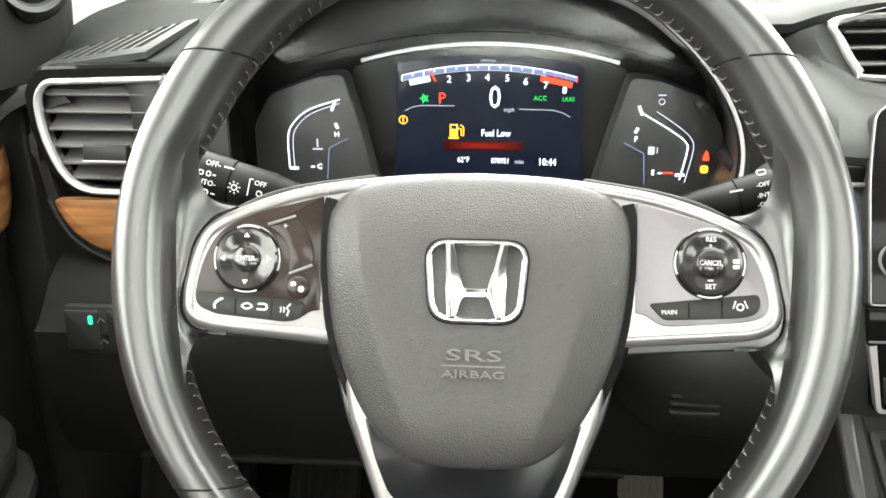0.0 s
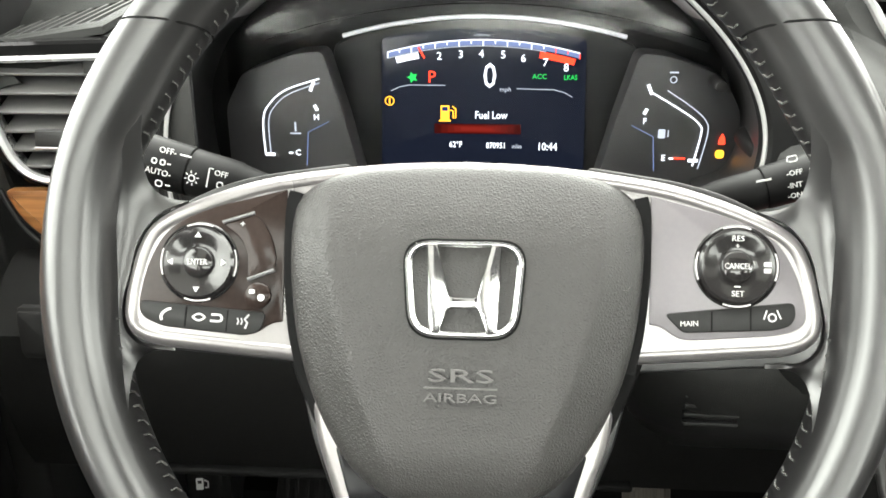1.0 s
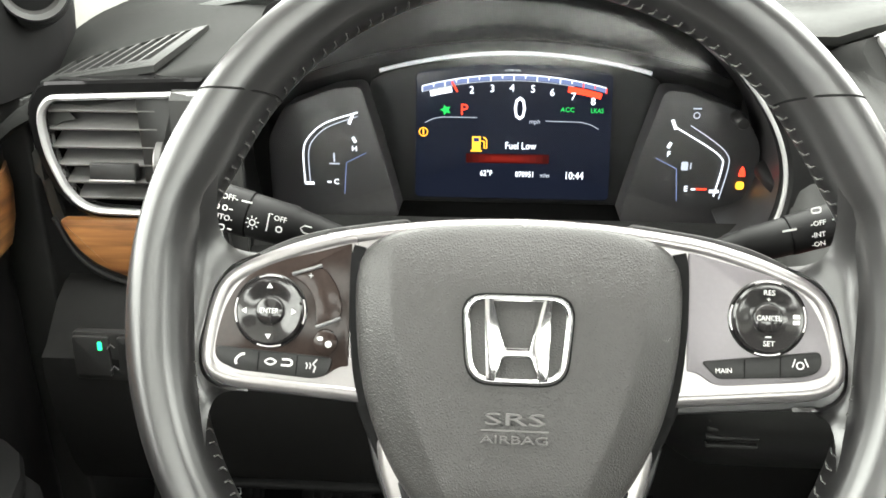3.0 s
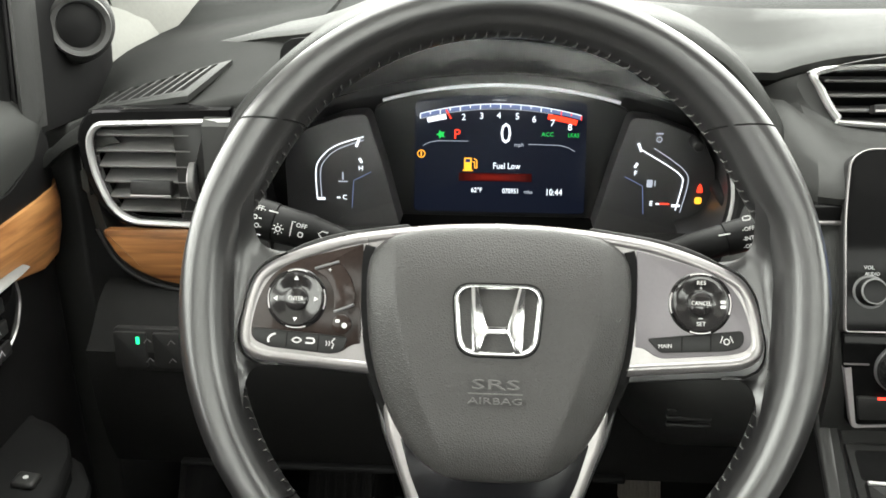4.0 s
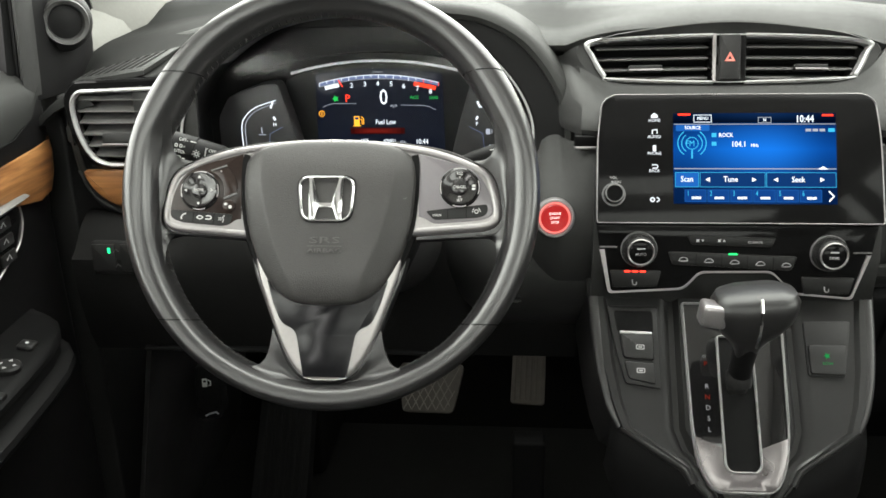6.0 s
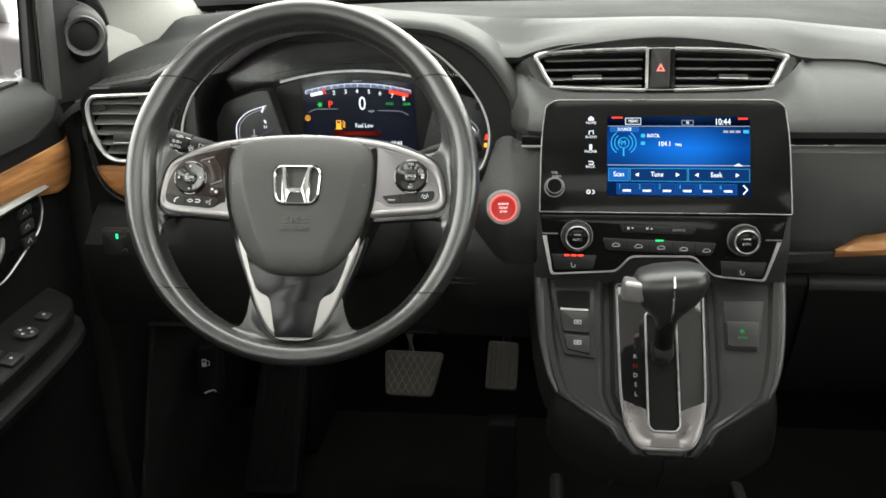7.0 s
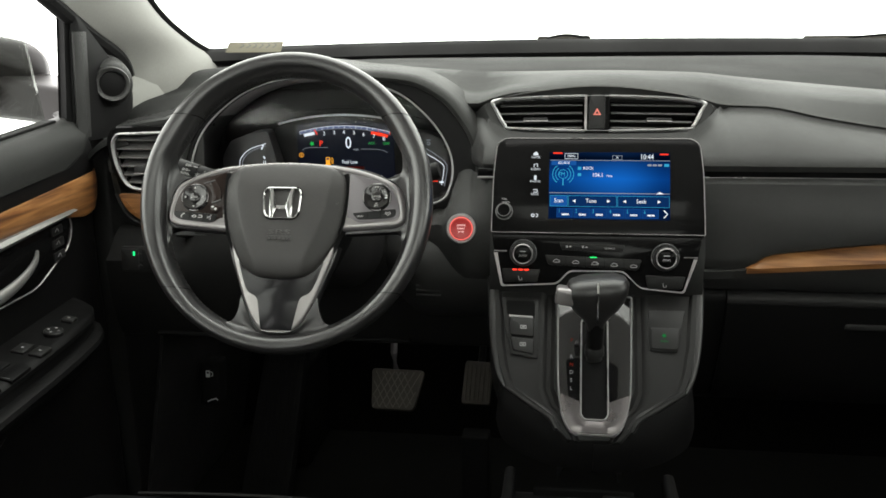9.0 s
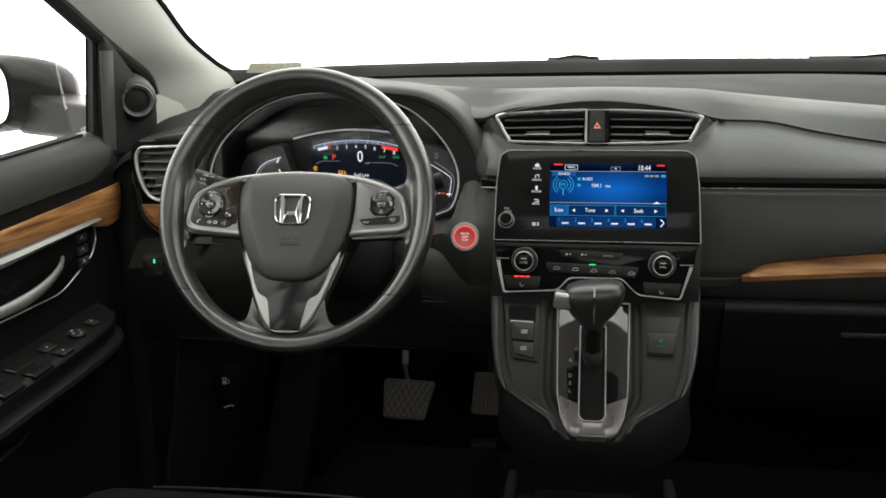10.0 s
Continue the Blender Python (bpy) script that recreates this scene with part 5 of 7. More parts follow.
# ---- air vents ----
def slats(parent, m, spans, w, material, tilt=-18):
    """Horizontal vanes: (x0, x1, y) each."""
    for x0, x1, y in spans:
        b = box(x0, x1, -0.0011, 0.0011, -w, 0, 0.0008, at(m, 0, y) @ Matrix.Rotation(radians(tilt), 4, "X"))
        part("vane", b, material, parent)


GREYVANE = mat("vane_plastic", (0.065, 0.064, 0.062), 0.4, var=0.1)
lv = thing("air_vent", (-0.30, 0.61, 0.66), "black side air vent with a satin silver frame", "air vent", "air vents")
mv = frame_at((0, 0.612, 0), 0)
VO = rounded([(-0.225, 0.7545), (-0.225, 0.6615), (-0.318, 0.6645), (-0.3345, 0.677), (-0.3455, 0.708), (-0.3465, 0.738), (-0.336, 0.7505)], [0.001, 0.001, 0.012, 0.014, 0.02, 0.01, 0.006], 5)
VI = rounded([(-0.225, 0.7505), (-0.225, 0.6655), (-0.3165, 0.6685), (-0.3305, 0.6795), (-0.341, 0.709), (-0.342, 0.7365), (-0.334, 0.7465)], [0.001, 0.001, 0.011, 0.012, 0.019, 0.009, 0.005], 5)
VB = rounded([(-0.225, 0.763), (-0.225, 0.6595), (-0.322, 0.6605), (-0.341, 0.675), (-0.3535, 0.706), (-0.3545, 0.742), (-0.342, 0.759)], [0.001, 0.001, 0.014, 0.016, 0.022, 0.012, 0.008], 5)
part("surround", ring(mv, VB, VI, -0.02, -0.0005, 0.002), PIANO, lv, "gloss black surround")
part("frame", ring(mv, VO, VI, -0.01, 0.0032, 0.0014, rise=0.0008), TRIMLINE, lv, "satin silver frame")
part("duct", slab(mv, VI, -0.06, -0.045, 0), MATTE, lv)
slats(lv, at(mv, 0, 0, -0.003), [(-0.339, -0.262, 0.7385), (-0.3405, -0.262, 0.7255), (-0.34, -0.262, 0.7125), (-0.3375, -0.262, 0.6995), (-0.334, -0.262, 0.6865), (-0.328, -0.262, 0.675)], 0.022, GREYVANE, 24)
part("tab", box(-0.313, -0.279, -0.008, 0.004, -0.006, 0.004, 0.0015, at(mv, 0, 0.6985, 0) @ Matrix.Rotation(radians(-12), 4, "X")), BLACK, lv)
part("tab_edge", box(-0.313, -0.2795, -0.0012, 0.0012, 0, 0.0025, 0.0007, at(mv, 0, 0.6905, 0.004)), SILVER, lv)
part("side_plate", slab(mv, rect(-0.2755, -0.2475, 0.668, 0.7495, 0.001), -0.03, -0.003, 0.001), BLACK, lv)
part("dial", turn(at(mv, -0.2615, 0.701, -0.012) @ Matrix.Rotation(radians(90), 4, "Y"), [(0.0001, -0.003), (0.018, -0.003), (0.019, -0.002), (0.019, 0.002), (0.018, 0.003), (0.0001, 0.003)], 40), GREYVANE, lv)
part("dial_edge", tube(mv, [(-0.2642, 0.701 + 0.0165 * math.sin(a), -0.012 + 0.0185 * math.cos(a)) for a in np.linspace(-1.2, 1.2, 14)], 0.0007, k=6), SILVER, lv)

df = thing("defroster_vent", (-0.305, 0.68, 0.755), "black slatted defroster grille on the dashboard top", "air vent", "air vents")
QD = [Vector(p) for p in ((-0.347, 0.632, 0.7555), (-0.343, 0.664, 0.7612), (-0.262, 0.722, 0.7805), (-0.268, 0.636, 0.7675))]


def quad(u, v, h=0.0):
    return QD[0] * (1 - u) * (1 - v) + QD[1] * (1 - u) * v + QD[2] * u * v + QD[3] * u * (1 - v) + Vector((-0.12, -0.14, 1)).normalized() * h


def quad_ring(d):
    return [quad(d, d * 1.2), quad(1 - d, d * 1.2), quad(1 - d * 0.6, 1 - d * 1.2), quad(d, 1 - d * 1.2)]


bm = bmesh.new()
ro, ri = [quad(u, v) for u, v in ((-0.03, -0.05), (1.03, -0.05), (1.05, 1.05), (-0.02, 1.05))], quad_ring(0.06)
bridge(bm, [[p + Vector((0, 0, -0.004)) for p in ro], [p + Vector((0, 0, 0.001)) for p in ro], [p + Vector((0, 0, 0.0025)) for p in quad_ring(0.02)], [p + Vector((0, 0, 0.003)) for p in ri], [p + Vector((0, 0, -0.022)) for p in ri]], Matrix(), False, False)
part("frame", bm, DASH, df)
# grey floor imitates the duct wall lit through the windscreen
part("duct_floor", bridge(bmesh.new(), [[p + Vector((0, 0, -0.022)) for p in ri], [p + Vector((0, 0, -0.011)) for p in ri]], Matrix(), True, True), GREYVANE, df)
for i in range(7):
    u = 0.14 + 0.118 * i
    top = [quad(u - 0.01, 0.07, 0.003), quad(u + 0.05, 0.93, 0.003)]
    low = [quad(u + 0.012, 0.07, -0.009), quad(u + 0.072, 0.93, -0.009)]
    w = Vector((0.0009, 0, 0))
    part("vane", bridge(bmesh.new(), [[p - w for p in (top[0], top[1], low[1], low[0])], [p + w for p in (top[0], top[1], low[1], low[0])]], Matrix(), True, True), BLACK, df)

cv = thing("air_vent", (CX, 0.60, 0.74), "black centre air vents with a satin silver frame", "air vent", "air vents")
mcv = frame_at((CX, 0.602, 0.78), 16)
SO = spline([(-0.168, 0.008), (-0.135, 0.019), (-0.10, 0.028), (0, 0.0375), (0.10, 0.028), (0.135, 0.019), (0.170, 0.008), (0.142, -0.021), (0.12, -0.0335), (0.09, -0.0375), (0, -0.0395), (-0.09, -0.0375), (-0.12, -0.0335), (-0.142, -0.021)], 4, True)
FO = spline([(-0.1395, 0.0205), (-0.09, 0.0238), (0, 0.0252), (0.09, 0.0233), (0.1405, 0.0185), (0.139, 0.006), (0.1285, -0.016), (0.116, -0.0215), (0, -0.0255), (-0.112, -0.0215), (-0.1245, -0.016), (-0.1365, 0.005)], 5, True)
FI = spline([(-0.1345, 0.0172), (-0.09, 0.0204), (0, 0.0218), (0.09, 0.02), (0.1355, 0.0152), (0.1345, 0.006), (0.125, -0.0135), (0.114, -0.0182), (0, -0.0222), (-0.11, -0.0182), (-0.121, -0.0135), (-0.1318, 0.005)], 5, True)
bm = bmesh.new()
n_ = 60


def resample(pts, n):
    v = [Vector(p) for p in pts] + [Vector(pts[0])]
    L = [0.0]
    for a, b in zip(v, v[1:]):
        L.append(L[-1] + (b - a).length)
    out, j = [], 0
    for i in range(n):
        s = L[-1] * i / n
        while L[j + 1] < s:
            j += 1
        out.append(tuple(v[j].lerp(v[j + 1], (s - L[j]) / max(1e-9, L[j + 1] - L[j]))))
    return out


def from_left(pts, n):
    """Evenly spaced by angle about the middle, so that outlines pair up."""
    out = []
    for p in resample(pts, n * 6):
        out.append((math.atan2(p[1] * 4, p[0]), p))
    out.sort()
    return [out[int(i * len(out) / n)][1] for i in range(n)]


def tip_dip(p):
    """The surround's pointed ends run in under the pad."""
    return 0.016 * min(1, max(0, (abs(p[0]) - 0.138) / 0.03))


SOr, FOr = from_left(SO, n_), from_left(FO, n_)
bridge(bm, [[(*p, -0.03) for p in SOr], [(*p, 0.003 - tip_dip(p)) for p in SOr], [(mix(p[0], q[0], 0.15), mix(p[1], q[1], 0.15), 0.004 - tip_dip(p)) for p, q in zip(SOr, FOr)], [(mix(p[0], q[0], 0.6), mix(p[1], q[1], 0.6), -0.001) for p, q in zip(SOr, FOr)], [(*q, -0.003) for q in FOr], [(*q, -0.02) for q in FOr]], mcv)
part("surround", bm, FACE, cv, "dark pointed surround")
part("frame", ring(mcv, FO, FI, -0.012, 0.0022, 0.0012, rise=0.0006), TRIMLINE, cv, "satin silver frame")
part("duct", slab(mcv, FO, -0.06, -0.05, 0), MATTE, cv)
for s in (-1, 1):
    slats(cv, at(mcv, 0, 0, -0.008), [tuple(sorted((s * 0.019, s * w))) + (y,) for y, w in ((0.0125, 0.13), (0.0015, 0.1305), (-0.0095, 0.126), (-0.0185, 0.117))], 0.018, GREYVANE, 14)
    part("tab", box(s * 0.082 - 0.0165, s * 0.082 + 0.0165, -0.0015, 0.005, -0.004, 0.006, 0.0012, at(mcv, 0, -0.0105, -0.005)), BLACK, cv)
    part("tab_edge", box(s * 0.082 - 0.0165, s * 0.082 + 0.0165, -0.001, 0.001, 0, 0.002, 0.0006, at(mcv, 0, -0.0105, 0.001)), SILVER, cv)
part("divider", slab(mcv, rect(-0.0165, 0.0165, -0.0255, 0.0265, 0.002), -0.03, 0.002, 0.001), PIANO, cv, "gloss black divider")
part("divider_edge", box(-0.0168, -0.0135, -0.0235, 0.0245, 0.001, 0.0035, 0.0008, mcv), SILVER, cv, "satin silver edge")
hz = thing("hazard_button", (CX, 0.6, 0.76), "black hazard button with a red triangle", "button")
part("button", slab(mcv, rect(-0.0105, 0.0105, -0.0215, 0.0235, 0.002), 0.002, 0.0045, 0.0012), BLACK, hz)
part("triangle", ring(at(mcv, 0, 0.001, 0.0045), [(-0.0052, -0.0042), (0.0052, -0.0042), (0, 0.005)], [(-0.0022, -0.0024), (0.0022, -0.0024), (0, 0.0016)], -0.0002, 0.0003, 0.0001), mat("red_print", (0.55, 0.13, 0.1), 0.5), hz, "dull red triangle")

def bend(ob):
    """Bows the centre vents back towards their ends."""
    inv = mcv.inverted()
    for o in ob.children_recursive:
        for v in o.data.vertices:
            q = inv @ v.co
            q.z -= 0.55 * q.x * q.x + 30 * max(0, abs(q.x) - 0.14) ** 2
            q.x *= 1 + 0.012 * (q.x / 0.14) ** 2
            v.co = mcv @ q


bend(cv)
# ---- start button ----
st = thing("start_button", (0.186, 0.513, 0.61), "round red lit engine start button in a silver ring", "button")
mb = frame_at((0.1838, 0.5145, 0.638), 8, 6) @ Matrix.Scale(0.93, 4)
part("ring", turn(mb, [(0.0212, -0.004), (0.0212, 0.002), (0.02, 0.0042), (0.0178, 0.0042), (0.0165, 0.001), (0.0165, -0.004)], 48), SILVER, st, "silver ring")
part("light_ring", turn(mb, [(0.0166, -0.003), (0.0166, 0.0018), (0.0149, 0.0018), (0.0149, -0.003)], 48), glow("red_ring_light", (1.0, 0.2, 0.17), 1.1), st, "lit red ring")
cap = part("cap", turn(mb, [(0.015, -0.002), (0.0148, 0.003), (0.0138, 0.004), (0.0001, 0.0036)], 48), mat("red_cap", (0.2, 0.01, 0.01), 0.2, emit=(1.0, 0.02, 0.02), power=0.16), st, "red push cap")
for text, y in (("ENGINE", 0.0055), ("START", 0.0), ("STOP", -0.0055)):
    letters("print", text, 0.0025, at(mb, 0, y * 0.85, 0.004), glow("pink_light", (1.0, 0.7, 0.65), 1.5), cap)

# ---- centre stack: body, screen, climate panel ----
def stack_body():
    rows = []
    for x in np.linspace(0.222, 0.496, 8):
        rows.append([(x, y, z) for y, z in ((0.61, 0.72), (0.59, 0.717), (0.575, 0.712), (0.562, 0.704), (0.556, 0.698), (0.551, 0.69), (0.545, 0.68), (0.525, 0.64), (0.516, 0.60), (0.52, 0.56), (0.535, 0.54), (0.56, 0.53))])
    return loft(rows, -0.01)


part("stack_body", stack_body(), FACE, dash, "dark middle stack")
MS = frame_at((CX, 0.5295, 0.694), 24.6)
inf = thing("touchscreen_unit", (CX, 0.53, 0.63), "black touchscreen unit lit with a blue radio page", "touchscreen")
BO = rounded([(-0.1352, -0.0635), (0.1358, -0.0635), (0.1345, 0.02), (0.1298, 0.0565), (0.119, 0.0638), (-0.1195, 0.0638), (-0.1305, 0.0565), (-0.1345, 0.02)], [0.003, 0.003, 0.02, 0.006, 0.006, 0.006, 0.006, 0.02], 5)
part("housing", slab(MS, BO, -0.03, -0.001, 0.001), BLACK, inf)
part("rim", ring(MS, BO, inset(BO, 0.0011), -0.002, 0.0012, 0.0004), SILVER, inf, "thin silver rim")
part("glass", slab(MS, inset(BO, 0.0013), -0.001, 0.0006, 0.0003), PIANO, inf, "gloss black glass")
SCREENBG = glow("blue_screen_light", (0.012, 0.07, 0.28), 0.8)


def screen_bg():
    m = SCREENBG
    n, l = m.node_tree.nodes, m.node_tree.links
    co, sp, cr = n.new("ShaderNodeTexCoord"), n.new("ShaderNodeSeparateXYZ"), n.new("ShaderNodeValToRGB")
    l.new(co.outputs["Generated"], sp.inputs[0])
    l.new(sp.outputs["Z"], cr.inputs[0])
    e = cr.color_ramp.elements
    e[0].position, e[0].color = 0.0, (0.004, 0.03, 0.12, 1)
    e[1].position, e[1].color = 1.0, (0.004, 0.02, 0.075, 1)
    for p, c in ((0.3, (0.006, 0.04, 0.17, 1)), (0.42, (0.008, 0.11, 0.45, 1)), (0.6, (0.008, 0.17, 0.72, 1)), (0.86, (0.006, 0.07, 0.3, 1)), (0.9, (0.001, 0.004, 0.012, 1))):
        q = e.new(p)
        q.color = c
    across, mul = n.new("ShaderNodeValToRGB"), n.new("ShaderNodeMix")
    across.color_ramp.interpolation = "EASE"
    a = across.color_ramp.elements
    a[0].position, a[0].color = 0.0, (0.35, 0.38, 0.42, 1)
    a[1].position, a[1].color = 1.0, (0.3, 0.34, 0.4, 1)
    a.new(0.58).color = (1, 1, 1, 1)
    l.new(sp.outputs["X"], across.inputs[0])
    mul.data_type, mul.blend_type = "RGBA", "MULTIPLY"
    mul.inputs["Factor"].default_value = 1.0
    l.new(cr.outputs[0], mul.inputs[6])
    l.new(across.outputs[0], mul.inputs[7])
    l.new(mul.outputs[2], n["Emission"].inputs[0])


screen_bg()
page = part("display", slab(MS, rect(-0.0615, 0.0918, -0.0442, 0.0446), 0.0006, 0.0009, 0), SCREENBG, inf, "lit blue radio page")


def sx(name, x0, x1, y0, y1, material, z=0.0009, r=0.0):
    return part(name, slab(MS, rect(x0 / 1000, x1 / 1000, y0 / 1000, y1 / 1000, r / 1000), z, z + 0.0002, 0), material, page)


def outline_box(x0, x1, y0, y1, w, material, z=0.001):
    o, i = rect(x0 / 1000, x1 / 1000, y0 / 1000, y1 / 1000), rect((x0 + w) / 1000, (x1 - w) / 1000, (y0 + w) / 1000, (y1 - w) / 1000)
    return part("box_line", ring(MS, o, i, z, z + 0.0002, 0.00005), material, page)


def sl_(text, size, x, y, material, wide=0.85):
    return letters("lettering", text, size / 1000, at(MS, x / 1000, y / 1000, 0.0013), material, page, wide=wide)


sx("rule", -61, 91.5, 33.4, 34.0, DIMWHITE_L)
outline_box(-42, -25, 35.5, 43, 0.5, WHITE_L)
sl_("MENU", 3.2, -33.4, 39.2, WHITE_L)
sl_("10:44", 7.0, 62.7, 38.4, WHITE_L, 0.78)
outline_box(19, 31.5, 34.8, 40.5, 0.5, DIMWHITE_L)
sl_("N", 3.0, 25.2, 37.6, WHITE_L)
sx("red_mark", -57, -45, 42.4, 44.2, RED_L)
sx("red_mark", 79, 89.5, 41.4, 43.2, RED_L)
sx("source_tab", -59, -27, 27, 33, BLUE_L, r=1)
sl_("SOURCE", 3.3, -43, 30, WHITE_L)
for r, w in ((13.5, 0.9), (9.8, 0.8)):
    for a0 in (-55, 125):
        part("radio_ring", strip(MS, [((-43.7 + r * math.cos(radians(a0 + s))) / 1000, (15 + r * math.sin(radians(a0 + s))) / 1000) for s in range(0, 111, 10)], w / 1000, 0.0009, 0.0011), CYAN_L, page)
part("radio_ring", ring(MS, disc(-0.0437, 0.015, 0.0062, 28), disc(-0.0437, 0.015, 0.0055, 28), 0.0009, 0.0011, 0.00005), CYAN_L, page)
sl_("FM", 5.5, -45.5, 14.5, CYAN_L, 0.9)
sx("mast", -44.4, -43.0, 0, 8.5, CYAN_L)
sx("cyan_mark", -25, -20.5, 21.0, 25, CYAN_L)
sx("cyan_mark", -25, -20.5, 12.6, 16.4, CYAN_L)
sl_("ROCK", 4.0, -11.5, 22.8, WHITE_L)
sl_("104.1", 5.4, 0.5, 13.8, WHITE_L)
sl_("MHz", 3.0, 15.5, 12.8, WHITE_L)
for i in range(3):
    sx("small_mark", 63.5 + i * 6.5, 68.5 + i * 6.5, 26.5, 29, DIMWHITE_L)
sx("cyan_mark", 84.5, 90.5, 26, 29.5, CYAN_L)
sx("rule", -61, 91.5, -10.4, -9.6, DIMWHITE_L)
part("up_arrow", slab(MS, [(0.074, -0.0105), (0.084, -0.0105), (0.079, -0.0075)], 0.0009, 0.0012, 0), WHITE_L, page)
for x0, x1 in ((-60, -37.5), (-36.5, 25), (26, 91)):
    sx("key", x0, x1, -28, -13.5, BLUE_L if x0 < -50 else glow("key_light", (0.005, 0.035, 0.14), 0.8), r=1)
    outline_box(x0, x1, -28, -13.5, 0.4, CYAN_L)
sl_("Scan", 5.4, -48.8, -20.4, WHITE_L)
sl_("Tune", 5.4, -7.5, -20.4, WHITE_L)
sl_("Seek", 5.4, 55.8, -20.6, WHITE_L)
for x, d in ((-29, -1), (14.5, 1), (35, -1), (78, 1)):
    part("key_arrow", slab(at(MS, x / 1000, -0.0206, 0.0011), [(0.0022 * d, 0), (-0.0018 * d, 0.0022), (-0.0018 * d, -0.0022)], 0, 0.0003, 0), WHITE_L, page)
for i in range(6):
    x0 = -51 + i * 21.6
    sx("preset", x0, x0 + 20.4, -42.2, -30.4, glow("preset_light", (0.006, 0.05, 0.22), 0.8))
    outline_box(x0, x0 + 20.4, -42.2, -30.4, 0.4, BLUE_L)
    sl_(str(i + 1), 5.0, x0 + 3.2, -34.2, CYAN_L, 0.6)
    sx("plain_bar", x0 + 6.5, x0 + 15.5, -39.6, -37.2, WHITE_L)
part("next_arrow", strip(MS, [(0.084, -0.0315), (0.0885, -0.0365), (0.084, -0.0415)], 0.0014, 0.0009, 0.0012), WHITE_L, page)
ICON = glow("icon_light", (0.9, 0.95, 1.0), 0.9)
for i, (y, text) in enumerate(((41, "HOME"), (25, "AUDIO"), (8.5, "PHONE"), (-8.5, "BACK"))):
    letters("icon_text", text, 0.0028, at(MS, -0.0795, (y - 3.6) / 1000, 0.0007), ICON, inf)
    if i == 0:
        b = slab(at(MS, -0.0795, y / 1000 + 0.0012, 0.0006), [(-0.0032, -0.0022), (0.0032, -0.0022), (0.0032, 0.0005), (0, 0.003), (-0.0032, 0.0005)], 0, 0.0003, 0)
    elif i == 1:
        b = strip(at(MS, -0.0795, y / 1000 + 0.001, 0.0006), [(-0.002, -0.002), (-0.002, 0.002), (0.0025, 0.0026), (0.0025, -0.0014)], 0.0011, 0, 0.0003)
    elif i == 2:
        b = slab(at(MS, -0.0795, y / 1000 + 0.0015, 0.0006), rect(-0.0016, 0.0016, -0.003, 0.003, 0.0006), 0, 0.0003, 0)
    else:
        b = strip(at(MS, -0.0795, y / 1000 + 0.0005, 0.0006), [(-0.0025, 0.0018), (0.0025, 0.0018), (0.0032, 0), (0.0025, -0.0014), (-0.002, -0.0014)], 0.001, 0, 0.0003)
    part("icon", b, ICON, inf)
part("icon", ring(at(MS, -0.0815, -0.0403, 0.0006), disc(0, 0, 0.0024, 16), disc(0, 0, 0.0012, 16), 0, 0.0003, 0.0001), ICON, inf)
part("icon", strip(at(MS, -0.0765, -0.0403, 0.0006), [(-0.001, 0.0022), (0.0012, 0.001), (0.0012, -0.001), (-0.001, -0.0022)], 0.0011, 0, 0.0003), ICON, inf)
kn = part("volume_knob", turn(at(MS, -0.1187, -0.0355, 0.0006), [(0.0112, 0), (0.0112, 0.001), (0.0095, 0.0015), (0.0092, 0.0085), (0.0085, 0.0095), (0.0068, 0.0095), (0.0062, 0.0088), (0.0001, 0.0088)], 40), STALK, inf, "black volume knob")
part("knob_edge", turn(at(MS, -0.1187, -0.0355, 0.0006), [(0.0114, 0.0004), (0.0114, 0.0014), (0.0107, 0.0014)], 40), GREYPLASTIC, inf)
part("knob_cap", turn(at(MS, -0.1187, -0.0355, 0.0006), [(0.0078, 0.0088), (0.0076, 0.0097), (0.0001, 0.0098)], 40), PIANO, kn, "gloss black cap")
part("knob_ring", turn(at(MS, -0.1187, -0.0355, 0.0006), [(0.009, 0.009), (0.0086, 0.0099), (0.0079, 0.0099), (0.0077, 0.0094)], 40), GREYPLASTIC, kn)
letters("icon_text", "VOL", 0.0026, at(MS, -0.1187, -0.019, 0.0007), MARKDIM, inf)
letters("icon_text", "AUDIO", 0.0022, at(MS, -0.1165, -0.0232, 0.0007), MARKDIM, inf)

MP = frame_at((CX, 0.5035, 0.6), 8)
cl = thing("climate_panel", (CX, 0.5, 0.55), "gloss black climate panel with two silver-edged knobs", "climate panel")
PO = rounded([(-0.134, 0.0335), (-0.131, 0.012), (-0.1215, -0.036), (-0.048, -0.0315), (-0.033, -0.0145), (0.035, -0.0135), (0.0575, -0.035), (0.1125, -0.0395), (0.1285, 0.0075), (0.1325, 0.0335)], [0.002, 0.004, 0.004, 0.006, 0.006, 0.006, 0.006, 0.004, 0.004, 0.002], 4)
part("fascia", slab(MP, PO, -0.02, 0.0, 0.0012), PIANO, cl, "gloss black fascia")
trim_path = rounded([(-0.1315, 0.0105), (-0.1215, -0.0355), (-0.048, -0.031), (-0.033, -0.014), (0.035, -0.013), (0.0575, -0.0345), (0.1125, -0.039), (0.1275, 0.0065)], [0.001, 0.004, 0.006, 0.006, 0.006, 0.006, 0.004, 0.001], 4)
trim_in = rounded([(-0.1265, 0.0105), (-0.1188, -0.0334), (-0.0489, -0.029), (-0.0338, -0.012), (0.0357, -0.011), (0.0567, -0.0325), (0.1108, -0.037), (0.1232, 0.0065)], [0.001, 0.004, 0.006, 0.006, 0.006, 0.006, 0.004, 0.001], 4)
to, ti = trim_path[4:-4], trim_in[4:-4]
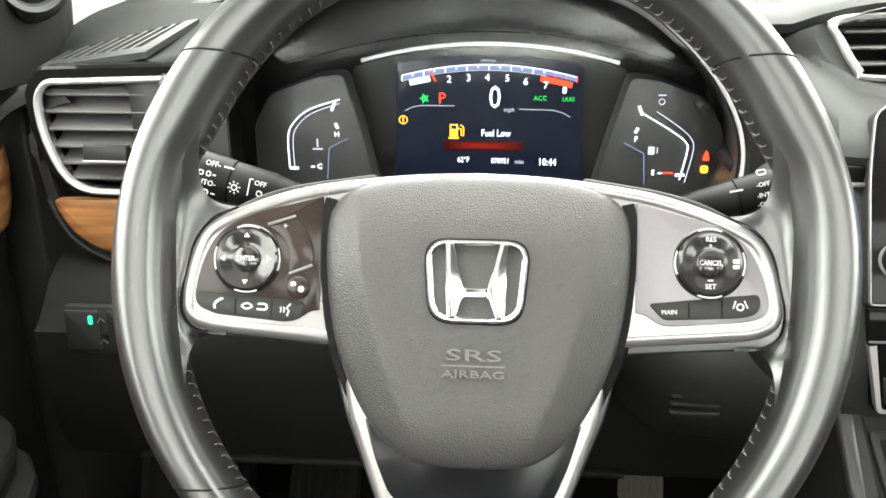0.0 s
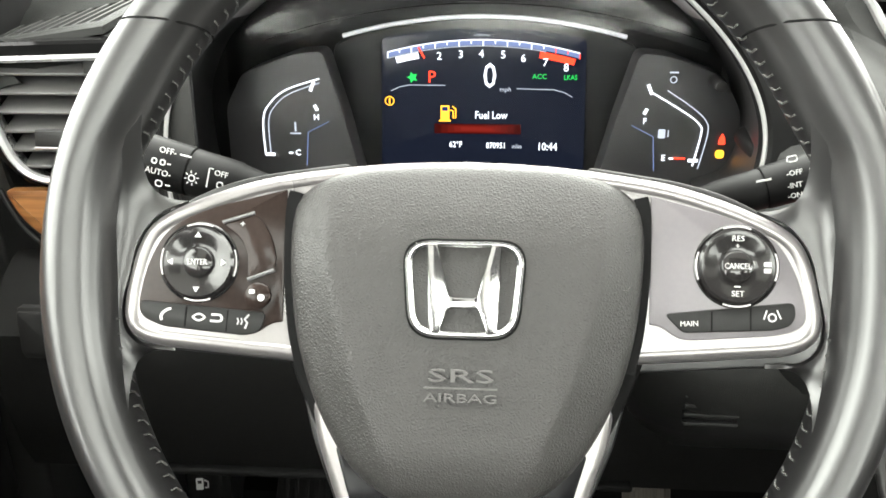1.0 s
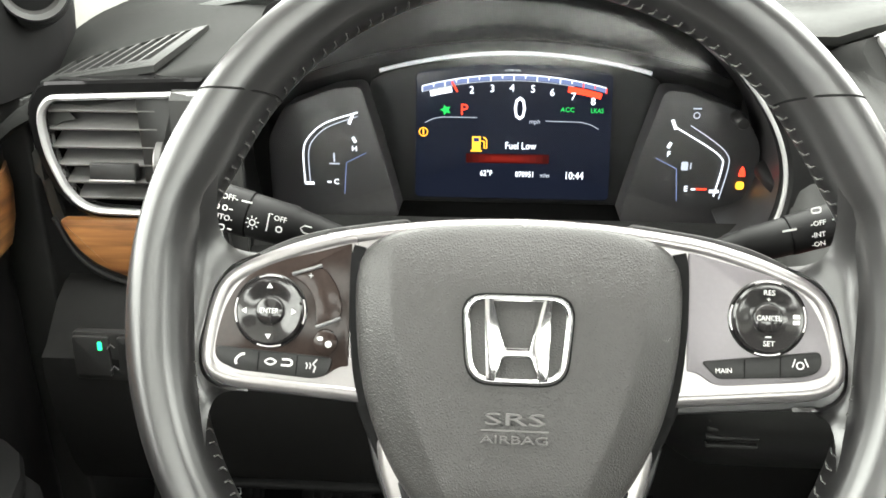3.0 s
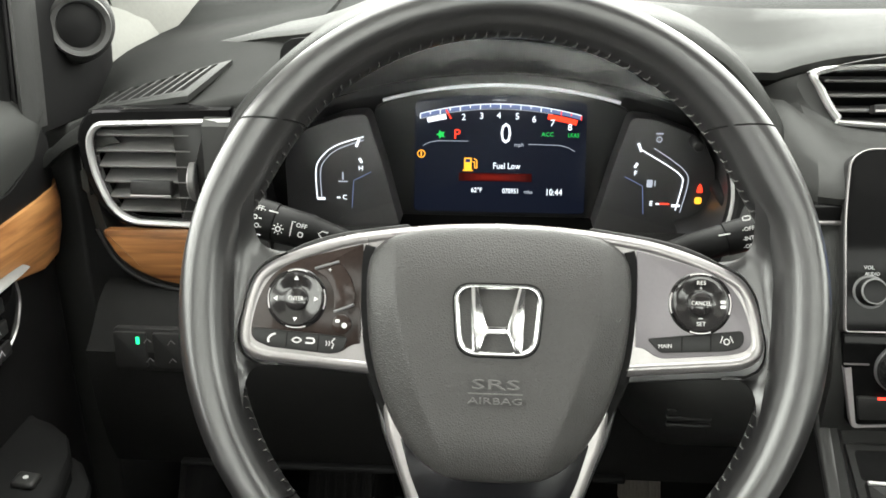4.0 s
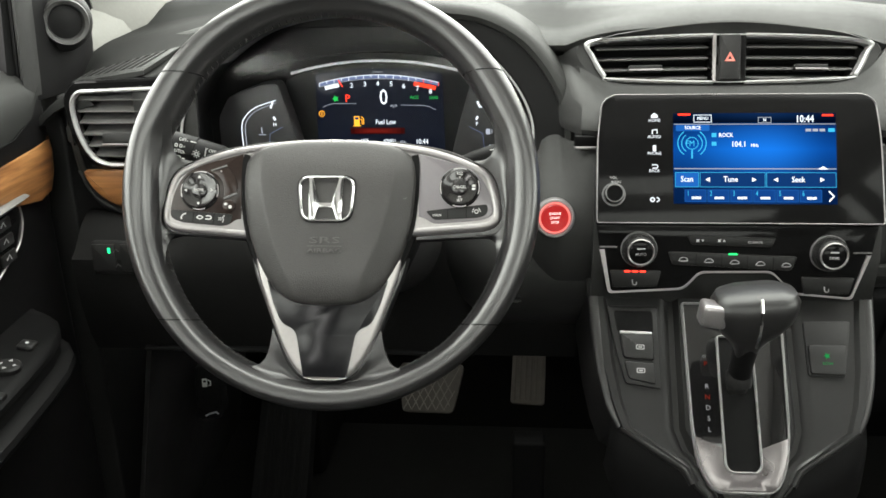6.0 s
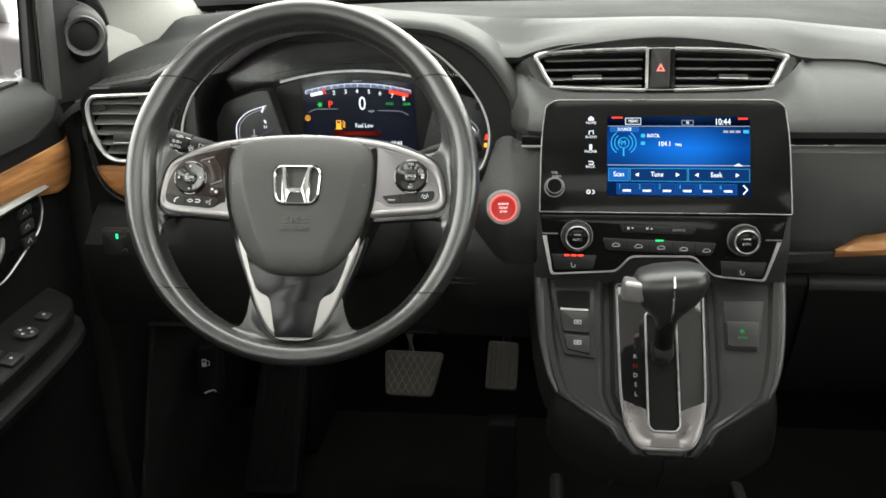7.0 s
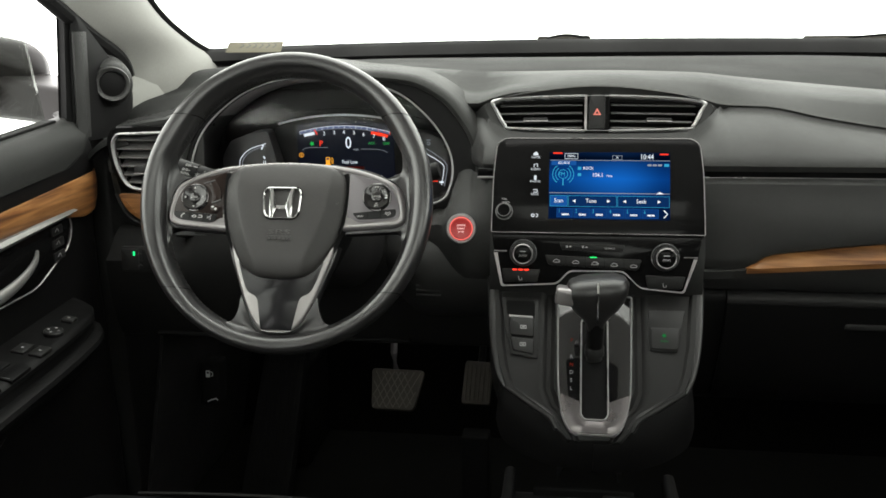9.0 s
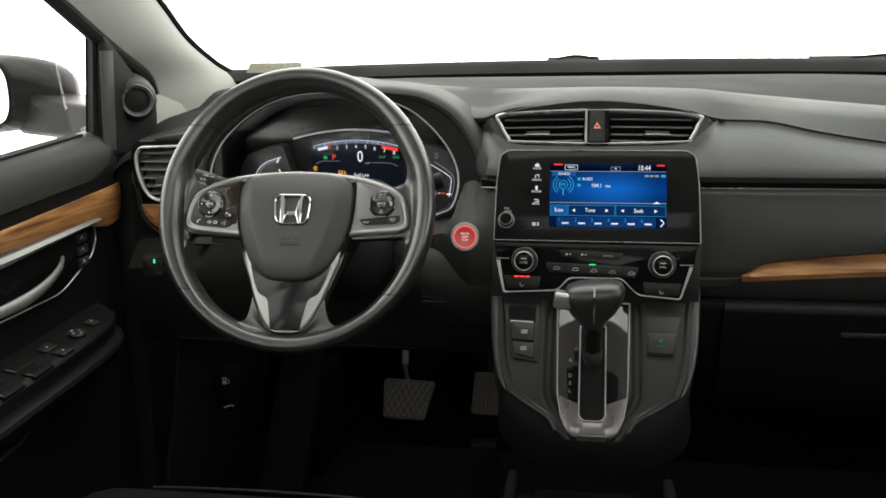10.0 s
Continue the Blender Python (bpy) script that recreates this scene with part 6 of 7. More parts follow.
part("silver_trim", bridge(bmesh.new(), [[(*p, -0.003) for p in to], [(*p, 0.0012) for p in to], [(*p, 0.0018) for p in inset(to, 0.0004)], [(*p, 0.0018) for p in ti], [(*p, -0.001) for p in ti]], MP, closed=False), SILVERDIM, cl, "satin silver lower trim")
for side, x0 in ((-1, -0.131), (1, 0.1275)):
    part("silver_trim", strip(MP, [(x0, 0.0115 if side < 0 else 0.0075), (x0 - side * 0.017, 0.0115 if side < 0 else 0.0075)], 0.0012, 0, 0.0008), SILVER, cl)
for i, (x, y) in enumerate(((-0.093, 0.0095), (0.0872, 0.0075))):
    mk = at(MP, x, y, 0)
    knob = part("knob", turn(mk, [(0.0175, 0), (0.0173, 0.003), (0.0165, 0.0042), (0.0157, 0.0044), (0.0146, 0.014), (0.0141, 0.0156), (0.0135, 0.0162), (0.011, 0.016)], 48), BLACK, cl, "ribbed black temperature knob")
    part("knob_ring", turn(mk, [(0.0132, 0.0152), (0.0131, 0.017), (0.0125, 0.0176), (0.0117, 0.0171), (0.0113, 0.0154)], 48), SILVER, knob, "bright silver ring")
    part("knob_edge", turn(mk, [(0.0177, 0.0005), (0.0177, 0.0031), (0.017, 0.0038), (0.0165, 0.0036)], 48), GREYPLASTIC, knob)
    part("knob_cap", turn(mk, [(0.0115, 0.014), (0.0114, 0.016), (0.0106, 0.0166), (0.0001, 0.0168)], 40), PIANO, knob)
    for a in range(30):
        part("rib", strip(at(mk, 0, 0, 0, a * 12), [(0.0151, -0.0001), (0.0158, 0.0001)], 0.0011, 0.006, 0.0135), BLACK, knob)
    letters("print", "AUTO" if i == 0 else "SYNC", 0.0026, at(mk, 0, -0.002, 0.0169), MARKDIM, knob)
    part("plain_bar", strip(at(mk, 0, 0.0035, 0.0169), [(-0.0038, 0), (0.0038, 0)], 0.0012, 0, 0.0003), MARKDIM, knob)
for i, (x, y) in enumerate(((-0.0965, -0.0195), (0.0872, -0.0245))):
    part("seat_heat_button", slab(at(MP, x, y), rounded([(-0.024, 0.008), (0.026, 0.0075), (0.022, -0.0085), (-0.0205, -0.0095)], 0.002, 3), 0, 0.0025, 0.001), BLACK, cl, "heated seat button")
    part("seat_symbol", strip(at(MP, x, y - 0.004, 0.0025), spline([(-0.002, 0.0028), (-0.001, -0.002), (0.002, -0.0022), (0.0022, 0.0004)], 4), 0.0009, 0, 0.0003), MARKDIM, cl)
for i in range(3):
    part("heat_lamp", slab(at(MP, -0.1035 + i * 0.0075, -0.0125), rect(-0.0028, 0.0028, -0.0008, 0.0008, 0.0004), 0.0024, 0.0029, 0.0001), glow("heat_light", (1.0, 0.04, 0.02), 2.5), cl, "lit red lamp")
part("button_bar", slab(MP, rounded([(-0.047, 0.024), (0.037, 0.0215), (0.033, 0.0125), (-0.043, 0.0145)], 0.002, 3), 0, 0.002, 0.0007), BLACK, cl)
part("button_bar", slab(MP, rounded([(-0.065, 0.0075), (0.0585, 0.0035), (0.0535, -0.0105), (-0.0605, -0.0055)], 0.003, 3), 0, 0.002, 0.0007), BLACK, cl)
letters("print", "CLIMATE", 0.0024, at(MP, 0.0175, 0.0172, 0.002, -1.5), MARKDIM, cl)
for x in (-0.037, -0.0165):
    part("fan_symbol", slab(at(MP, x, 0.0188, 0.002), [(0.0022 * (1 if i % 2 else 0.45) * math.cos(math.pi * i / 4), 0.0022 * (1 if i % 2 else 0.45) * math.sin(math.pi * i / 4)) for i in range(8)], 0, 0.0003, 0), MARK, cl)
    part("fan_arrow", slab(at(MP, x + 0.0045, 0.0188, 0.002), [(-0.0015, 0.001), (0.0015, 0.001), (0, -0.0012)] if x < -0.02 else [(-0.0015, -0.001), (0.0015, -0.001), (0, 0.0012)], 0, 0.0003, 0), MARK, cl)
for i in range(5):
    x = -0.05 + 0.0245 * i
    y = 0.001 - i * 0.0012
    if i < 4:
        part("gap_line", strip(MP, [(x + 0.0122, y + 0.0055), (x + 0.0122, y - 0.0065)], 0.0005, 0.002, 0.0022), MATTE, cl)
    part("climate_symbol", strip(at(MP, x, y - 0.001, 0.002), spline([(-0.0042, -0.0016), (-0.002, 0.0016), (0.0022, 0.0016), (0.0042, -0.0012), (-0.003, -0.0018)], 3), 0.0007, 0, 0.0003), MARKDIM, cl)
part("green_lamp", slab(MP, rect(-0.0072, 0.0012, 0.0048, 0.0064, 0.0004), 0.0019, 0.0027, 0.0001), glow("green_button_light", (0.03, 0.9, 0.2), 1.3), cl, "lit green lamp")


# ---- console with the gear lever ----
MK = frame_at((CX, 0.505, 0.548), 39.7)
con = thing("centre_console", (CX, 0.42, 0.2), "dark console with gloss black and silver gear surround", "console")


def console_body():
    """The sloping front, bowed at its sides, drawn in to a blunt nose."""
    rows = []
    tab = ((0.02, 0.136), (-0.02, 0.131), (-0.06, 0.127), (-0.095, 0.12), (-0.12, 0.111), (-0.14, 0.079), (-0.157, 0.053), (-0.172, 0.045), (-0.184, 0.034))
    for u, w in tab:
        rows.append([(CX_, u, z) for CX_, z in ((-w - 0.012, -0.10), (-w - 0.004, -0.02), (-w, -0.004), (-w * 0.985, 0.0), (-w * 0.93, 0.001), (-w * 0.9, -0.003), (-min(0.072, w * 0.8), -0.002), (-min(0.066, w * 0.74), -0.003), (-min(0.06, w * 0.67), -0.0085), (-min(0.0545, w * 0.6), -0.0085), (-min(0.05, w * 0.52), -0.0015), (0, -0.0015), (min(0.05, w * 0.52), -0.0015), (min(0.0545, w * 0.6), -0.0085), (min(0.06, w * 0.67), -0.0085), (min(0.066, w * 0.74), -0.003), (min(0.072, w * 0.8), -0.002), (w * 0.9, -0.003), (w * 0.93, 0.001), (w * 0.985, 0.0), (w, -0.004), (w + 0.004, -0.02), (w + 0.012, -0.10))])
    u, w = tab[-1]
    rows.append([(x * 0.95, -0.19, z - 0.02) for x, _, z in rows[-1]])
    rows.append([(x * 0.95, -0.196, z - 0.10) for x, _, z in rows[-2]])
    return loft(rows, -0.004, MK)


part("front", console_body(), BLACK, con, "dark grained sloping front")


def cheek(side):
    pa = [(side * 0.1345, 0.03, -0.0035), (side * 0.131, -0.03, -0.0035), (side * 0.1265, -0.07, -0.004), (side * 0.1195, -0.1, -0.005), (side * 0.111, -0.119, -0.007)]
    line = spline(pa, 5)
    return tube(MK, line, [0.0065 - 0.0025 * i / (len(line) - 1) for i in range(len(line))], k=14, flat=0.75)


for s in (-1, 1):
    part("side_edge", cheek(s), RAIL, con, "satin black side rail")
    part("nose_ridge", tube(MK, spline([(s * 0.109, -0.1185, -0.0065), (s * 0.079, -0.139, -0.006), (s * 0.054, -0.155, -0.0055), (s * 0.044, -0.17, -0.006)], 5), 0.0055, k=12), RAIL, con)
    crease, foot = spline([(s * 0.118, -0.108, -0.012), (s * 0.109, -0.1185, -0.0065), (s * 0.079, -0.139, -0.006), (s * 0.054, -0.155, -0.0055), (s * 0.042, -0.172, -0.006), (s * 0.03, -0.184, -0.007), (0, -0.187, -0.007)], 4), spline([(s * 0.124, -0.15, -0.05), (s * 0.115, -0.175, -0.05), (s * 0.092, -0.192, -0.05), (s * 0.068, -0.202, -0.05), (s * 0.045, -0.208, -0.05), (s * 0.02, -0.21, -0.05), (0, -0.21, -0.05)], 4)
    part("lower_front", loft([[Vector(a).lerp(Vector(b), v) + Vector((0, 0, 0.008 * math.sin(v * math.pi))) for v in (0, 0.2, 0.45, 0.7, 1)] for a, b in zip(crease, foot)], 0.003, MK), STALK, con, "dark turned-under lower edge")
GO = rounded([(-0.0485, 0.004), (-0.0455, -0.127), (-0.039, -0.16), (-0.028, -0.1795), (0.028, -0.1795), (0.039, -0.16), (0.0455, -0.127), (0.0485, 0.004)], [0.003, 0.02, 0.012, 0.012, 0.012, 0.012, 0.02, 0.003], 5)
GI = inset(GO, 0.0021)
part("gear_frame", ring(MK, GO, GI, -0.006, 0.0055, 0.0012, rise=0.0005), TRIMLINE, con, "satin silver gear surround")
part("gear_plate", slab(MK, GI, -0.006, 0.0032, 0.0003), GEARGLOSS, con, "gloss black gear plate")
FO_ = spline([(-0.0432, -0.128), (-0.042, -0.14), (-0.037, -0.158), (-0.0275, -0.1755), (-0.012, -0.1772), (0.012, -0.1772), (0.0275, -0.1755), (0.037, -0.158), (0.042, -0.14), (0.0432, -0.128)], 4)
FI_ = spline([(-0.0182, -0.138), (-0.0178, -0.144), (-0.0172, -0.154), (-0.0125, -0.1605), (-0.005, -0.161), (0.005, -0.161), (0.0125, -0.1605), (0.0172, -0.154), (0.0178, -0.144), (0.0182, -0.138)], 4)
part("gear_foot", bridge(bmesh.new(), [[(*p, z) for p in q] for q, z in ((FO_, 0.0), (FO_, 0.0048), ([(mix(a[0], b[0], 0.06), mix(a[1], b[1], 0.06)) for a, b in zip(FO_, FI_)], 0.0056), ([(mix(a[0], b[0], 0.94), mix(a[1], b[1], 0.94)) for a, b in zip(FO_, FI_)], 0.0056), (FI_, 0.005), (FI_, 0.0))], MK, closed=False), FOOT, con, "satin grey foot of the surround")
SOo = rounded([(-0.0175, -0.03), (-0.0175, -0.155), (-0.0125, -0.1615), (0.0125, -0.1615), (0.0175, -0.155), (0.0175, -0.03)], 0.004, 4)
part("slot_frame", ring(MK, SOo, inset(SOo, 0.0019), 0.002, 0.0075, 0.001), TRIMLINE, con, "silver frame round the slot")
part("slot_boot", slab(MK, inset(SOo, 0.0017), 0.001, 0.0042, 0.0004), MATTE, con)
LIT = glow("grey_letter_light", (0.55, 0.55, 0.55), 0.35)
for i, ch in enumerate("PRNDSL"):
    u = -0.058 if i == 0 else -0.08 - 0.0103 * (i - 1)
    letters("gear_letter", ch, 0.0046, at(MK, -0.0285, u, 0.0034), glow("dim_red_letter", (0.6, 0.06, 0.03), 0.2) if ch in "PN" else LIT, con)
eb = thing("switch_panel", (0.263, 0.48, 0.5), "black console switches for the parking brake", "switch")
part("plate", slab(MK, rounded([(-0.121, 0.0), (-0.071, 0.0), (-0.071, -0.083), (-0.105, -0.078), (-0.1135, -0.045)], 0.003, 3), -0.004, 0.001, 0.001), BLACK, eb)
# flat matte black plate; its colour stands in for the hollow's shade
part("recess", slab(MK, rounded([(-0.115, -0.005), (-0.0765, -0.005), (-0.0765, -0.028), (-0.112, -0.026)], 0.003, 3), 0.001, 0.0014, 0.0002), MATTE, eb)
part("pull", slab(MK, rounded([(-0.1105, -0.027), (-0.077, -0.0285), (-0.077, -0.0555), (-0.1065, -0.0535)], 0.003, 3), 0.001, 0.006, 0.002), BLACK, eb, "parking brake pull")
part("pull_edge", tube(MK, [(-0.1095, -0.028, 0.0055), (-0.079, -0.0292, 0.006)], 0.0016, k=8), TRIMLINE, eb, "bright edge")
part("button", slab(MK, rounded([(-0.106, -0.0565), (-0.0765, -0.0585), (-0.0765, -0.079), (-0.1025, -0.0735)], 0.003, 3), 0.001, 0.0045, 0.0015), BLACK, eb)
for u in (-0.043, -0.066):
    part("symbol", ring(at(MK, -0.0905, u, 0.0062 if u > -0.05 else 0.0047), rect(-0.004, 0.004, -0.0024, 0.0024, 0.001), rect(-0.0032, 0.0032, -0.0016, 0.0016, 0.0008), -0.0006, 0.0002, 0.0001), MARKDIM, eb)
    part("symbol", strip(at(MK, -0.0905, u, 0.0062 if u > -0.05 else 0.0047), [(-0.0018, 0), (0.0018, 0)], 0.0012, -0.0006, 0.0002), MARKDIM, eb)
ec = thing("switch_panel", (0.45, 0.48, 0.5), "black console switch with a green symbol", "switch")
part("plate", slab(MK, rounded([(0.069, -0.013), (0.1145, -0.012), (0.1035, -0.068), (0.069, -0.067)], 0.003, 3), -0.004, 0.0005, 0.0008), BLACK, ec)
part("button", slab(MK, rounded([(0.0705, -0.037), (0.1075, -0.037), (0.1025, -0.0665), (0.0705, -0.0655)], 0.003, 3), 0.0005, 0.004, 0.0015), BLACK, ec)
DG = glow("dim_green_light", (0.03, 0.5, 0.12), 0.35)
part("leaf_symbol", slab(MK, [(0.087 + 0.0034 * (1 if i % 2 else 0.5) * math.cos(math.pi * i / 5), -0.048 + 0.0034 * (1 if i % 2 else 0.5) * math.sin(math.pi * i / 5)) for i in range(10)], 0.004, 0.0043, 0), DG, ec)
letters("print", "ECON", 0.0024, at(MK, 0.087, -0.0555, 0.004), DG, ec)

gl_ = thing("gear_lever", (0.356, 0.45, 0.49), "black leather gear lever with a silver button", "gear lever")


def lever_head():
    """A wide rounded grip that narrows to the neck."""
    rows = []
    for t, w, d, z, y in ((0, 0.001, 0.001, 0.607, 0.428), (0, 0.024, 0.016, 0.6065, 0.427), (0, 0.033, 0.022, 0.603, 0.425), (0, 0.0365, 0.0255, 0.596, 0.424), (0, 0.036, 0.026, 0.588, 0.424), (0, 0.0325, 0.0245, 0.577, 0.425), (0, 0.0255, 0.0205, 0.565, 0.428), (0, 0.0175, 0.016, 0.556, 0.431), (0, 0.0115, 0.012, 0.547, 0.434), (0, 0.009, 0.0095, 0.53, 0.439), (0, 0.0082, 0.009, 0.512, 0.445), (0, 0.0098, 0.011, 0.50, 0.449), (0, 0.0098, 0.011, 0.485, 0.455)):
        o = rounded([(-w, -d), (w, -d), (w, d), (-w, d)], min(w, d) * 0.9, 5)
        rows.append([(0.3585 + p[0] * 1.03, y + p[1], mix(0.484, 0.602, (z - 0.485) / 0.122) + 0.0035 * p[0] / 0.036 - 0.006 * max(0, (0.59 - z) / 0.1) * (z > 0.54)) for p in o])
    return bridge(bmesh.new(), rows, Matrix(), True, True)


part("grip", lever_head(), GRIP, gl_, "black leather grip")
part("neck_sleeve", tube(Matrix(), [(0.3585, 0.4335, 0.547), (0.3585, 0.4365, 0.535), (0.3585, 0.441, 0.522), (0.3585, 0.446, 0.506)], [0.0128, 0.0112, 0.0104, 0.0108], k=24), STALK, gl_, "black sleeve round the lever's neck")
part("seam_inlay", tube(Matrix(), [(0.3587, 0.4045, 0.5995), (0.3587, 0.398, 0.5895), (0.3587, 0.3968, 0.579), (0.3588, 0.3985, 0.566), (0.3588, 0.4045, 0.553)], 0.0016, k=8), CHROME, gl_, "silver line down the grip")
part("shift_button", box(-0.0115, 0.0115, -0.011, 0.011, -0.0105, 0.0105, 0.004, Matrix.Translation((0.3205, 0.4145, 0.581)) @ Matrix.Rotation(radians(8), 4, "Y")), SILVER, gl_, "silver shift button")
part("collar", turn(Matrix.Translation((0.3585, 0.4475, 0.502)) @ Matrix.Rotation(radians(-14), 4, "X"), [(0.0112, -0.01), (0.0122, -0.006), (0.0122, 0.003), (0.0105, 0.006)], 28), BLACK, gl_)

# low tunnel behind the console front
tun = thing("floor_console", (CX, 0.2, 0.045), "black low console between the seats with cup holders", "console")
part("body", box(0.235, 0.483, -0.5, 0.50, 0.045, 0.275, 0.02), BLACK, tun)
for s in (-1, 1):
    part("rail", box(CX + s * 0.108 - 0.008, CX + s * 0.108 + 0.008, -0.48, 0.52, 0.27, 0.296, 0.006), BLACK, tun)
part("tray_rim", box(CX - 0.075, CX + 0.06, 0.478, 0.486, 0.272, 0.286, 0.003), MATTE, tun)
part("holder_lid", box(CX + 0.018, CX + 0.055, 0.42, 0.477, 0.272, 0.282, 0.003), BLACK, tun)

# ---- pedals and footwell ----
bp = thing("brake_pedal", (0.017, 0.88, 0.2), "worn black rubber brake pedal", "pedal")
mp = frame_at((0.0165, 0.88, 0.247), 32)
part("pad", slab(mp, rounded([(-0.047, 0.036), (0.054, 0.034), (0.037, -0.041), (-0.042, -0.04)], 0.009, 4), -0.012, 0.0, 0.003), RUBBER, bp, "rubber tread pad")
for i in range(9):
    for q in (-1, 1):
        x = -0.052 + i * 0.0125
        a0, a1 = (x, -0.036), (x + q * 0.036, 0.03)
        pts = [(mix(a0[0], a1[0], t), mix(a0[1], a1[1], t)) for t in np.linspace(0, 1, 12)]
        pts = [p for p in pts if -0.041 < p[0] < mix(0.034, 0.048, (p[1] + 0.036) / 0.066)]
        if len(pts) > 2:
            part("tread_line", strip(mp, [pts[0], pts[-1]], 0.0012, -0.0005, 0.0012), TREAD, bp)
part("arm", tube(Matrix(), [(0.014, 0.905, 0.27), (0.013, 0.895, 0.31), (0.011, 0.92, 0.36), (0.01, 0.99, 0.45), (0.01, 1.11, 0.52)], 0.0065, k=8), SILVERDIM, bp, "steel arm")
ap = thing("accelerator_pedal", (0.168, 0.88, 0.2), "worn black ribbed accelerator pedal", "pedal")
mp = frame_at((0.1685, 0.885, 0.26), 34, -4)
part("pad", slab(mp, rounded([(-0.025, 0.042), (0.025, 0.041), (0.026, -0.038), (-0.026, -0.038)], 0.006, 4), -0.012, 0, 0.002), RUBBER, ap, "ribbed rubber pad")
for i in range(6):
    x = -0.02 + i * 0.008
    part("rib", box(x - 0.0017, x + 0.0017, -0.033, 0.036, 0, 0.0025, 0.0008, mp), RUBBER, ap)
part("arm", tube(Matrix(), [(0.175, 0.915, 0.29), (0.18, 0.96, 0.38), (0.18, 1.05, 0.48)], 0.007, k=8), BLACK, ap)
part("hinge", box(0.145, 0.195, 0.83, 0.87, 0.045, 0.18, 0.005), MATTE, ap)
fr_ = thing("footrest", (-0.21, 0.9, 0.05), "ribbed black footrest in the footwell", "footrest")
mf = frame_at((-0.213, 0.88, 0.2), 38)
part("plate", slab(mf, rounded([(-0.04, 0.17), (0.04, 0.17), (0.045, -0.17), (-0.045, -0.17)], 0.01, 4), -0.03, 0, 0.004), MATTE, fr_)
for i in range(6):
    part("rib", box(-0.03 + i * 0.012 - 0.003, -0.03 + i * 0.012 + 0.003, -0.15, 0.15, 0, 0.003, 0.001, mf), MATTE, fr_)
part("wedge", box(-0.255, -0.17, 0.93, 1.1, 0.045, 0.25, 0.01), CARPET, fr_)
kp = thing("kick_panel", (-0.32, 0.8, 0.1), "black kick panel with two release levers", "panel")
part("panel", loft([[(mix(-0.372, -0.30, min(1, max(0, (z - 0.05) / 0.4))), y, z) for z in np.linspace(0.05, 0.45, 8)] for y in np.linspace(0.62, 1.08, 8)], 0.006), BLACK, kp)
mq = frame_at((-0.286, 0.752, 0.315), 10, 8)
part("release_plate", box(-0.018, 0.018, -0.055, 0.022, -0.05, -0.002, 0.005, mq), MATTE, kp)
part("fuel_symbol", slab(mq, rect(-0.0065, 0.0005, -0.006, 0.006, 0.001), 0, 0.0006, 0), MARK, kp)
part("fuel_symbol", slab(mq, rect(-0.005, -0.001, 0.0005, 0.0038, 0.0005), 0.0006, 0.001, 0), BLACK, kp)
part("fuel_symbol", strip(mq, [(0.0015, 0.004), (0.005, 0.002), (0.005, -0.004), (0.002, -0.004)], 0.0012, 0, 0.0006), MARK, kp)
part("bonnet_symbol", strip(at(mq, 0.004, -0.047), [(-0.009, -0.002), (-0.003, 0.001), (0.006, 0.003), (0.009, 0.0)], 0.0024, 0, 0.0006), MARKDIM, kp)

# ---- driver's door ----
door = thing("car_door", (-0.42, 0.05, 0.05), "dark car door trim with wood band and silver handle", "door")


def door_panel():
    rows = []
    for y in list(np.linspace(-0.55, 0.6, 24)) + [0.63, 0.65, 0.662, 0.67]:
        e = max(0.0, (y - 0.60) / 0.07)
        s = 0.752 + (y - 0.37) * 0.078
        rows.append([(x - 0.03 * e ** 3, y, z) for x, z in ((-0.44, s - 0.004), (-0.425, s + 0.001), (-0.41, s), (-0.399, s - 0.008), (-0.391, s - 0.025), (-0.388, s - 0.05), (-0.389, 0.69), (-0.392, 0.66), (-0.398, 0.635), (-0.40, 0.6), (-0.40, 0.54), (-0.398, 0.46), (-0.396, 0.40), (-0.395, 0.3), (-0.395, 0.15), (-0.40, 0.07))])
    return loft(rows, 0.008)


part("panel", door_panel(), STALK, door, "dark grained door panel")
def upper_pad():
    rows = []
    for y in list(np.linspace(-0.55, 0.6, 24)) + [0.63, 0.65, 0.662, 0.67]:
        e = max(0.0, (y - 0.60) / 0.07)
        s, f = 0.752 + (y - 0.37) * 0.078, 0.692 + (y - 0.37) * 0.07 + 0.05 * max(0, (y - 0.56) / 0.08) ** 2
        rows.append([(x - 0.03 * e ** 3, y, z) for x, z in ((-0.438, s - 0.002), (-0.425, s + 0.003), (-0.41, s + 0.002), (-0.397, s - 0.007), (-0.388, min(s - 0.02, mix(s, f, 0.4))), (-0.3855, mix(s, f, 0.75)), (-0.3858, f + 0.001), (-0.39, f - 0.002))])
    return loft(rows, 0.003)


part("upper_pad", upper_pad(), DASH, door, "soft dark grey upper pad")
part("pad_seam", tube(Matrix(), [(-0.3868 - (0.012 if y > 0.6 else 0) * (y - 0.6) / 0.04, y, 0.692 + (y - 0.37) * 0.07 + 0.05 * max(0, (y - 0.56) / 0.08) ** 2) for y in np.linspace(-0.5, 0.64, 30)], 0.0013, k=6), MATTE, door)


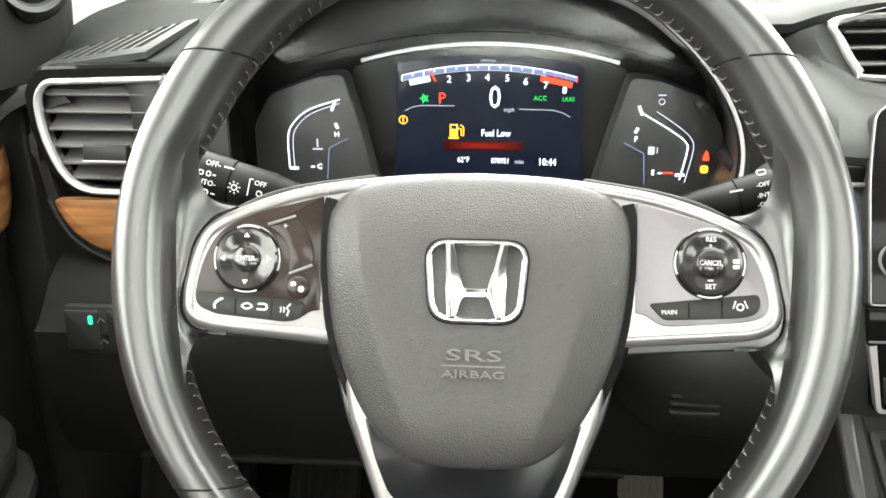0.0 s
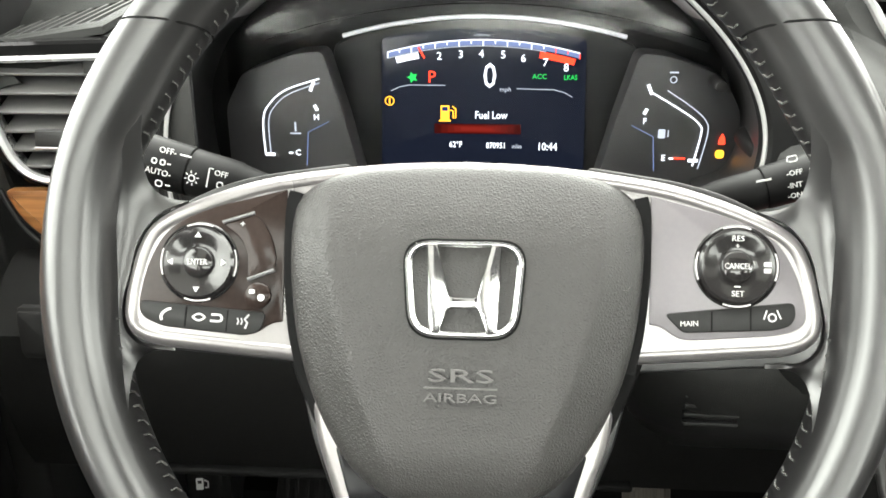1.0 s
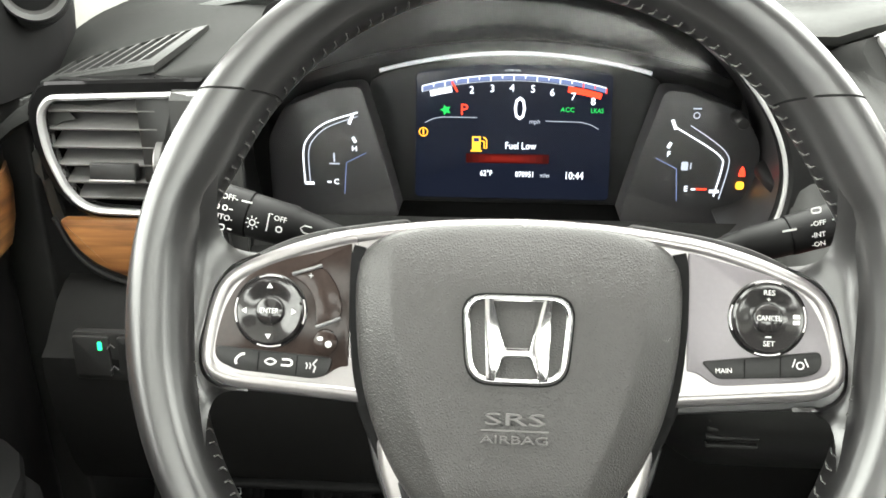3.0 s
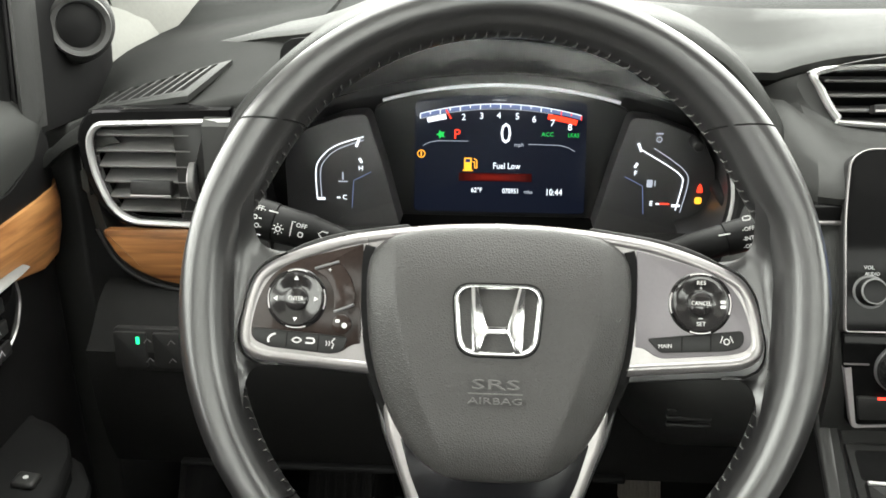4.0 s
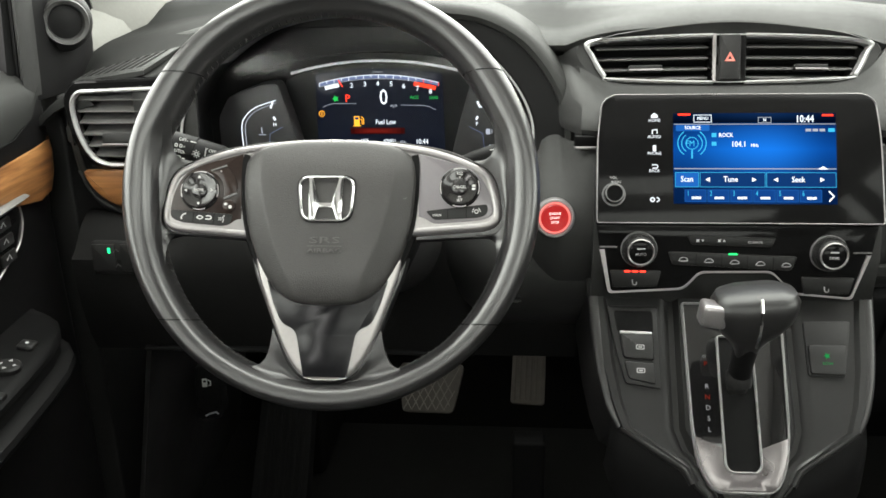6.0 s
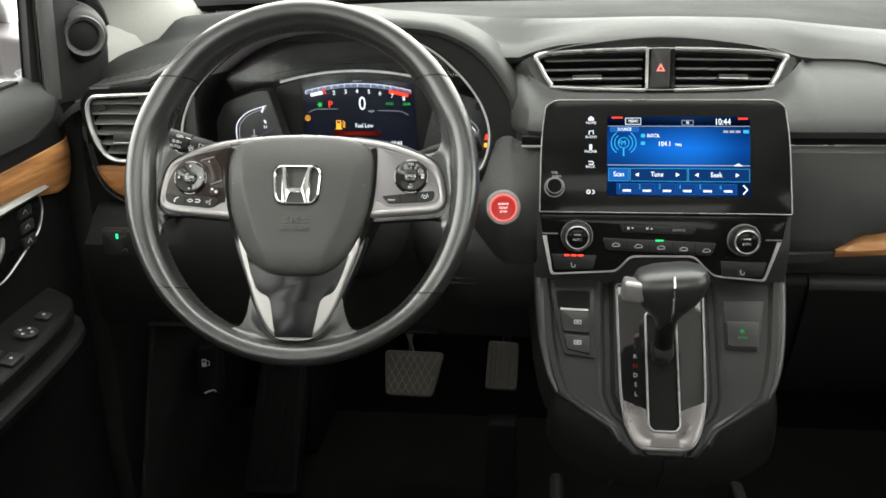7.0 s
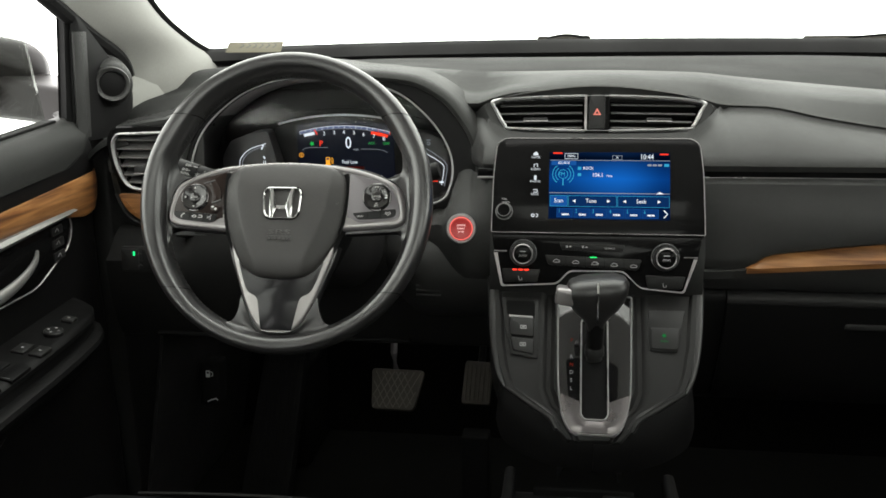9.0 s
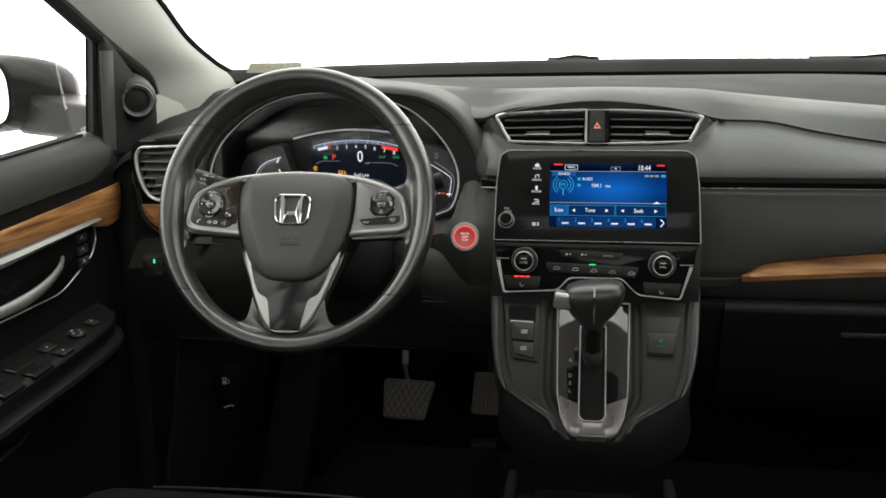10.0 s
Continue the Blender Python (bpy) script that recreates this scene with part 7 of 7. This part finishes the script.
def door_wood():
    rows = []
    for y in list(np.linspace(-0.5, 0.6, 20)) + [0.63, 0.644, 0.65]:
        t = (y - 0.355) / 0.289
        hi, lo = 0.67 + 0.022 * t, 0.6385 + 0.0 * t - (0.012 * math.exp(-((y - 0.6) / 0.05) ** 2))
        e = max(0.0, (y - 0.6) / 0.05)
        rows.append([(x - 0.012 * e ** 3, y, z) for x, z in ((-0.397, hi + 0.001), (-0.3865, hi - 0.001), (-0.3845, mix(hi, lo, 0.3)), (-0.387, mix(hi, lo, 0.7)), (-0.3915, lo + 0.001), (-0.40, lo - 0.001))])
    return loft(rows, 0.004)


part("wood_trim", door_wood(), WOOD, door, "brown wood band")
MD = Matrix.Translation((-0.3955, 0, 0)) @ Matrix.Rotation(radians(90), 4, "Z") @ Matrix.Rotation(radians(90), 4, "X")
RO = rounded([(0.15, 0.622), (0.557, 0.639), (0.562, 0.618), (0.549, 0.593), (0.462, 0.555), (0.34, 0.552), (0.15, 0.556)], [0.002, 0.006, 0.01, 0.012, 0.02, 0.03, 0.002], 5)
part("handle_bowl", slab(MD, RO, -0.002, 0.0016, 0.001), PIANO, door, "gloss black handle bowl")
part("bowl_line", tube(MD, [(*p, 0.0016) for p in RO[8:-3]], 0.0013, k=6), SILVER, door, "thin silver line")
bm = loft([[(-0.398, y, z1), (-0.385, y, z1 - 0.001), (-0.381, y, mix(z1, z0, 0.5)), (-0.386, y, z0), (-0.399, y, z0 - 0.001)] for y, z0, z1 in ((0.10, 0.612, 0.632), (0.2, 0.616, 0.634), (0.35, 0.624, 0.638), (0.5, 0.635, 0.645), (0.55, 0.639, 0.647), (0.562, 0.642, 0.647))], 0.003)
part("silver_grip", bm, HANDLE, door, "satin silver pull strip")
part("inner_handle", tube(Matrix(), spline([(-0.387, 0.29, 0.568), (-0.38, 0.35, 0.572), (-0.376, 0.40, 0.583), (-0.379, 0.44, 0.597), (-0.388, 0.463, 0.607)], 5), [0.0062 - 0.0052 * abs(t - 0.25) for t in np.linspace(0, 1, 21)], k=10, flat=1.4), HANDLE, door, "satin silver door handle")
for i in range(3):
    z = 0.622 - i * 0.018
    part("lock_switch", slab(MD, rounded([(0.508, z - 0.006), (0.535, z - 0.004), (0.535, z + 0.008), (0.508, z + 0.006)], 0.002, 3), 0.0016, 0.004, 0.001), BLACK, door)
    part("lock_mark", strip(MD, [(0.515, z), (0.521, z + 0.0045), (0.524, z - 0.001)], 0.001, 0.004, 0.0044), MARKDIM, door)


ARM_TAPER = ((-0.4, 1), (-0.2, 1), (0.0, 1), (0.15, 1), (0.28, 1), (0.36, 1), (0.43, 0.97), (0.48, 0.91), (0.515, 0.79), (0.54, 0.58), (0.552, 0.34), (0.556, 0.12))


def arm_loft(section, thick=0.004):
    rows = []
    for y, k in ARM_TAPER:
        rows.append([(-0.402 + (x + 0.402) * k, y, z + (y - 0.46) * 0.06) for x, z in section])
    return loft(rows, thick)


part("armrest", arm_loft(((-0.402, 0.5095), (-0.375, 0.5065), (-0.345, 0.5025), (-0.336, 0.5005), (-0.3325, 0.4965), (-0.3325, 0.491), (-0.345, 0.486))), STALK, door, "black armrest top with switches")
part("armrest_groove", arm_loft(((-0.338, 0.492), (-0.337, 0.484), (-0.336, 0.472))), MATTE, door)
part("armrest_lip", arm_loft(((-0.342, 0.476), (-0.326, 0.476), (-0.319, 0.4735), (-0.3165, 0.468), (-0.3195, 0.4615), (-0.326, 0.454), (-0.35, 0.428), (-0.402, 0.40))), STALK, door, "satin black lower lip")


def arm_switch(y, x, w, l, tilt=0.0):
    z = 0.5048 + (y - 0.46) * 0.06 - (x + 0.375) * 0.13
    return Matrix.Translation((x + 0.016, y, z)) @ Matrix.Rotation(radians(7.4), 4, "Y") @ Matrix.Rotation(radians(3.4), 4, "X")


for y in (0.255, 0.315):
    for x in (-0.385, -0.358):
        part("window_switch", box(-0.0105, 0.0105, -0.02, 0.02, -0.003, 0.0018, 0.0012, arm_switch(y, x, 0, 0)), STALK, door)
        part("switch_edge", box(-0.006, 0.006, -0.0172, -0.0162, 0.0014, 0.0021, 0.0002, arm_switch(y, x, 0, 0)), GREYPLASTIC, door)
for x in (-0.384, -0.36):
    part("lock_switch", box(-0.009, 0.009, -0.013, 0.013, -0.003, 0.003, 0.0015, arm_switch(0.375, x, 0, 0)), BLACK, door)
    part("switch_mark", slab(arm_switch(0.375, x, 0, 0), disc(0, 0, 0.0018, 10), 0.003, 0.0034, 0), MARKDIM, door)
part("mirror_switch", turn(arm_switch(0.43, -0.374, 0, 0), [(0.013, -0.003), (0.013, 0.004), (0.011, 0.0055), (0.0001, 0.005)], 28), BLACK, door)
for a in range(4):
    part("switch_mark", slab(arm_switch(0.43, -0.374, 0, 0) @ Matrix.Rotation(radians(90 * a), 4, "Z"), [(0.006, -0.002), (0.0095, 0), (0.006, 0.002)], 0.005, 0.0058, 0), MARKDIM, door)
part("fold_switch", box(-0.009, 0.009, -0.008, 0.008, -0.003, 0.004, 0.003, arm_switch(0.475, -0.378, 0, 0)), BLACK, door)
part("switch_mark", slab(arm_switch(0.475, -0.378, 0, 0), disc(0, 0, 0.002, 10), 0.004, 0.0046, 0), MARKDIM, door)
part("pocket_edge", tube(Matrix(), spline([(-0.39, -0.3, 0.375), (-0.376, 0.1, 0.385), (-0.376, 0.28, 0.392), (-0.385, 0.34, 0.40)], 6), 0.005, k=8), BLACK, door)

# window frame, glass, sail panel with tweeter
part("window_bar", loft([[(-0.405, y0 - 0.002, z), (-0.402, y0 + 0.004, z), (-0.4025, y0 + 0.016, z), (-0.41, y0 + 0.02, z)] for y0, z in ((0.597, 0.738), (0.614, 0.84), (0.628, 0.925))], 0.02), MATTE, door, "black window bar")
part("sill_seal", box(-0.428, -0.408, -0.55, 0.58, -0.003, 0.003, 0.0015, Matrix.Translation((0, 0, 0.7245)) @ Matrix.Rotation(radians(4.46), 4, "X")), MATTE, door)
sg = alone("window_1", loft([[(-0.432 + 0.055 * v, mix(y0, y0 * 0.8 - 0.06, v), mix(0.74, 1.2, v)) for v in np.linspace(0, 1, 6)] for y0 in np.linspace(-0.55, 0.59, 6)], 0.004), GLASS, "clear side window glass", "window", kind="structure")
sg.visible_shadow = False
SAIL_FRONT = [(0.735, 0.806), (0.76, 0.803), (0.785, 0.803), (0.805, 0.797), (0.825, 0.778), (0.85, 0.742), (0.88, 0.698), (0.905, 0.66), (0.918, 0.64)]
part("sail_panel", loft([[(-0.398 + 0.006 * min(1, u * 4) - 0.008 * max(0, u - 0.86) / 0.14, mix(0.606 + (z - 0.735) * 0.13, lerp_table(z, SAIL_FRONT), u), z) for u in (0, 0.1, 0.25, 0.5, 0.75, 0.86, 0.93, 1)] for z in np.linspace(0.735, 0.918, 19)], 0.01), STALK, door, "black sail panel")
part("sail_edge", loft([[(-0.392, y0 + 0.001, z), (-0.389, y0 + 0.005, z), (-0.388, y0 + 0.03, z), (-0.392, y0 + 0.037, z)] for z, y0 in ((0.742, 0.604), (0.83, 0.614), (0.895, 0.621))], 0.006), FACE, door)
tw = thing("tweeter", (-0.385, 0.71, 0.79), "round black tweeter in a grey ring", "speaker")
mt = Matrix.Translation((-0.376, 0.69, 0.816)) @ Matrix.Rotation(radians(40), 4, "Z") @ Matrix.Rotation(radians(92), 4, "X") @ Matrix.Scale(1.17, 4)
part("pod", turn(mt, [(0.036, -0.05), (0.033, -0.03), (0.0295, -0.014), (0.0255, -0.008), (0.021, -0.006)], 40), FACE, tw)
part("ring", turn(mt, [(0.0228, -0.012), (0.0228, 0.0008), (0.0215, 0.0028), (0.018, 0.0016), (0.0158, -0.003)], 40), RINGGREY, tw, "grey ring")
part("grille", turn(mt, [(0.0166, -0.006), (0.016, -0.002), (0.011, 0.0003), (0.0001, 0.001)], 36), MESHCLOTH, tw)

# front pillar trim
REAR_EDGE = spline([(-0.41, 0.84, 0.73), (-0.41, 0.838, 0.79), (-0.41, 0.815, 0.852), (-0.4, 0.69, 0.902), (-0.392, 0.545, 0.966), (-0.385, 0.36, 1.055), (-0.35, 0.1, 1.2)], 5)
FRONT_EDGE = spline([(-0.345, 1.08, 0.79), (-0.362, 1.09, 0.836), (-0.404, 1.07, 0.868), (-0.427, 0.99, 0.918), (-0.426, 0.88, 0.986), (-0.39, 0.62, 1.09), (-0.345, 0.26, 1.235)], 5)


def pillar():
    rows = []
    for r, f in zip(REAR_EDGE, FRONT_EDGE):
        r, f = Vector(r), Vector(f)
        rows.append([tuple(r + Vector((-0.02, 0, 0))), tuple(r)] + [tuple(r.lerp(f, v) + Vector((0.03, 0, 0.004)) * math.sin(v * math.pi)) for v in (0.08, 0.2, 0.35, 0.5, 0.65, 0.8, 0.92)] + [tuple(f), tuple(f + Vector((-0.02, 0, 0)))])
    return loft(rows, 0.006)


part("window_rail", tube(Matrix(), [Vector(p) + Vector((-0.006, -0.012, -0.006)) for p in REAR_EDGE[8:]], 0.011, k=8), MATTE, door, "black upper window frame")
alone("screen_frit", tube(Matrix(), [Vector(p) + Vector((0.0, 0.008, 0.002)) for p in FRONT_EDGE[5:]], 0.0065, k=8), MATTE, "black ceramic edge of the windscreen", "trim", kind="structure")
alone("front_pillar", pillar(), PILLAR, "light grey front pillar trim", "pillar", kind="structure")
alone("pillar_foot", loft([[(-0.408 + 0.022 * u, y, 0.70), (-0.405 + 0.023 * u, y, 0.74 + 0.01 * u), (-0.406 + 0.022 * u, y, 0.775), (-0.411 + 0.018 * u, y, 0.80), (-0.42, y, 0.825)] for u, y in ((0, 0.72), (0.1, 0.76), (0.4, 0.80), (0.8, 0.85), (1, 0.90))], 0.005), PILLAR, "grey foot of the front pillar trim", "pillar", kind="structure")
R_ = Matrix.Translation((2 * CX, 0, 0)) @ Matrix.Diagonal((-1, 1, 1, 1))
bm = pillar()
bm.transform(R_)
alone("front_pillar", bm, PILLAR, "light grey front pillar trim", "pillar", kind="structure")

# outside mirror
mi = thing("door_mirror", (-0.78, 0.9, 0.74), "glossy black outside mirror on its arm", "mirror")


def shell():
    rows = []
    for t, w, h in ((0.0, 0.112, 0.083), (0.1, 0.1165, 0.0875), (0.3, 0.1155, 0.087), (0.5, 0.11, 0.083), (0.7, 0.099, 0.075), (0.85, 0.08, 0.061), (0.95, 0.055, 0.042), (0.99, 0.025, 0.02), (1.0, 0.003, 0.003)):
        o = rounded([(-w, -h), (w, -h * 0.75), (w, h * 0.75), (-w, h)], min(w, h) * 0.7, 6)
        rows.append([(-0.809 + p[0] + 0.085 * t, 0.84 + 0.17 * t, 0.824 + p[1] - 0.004 * t) for p in o])
    return bridge(bmesh.new(), rows, Matrix(), False, True)


part("shell", shell(), PAINTED, mi, "glossy black shell")
o = rounded([(-0.107, -0.079), (0.107, -0.06), (0.107, 0.06), (-0.107, 0.079)], 0.05, 6)
part("bezel", ring(frame_at((-0.809, 0.842, 0.824)), [(x * 1.02, y * 1.02) for x, y in o], [(x * 0.93, y * 0.92) for x, y in o], -0.006, 0.003, 0.002), MATTE, mi)
part("glass", slab(frame_at((-0.809, 0.846, 0.824), 0, -8), [(x * 0.95, y * 0.94) for x, y in o], -0.004, 0.0, 0), MIRROR, mi, "mirror glass")
part("arm", bridge(bmesh.new(), [[(-0.72, y, z) for y, z in rounded([(0.87, 0.745), (0.98, 0.745), (0.98, 0.825), (0.87, 0.825)], 0.02, 4)], [(-0.52, y, z) for y, z in rounded([(0.80, 0.735), (0.96, 0.735), (0.96, 0.81), (0.80, 0.80)], 0.015, 4)], [(-0.44, y, z) for y, z in rounded([(0.66, 0.735), (0.93, 0.735), (0.93, 0.81), (0.66, 0.80)], 0.012, 4)]], Matrix(), True, True), PAINTED, mi, "black mirror arm")

# driver's seat
seat = thing("driver_seat", (WX, -0.1, 0.045), "black leather driver's seat with grey piping", "car seat")


def cushion():
    rows = []
    for y, z, k in ((0.33, 0.25, 0.9), (0.345, 0.29, 0.96), (0.34, 0.325, 1), (0.31, 0.345, 1), (0.26, 0.352, 1), (0.1, 0.34, 1), (-0.1, 0.325, 1), (-0.25, 0.33, 1)):
        rows.append([(WX + x * k, y - 0.02 * (abs(x) / 0.26) ** 2, z + dz) for x, dz in ((-0.27, -0.10), (-0.27, -0.02), (-0.255, -0.004), (-0.225, 0.003), (-0.19, 0.002), (-0.1, -0.002), (0, -0.003), (0.1, -0.002), (0.19, 0.002), (0.225, 0.003), (0.255, -0.004), (0.27, -0.02), (0.27, -0.10))])
    return loft(rows, -0.01)


part("cushion", cushion(), SEATHIDE, seat, "black leather cushion")
part("piping", tube(Matrix(), [(WX + x, 0.318 - 0.02 * (abs(x) / 0.26) ** 2, 0.3455) for x in np.linspace(-0.18, 0.18, 14)], 0.0016, k=6), BLACK, seat)


def backrest():
    rows = []
    for y, z, k in ((-0.27, 0.34, 0.96), (-0.30, 0.42, 1), (-0.36, 0.55, 1), (-0.43, 0.68, 0.95), (-0.48, 0.77, 0.85), (-0.51, 0.81, 0.7), (-0.54, 0.82, 0.6), (-0.58, 0.80, 0.6)):
        rows.append([(WX + x * k, y + dy, z) for x, dy in ((-0.25, -0.10), (-0.25, 0.0), (-0.235, 0.03), (-0.2, 0.03), (-0.16, 0.0), (0, -0.008), (0.16, 0.0), (0.2, 0.03), (0.235, 0.03), (0.25, 0.0), (0.25, -0.10))])
    return loft(rows, -0.02)


part("backrest", backrest(), SEATHIDE, seat, "black leather backrest")
part("base", box(WX - 0.22, WX + 0.22, -0.25, 0.28, 0.045, 0.26, 0.02), MATTE, seat)
copy_thing(seat, Matrix.Translation((2 * CX - WX, -0.1, 0.045)))
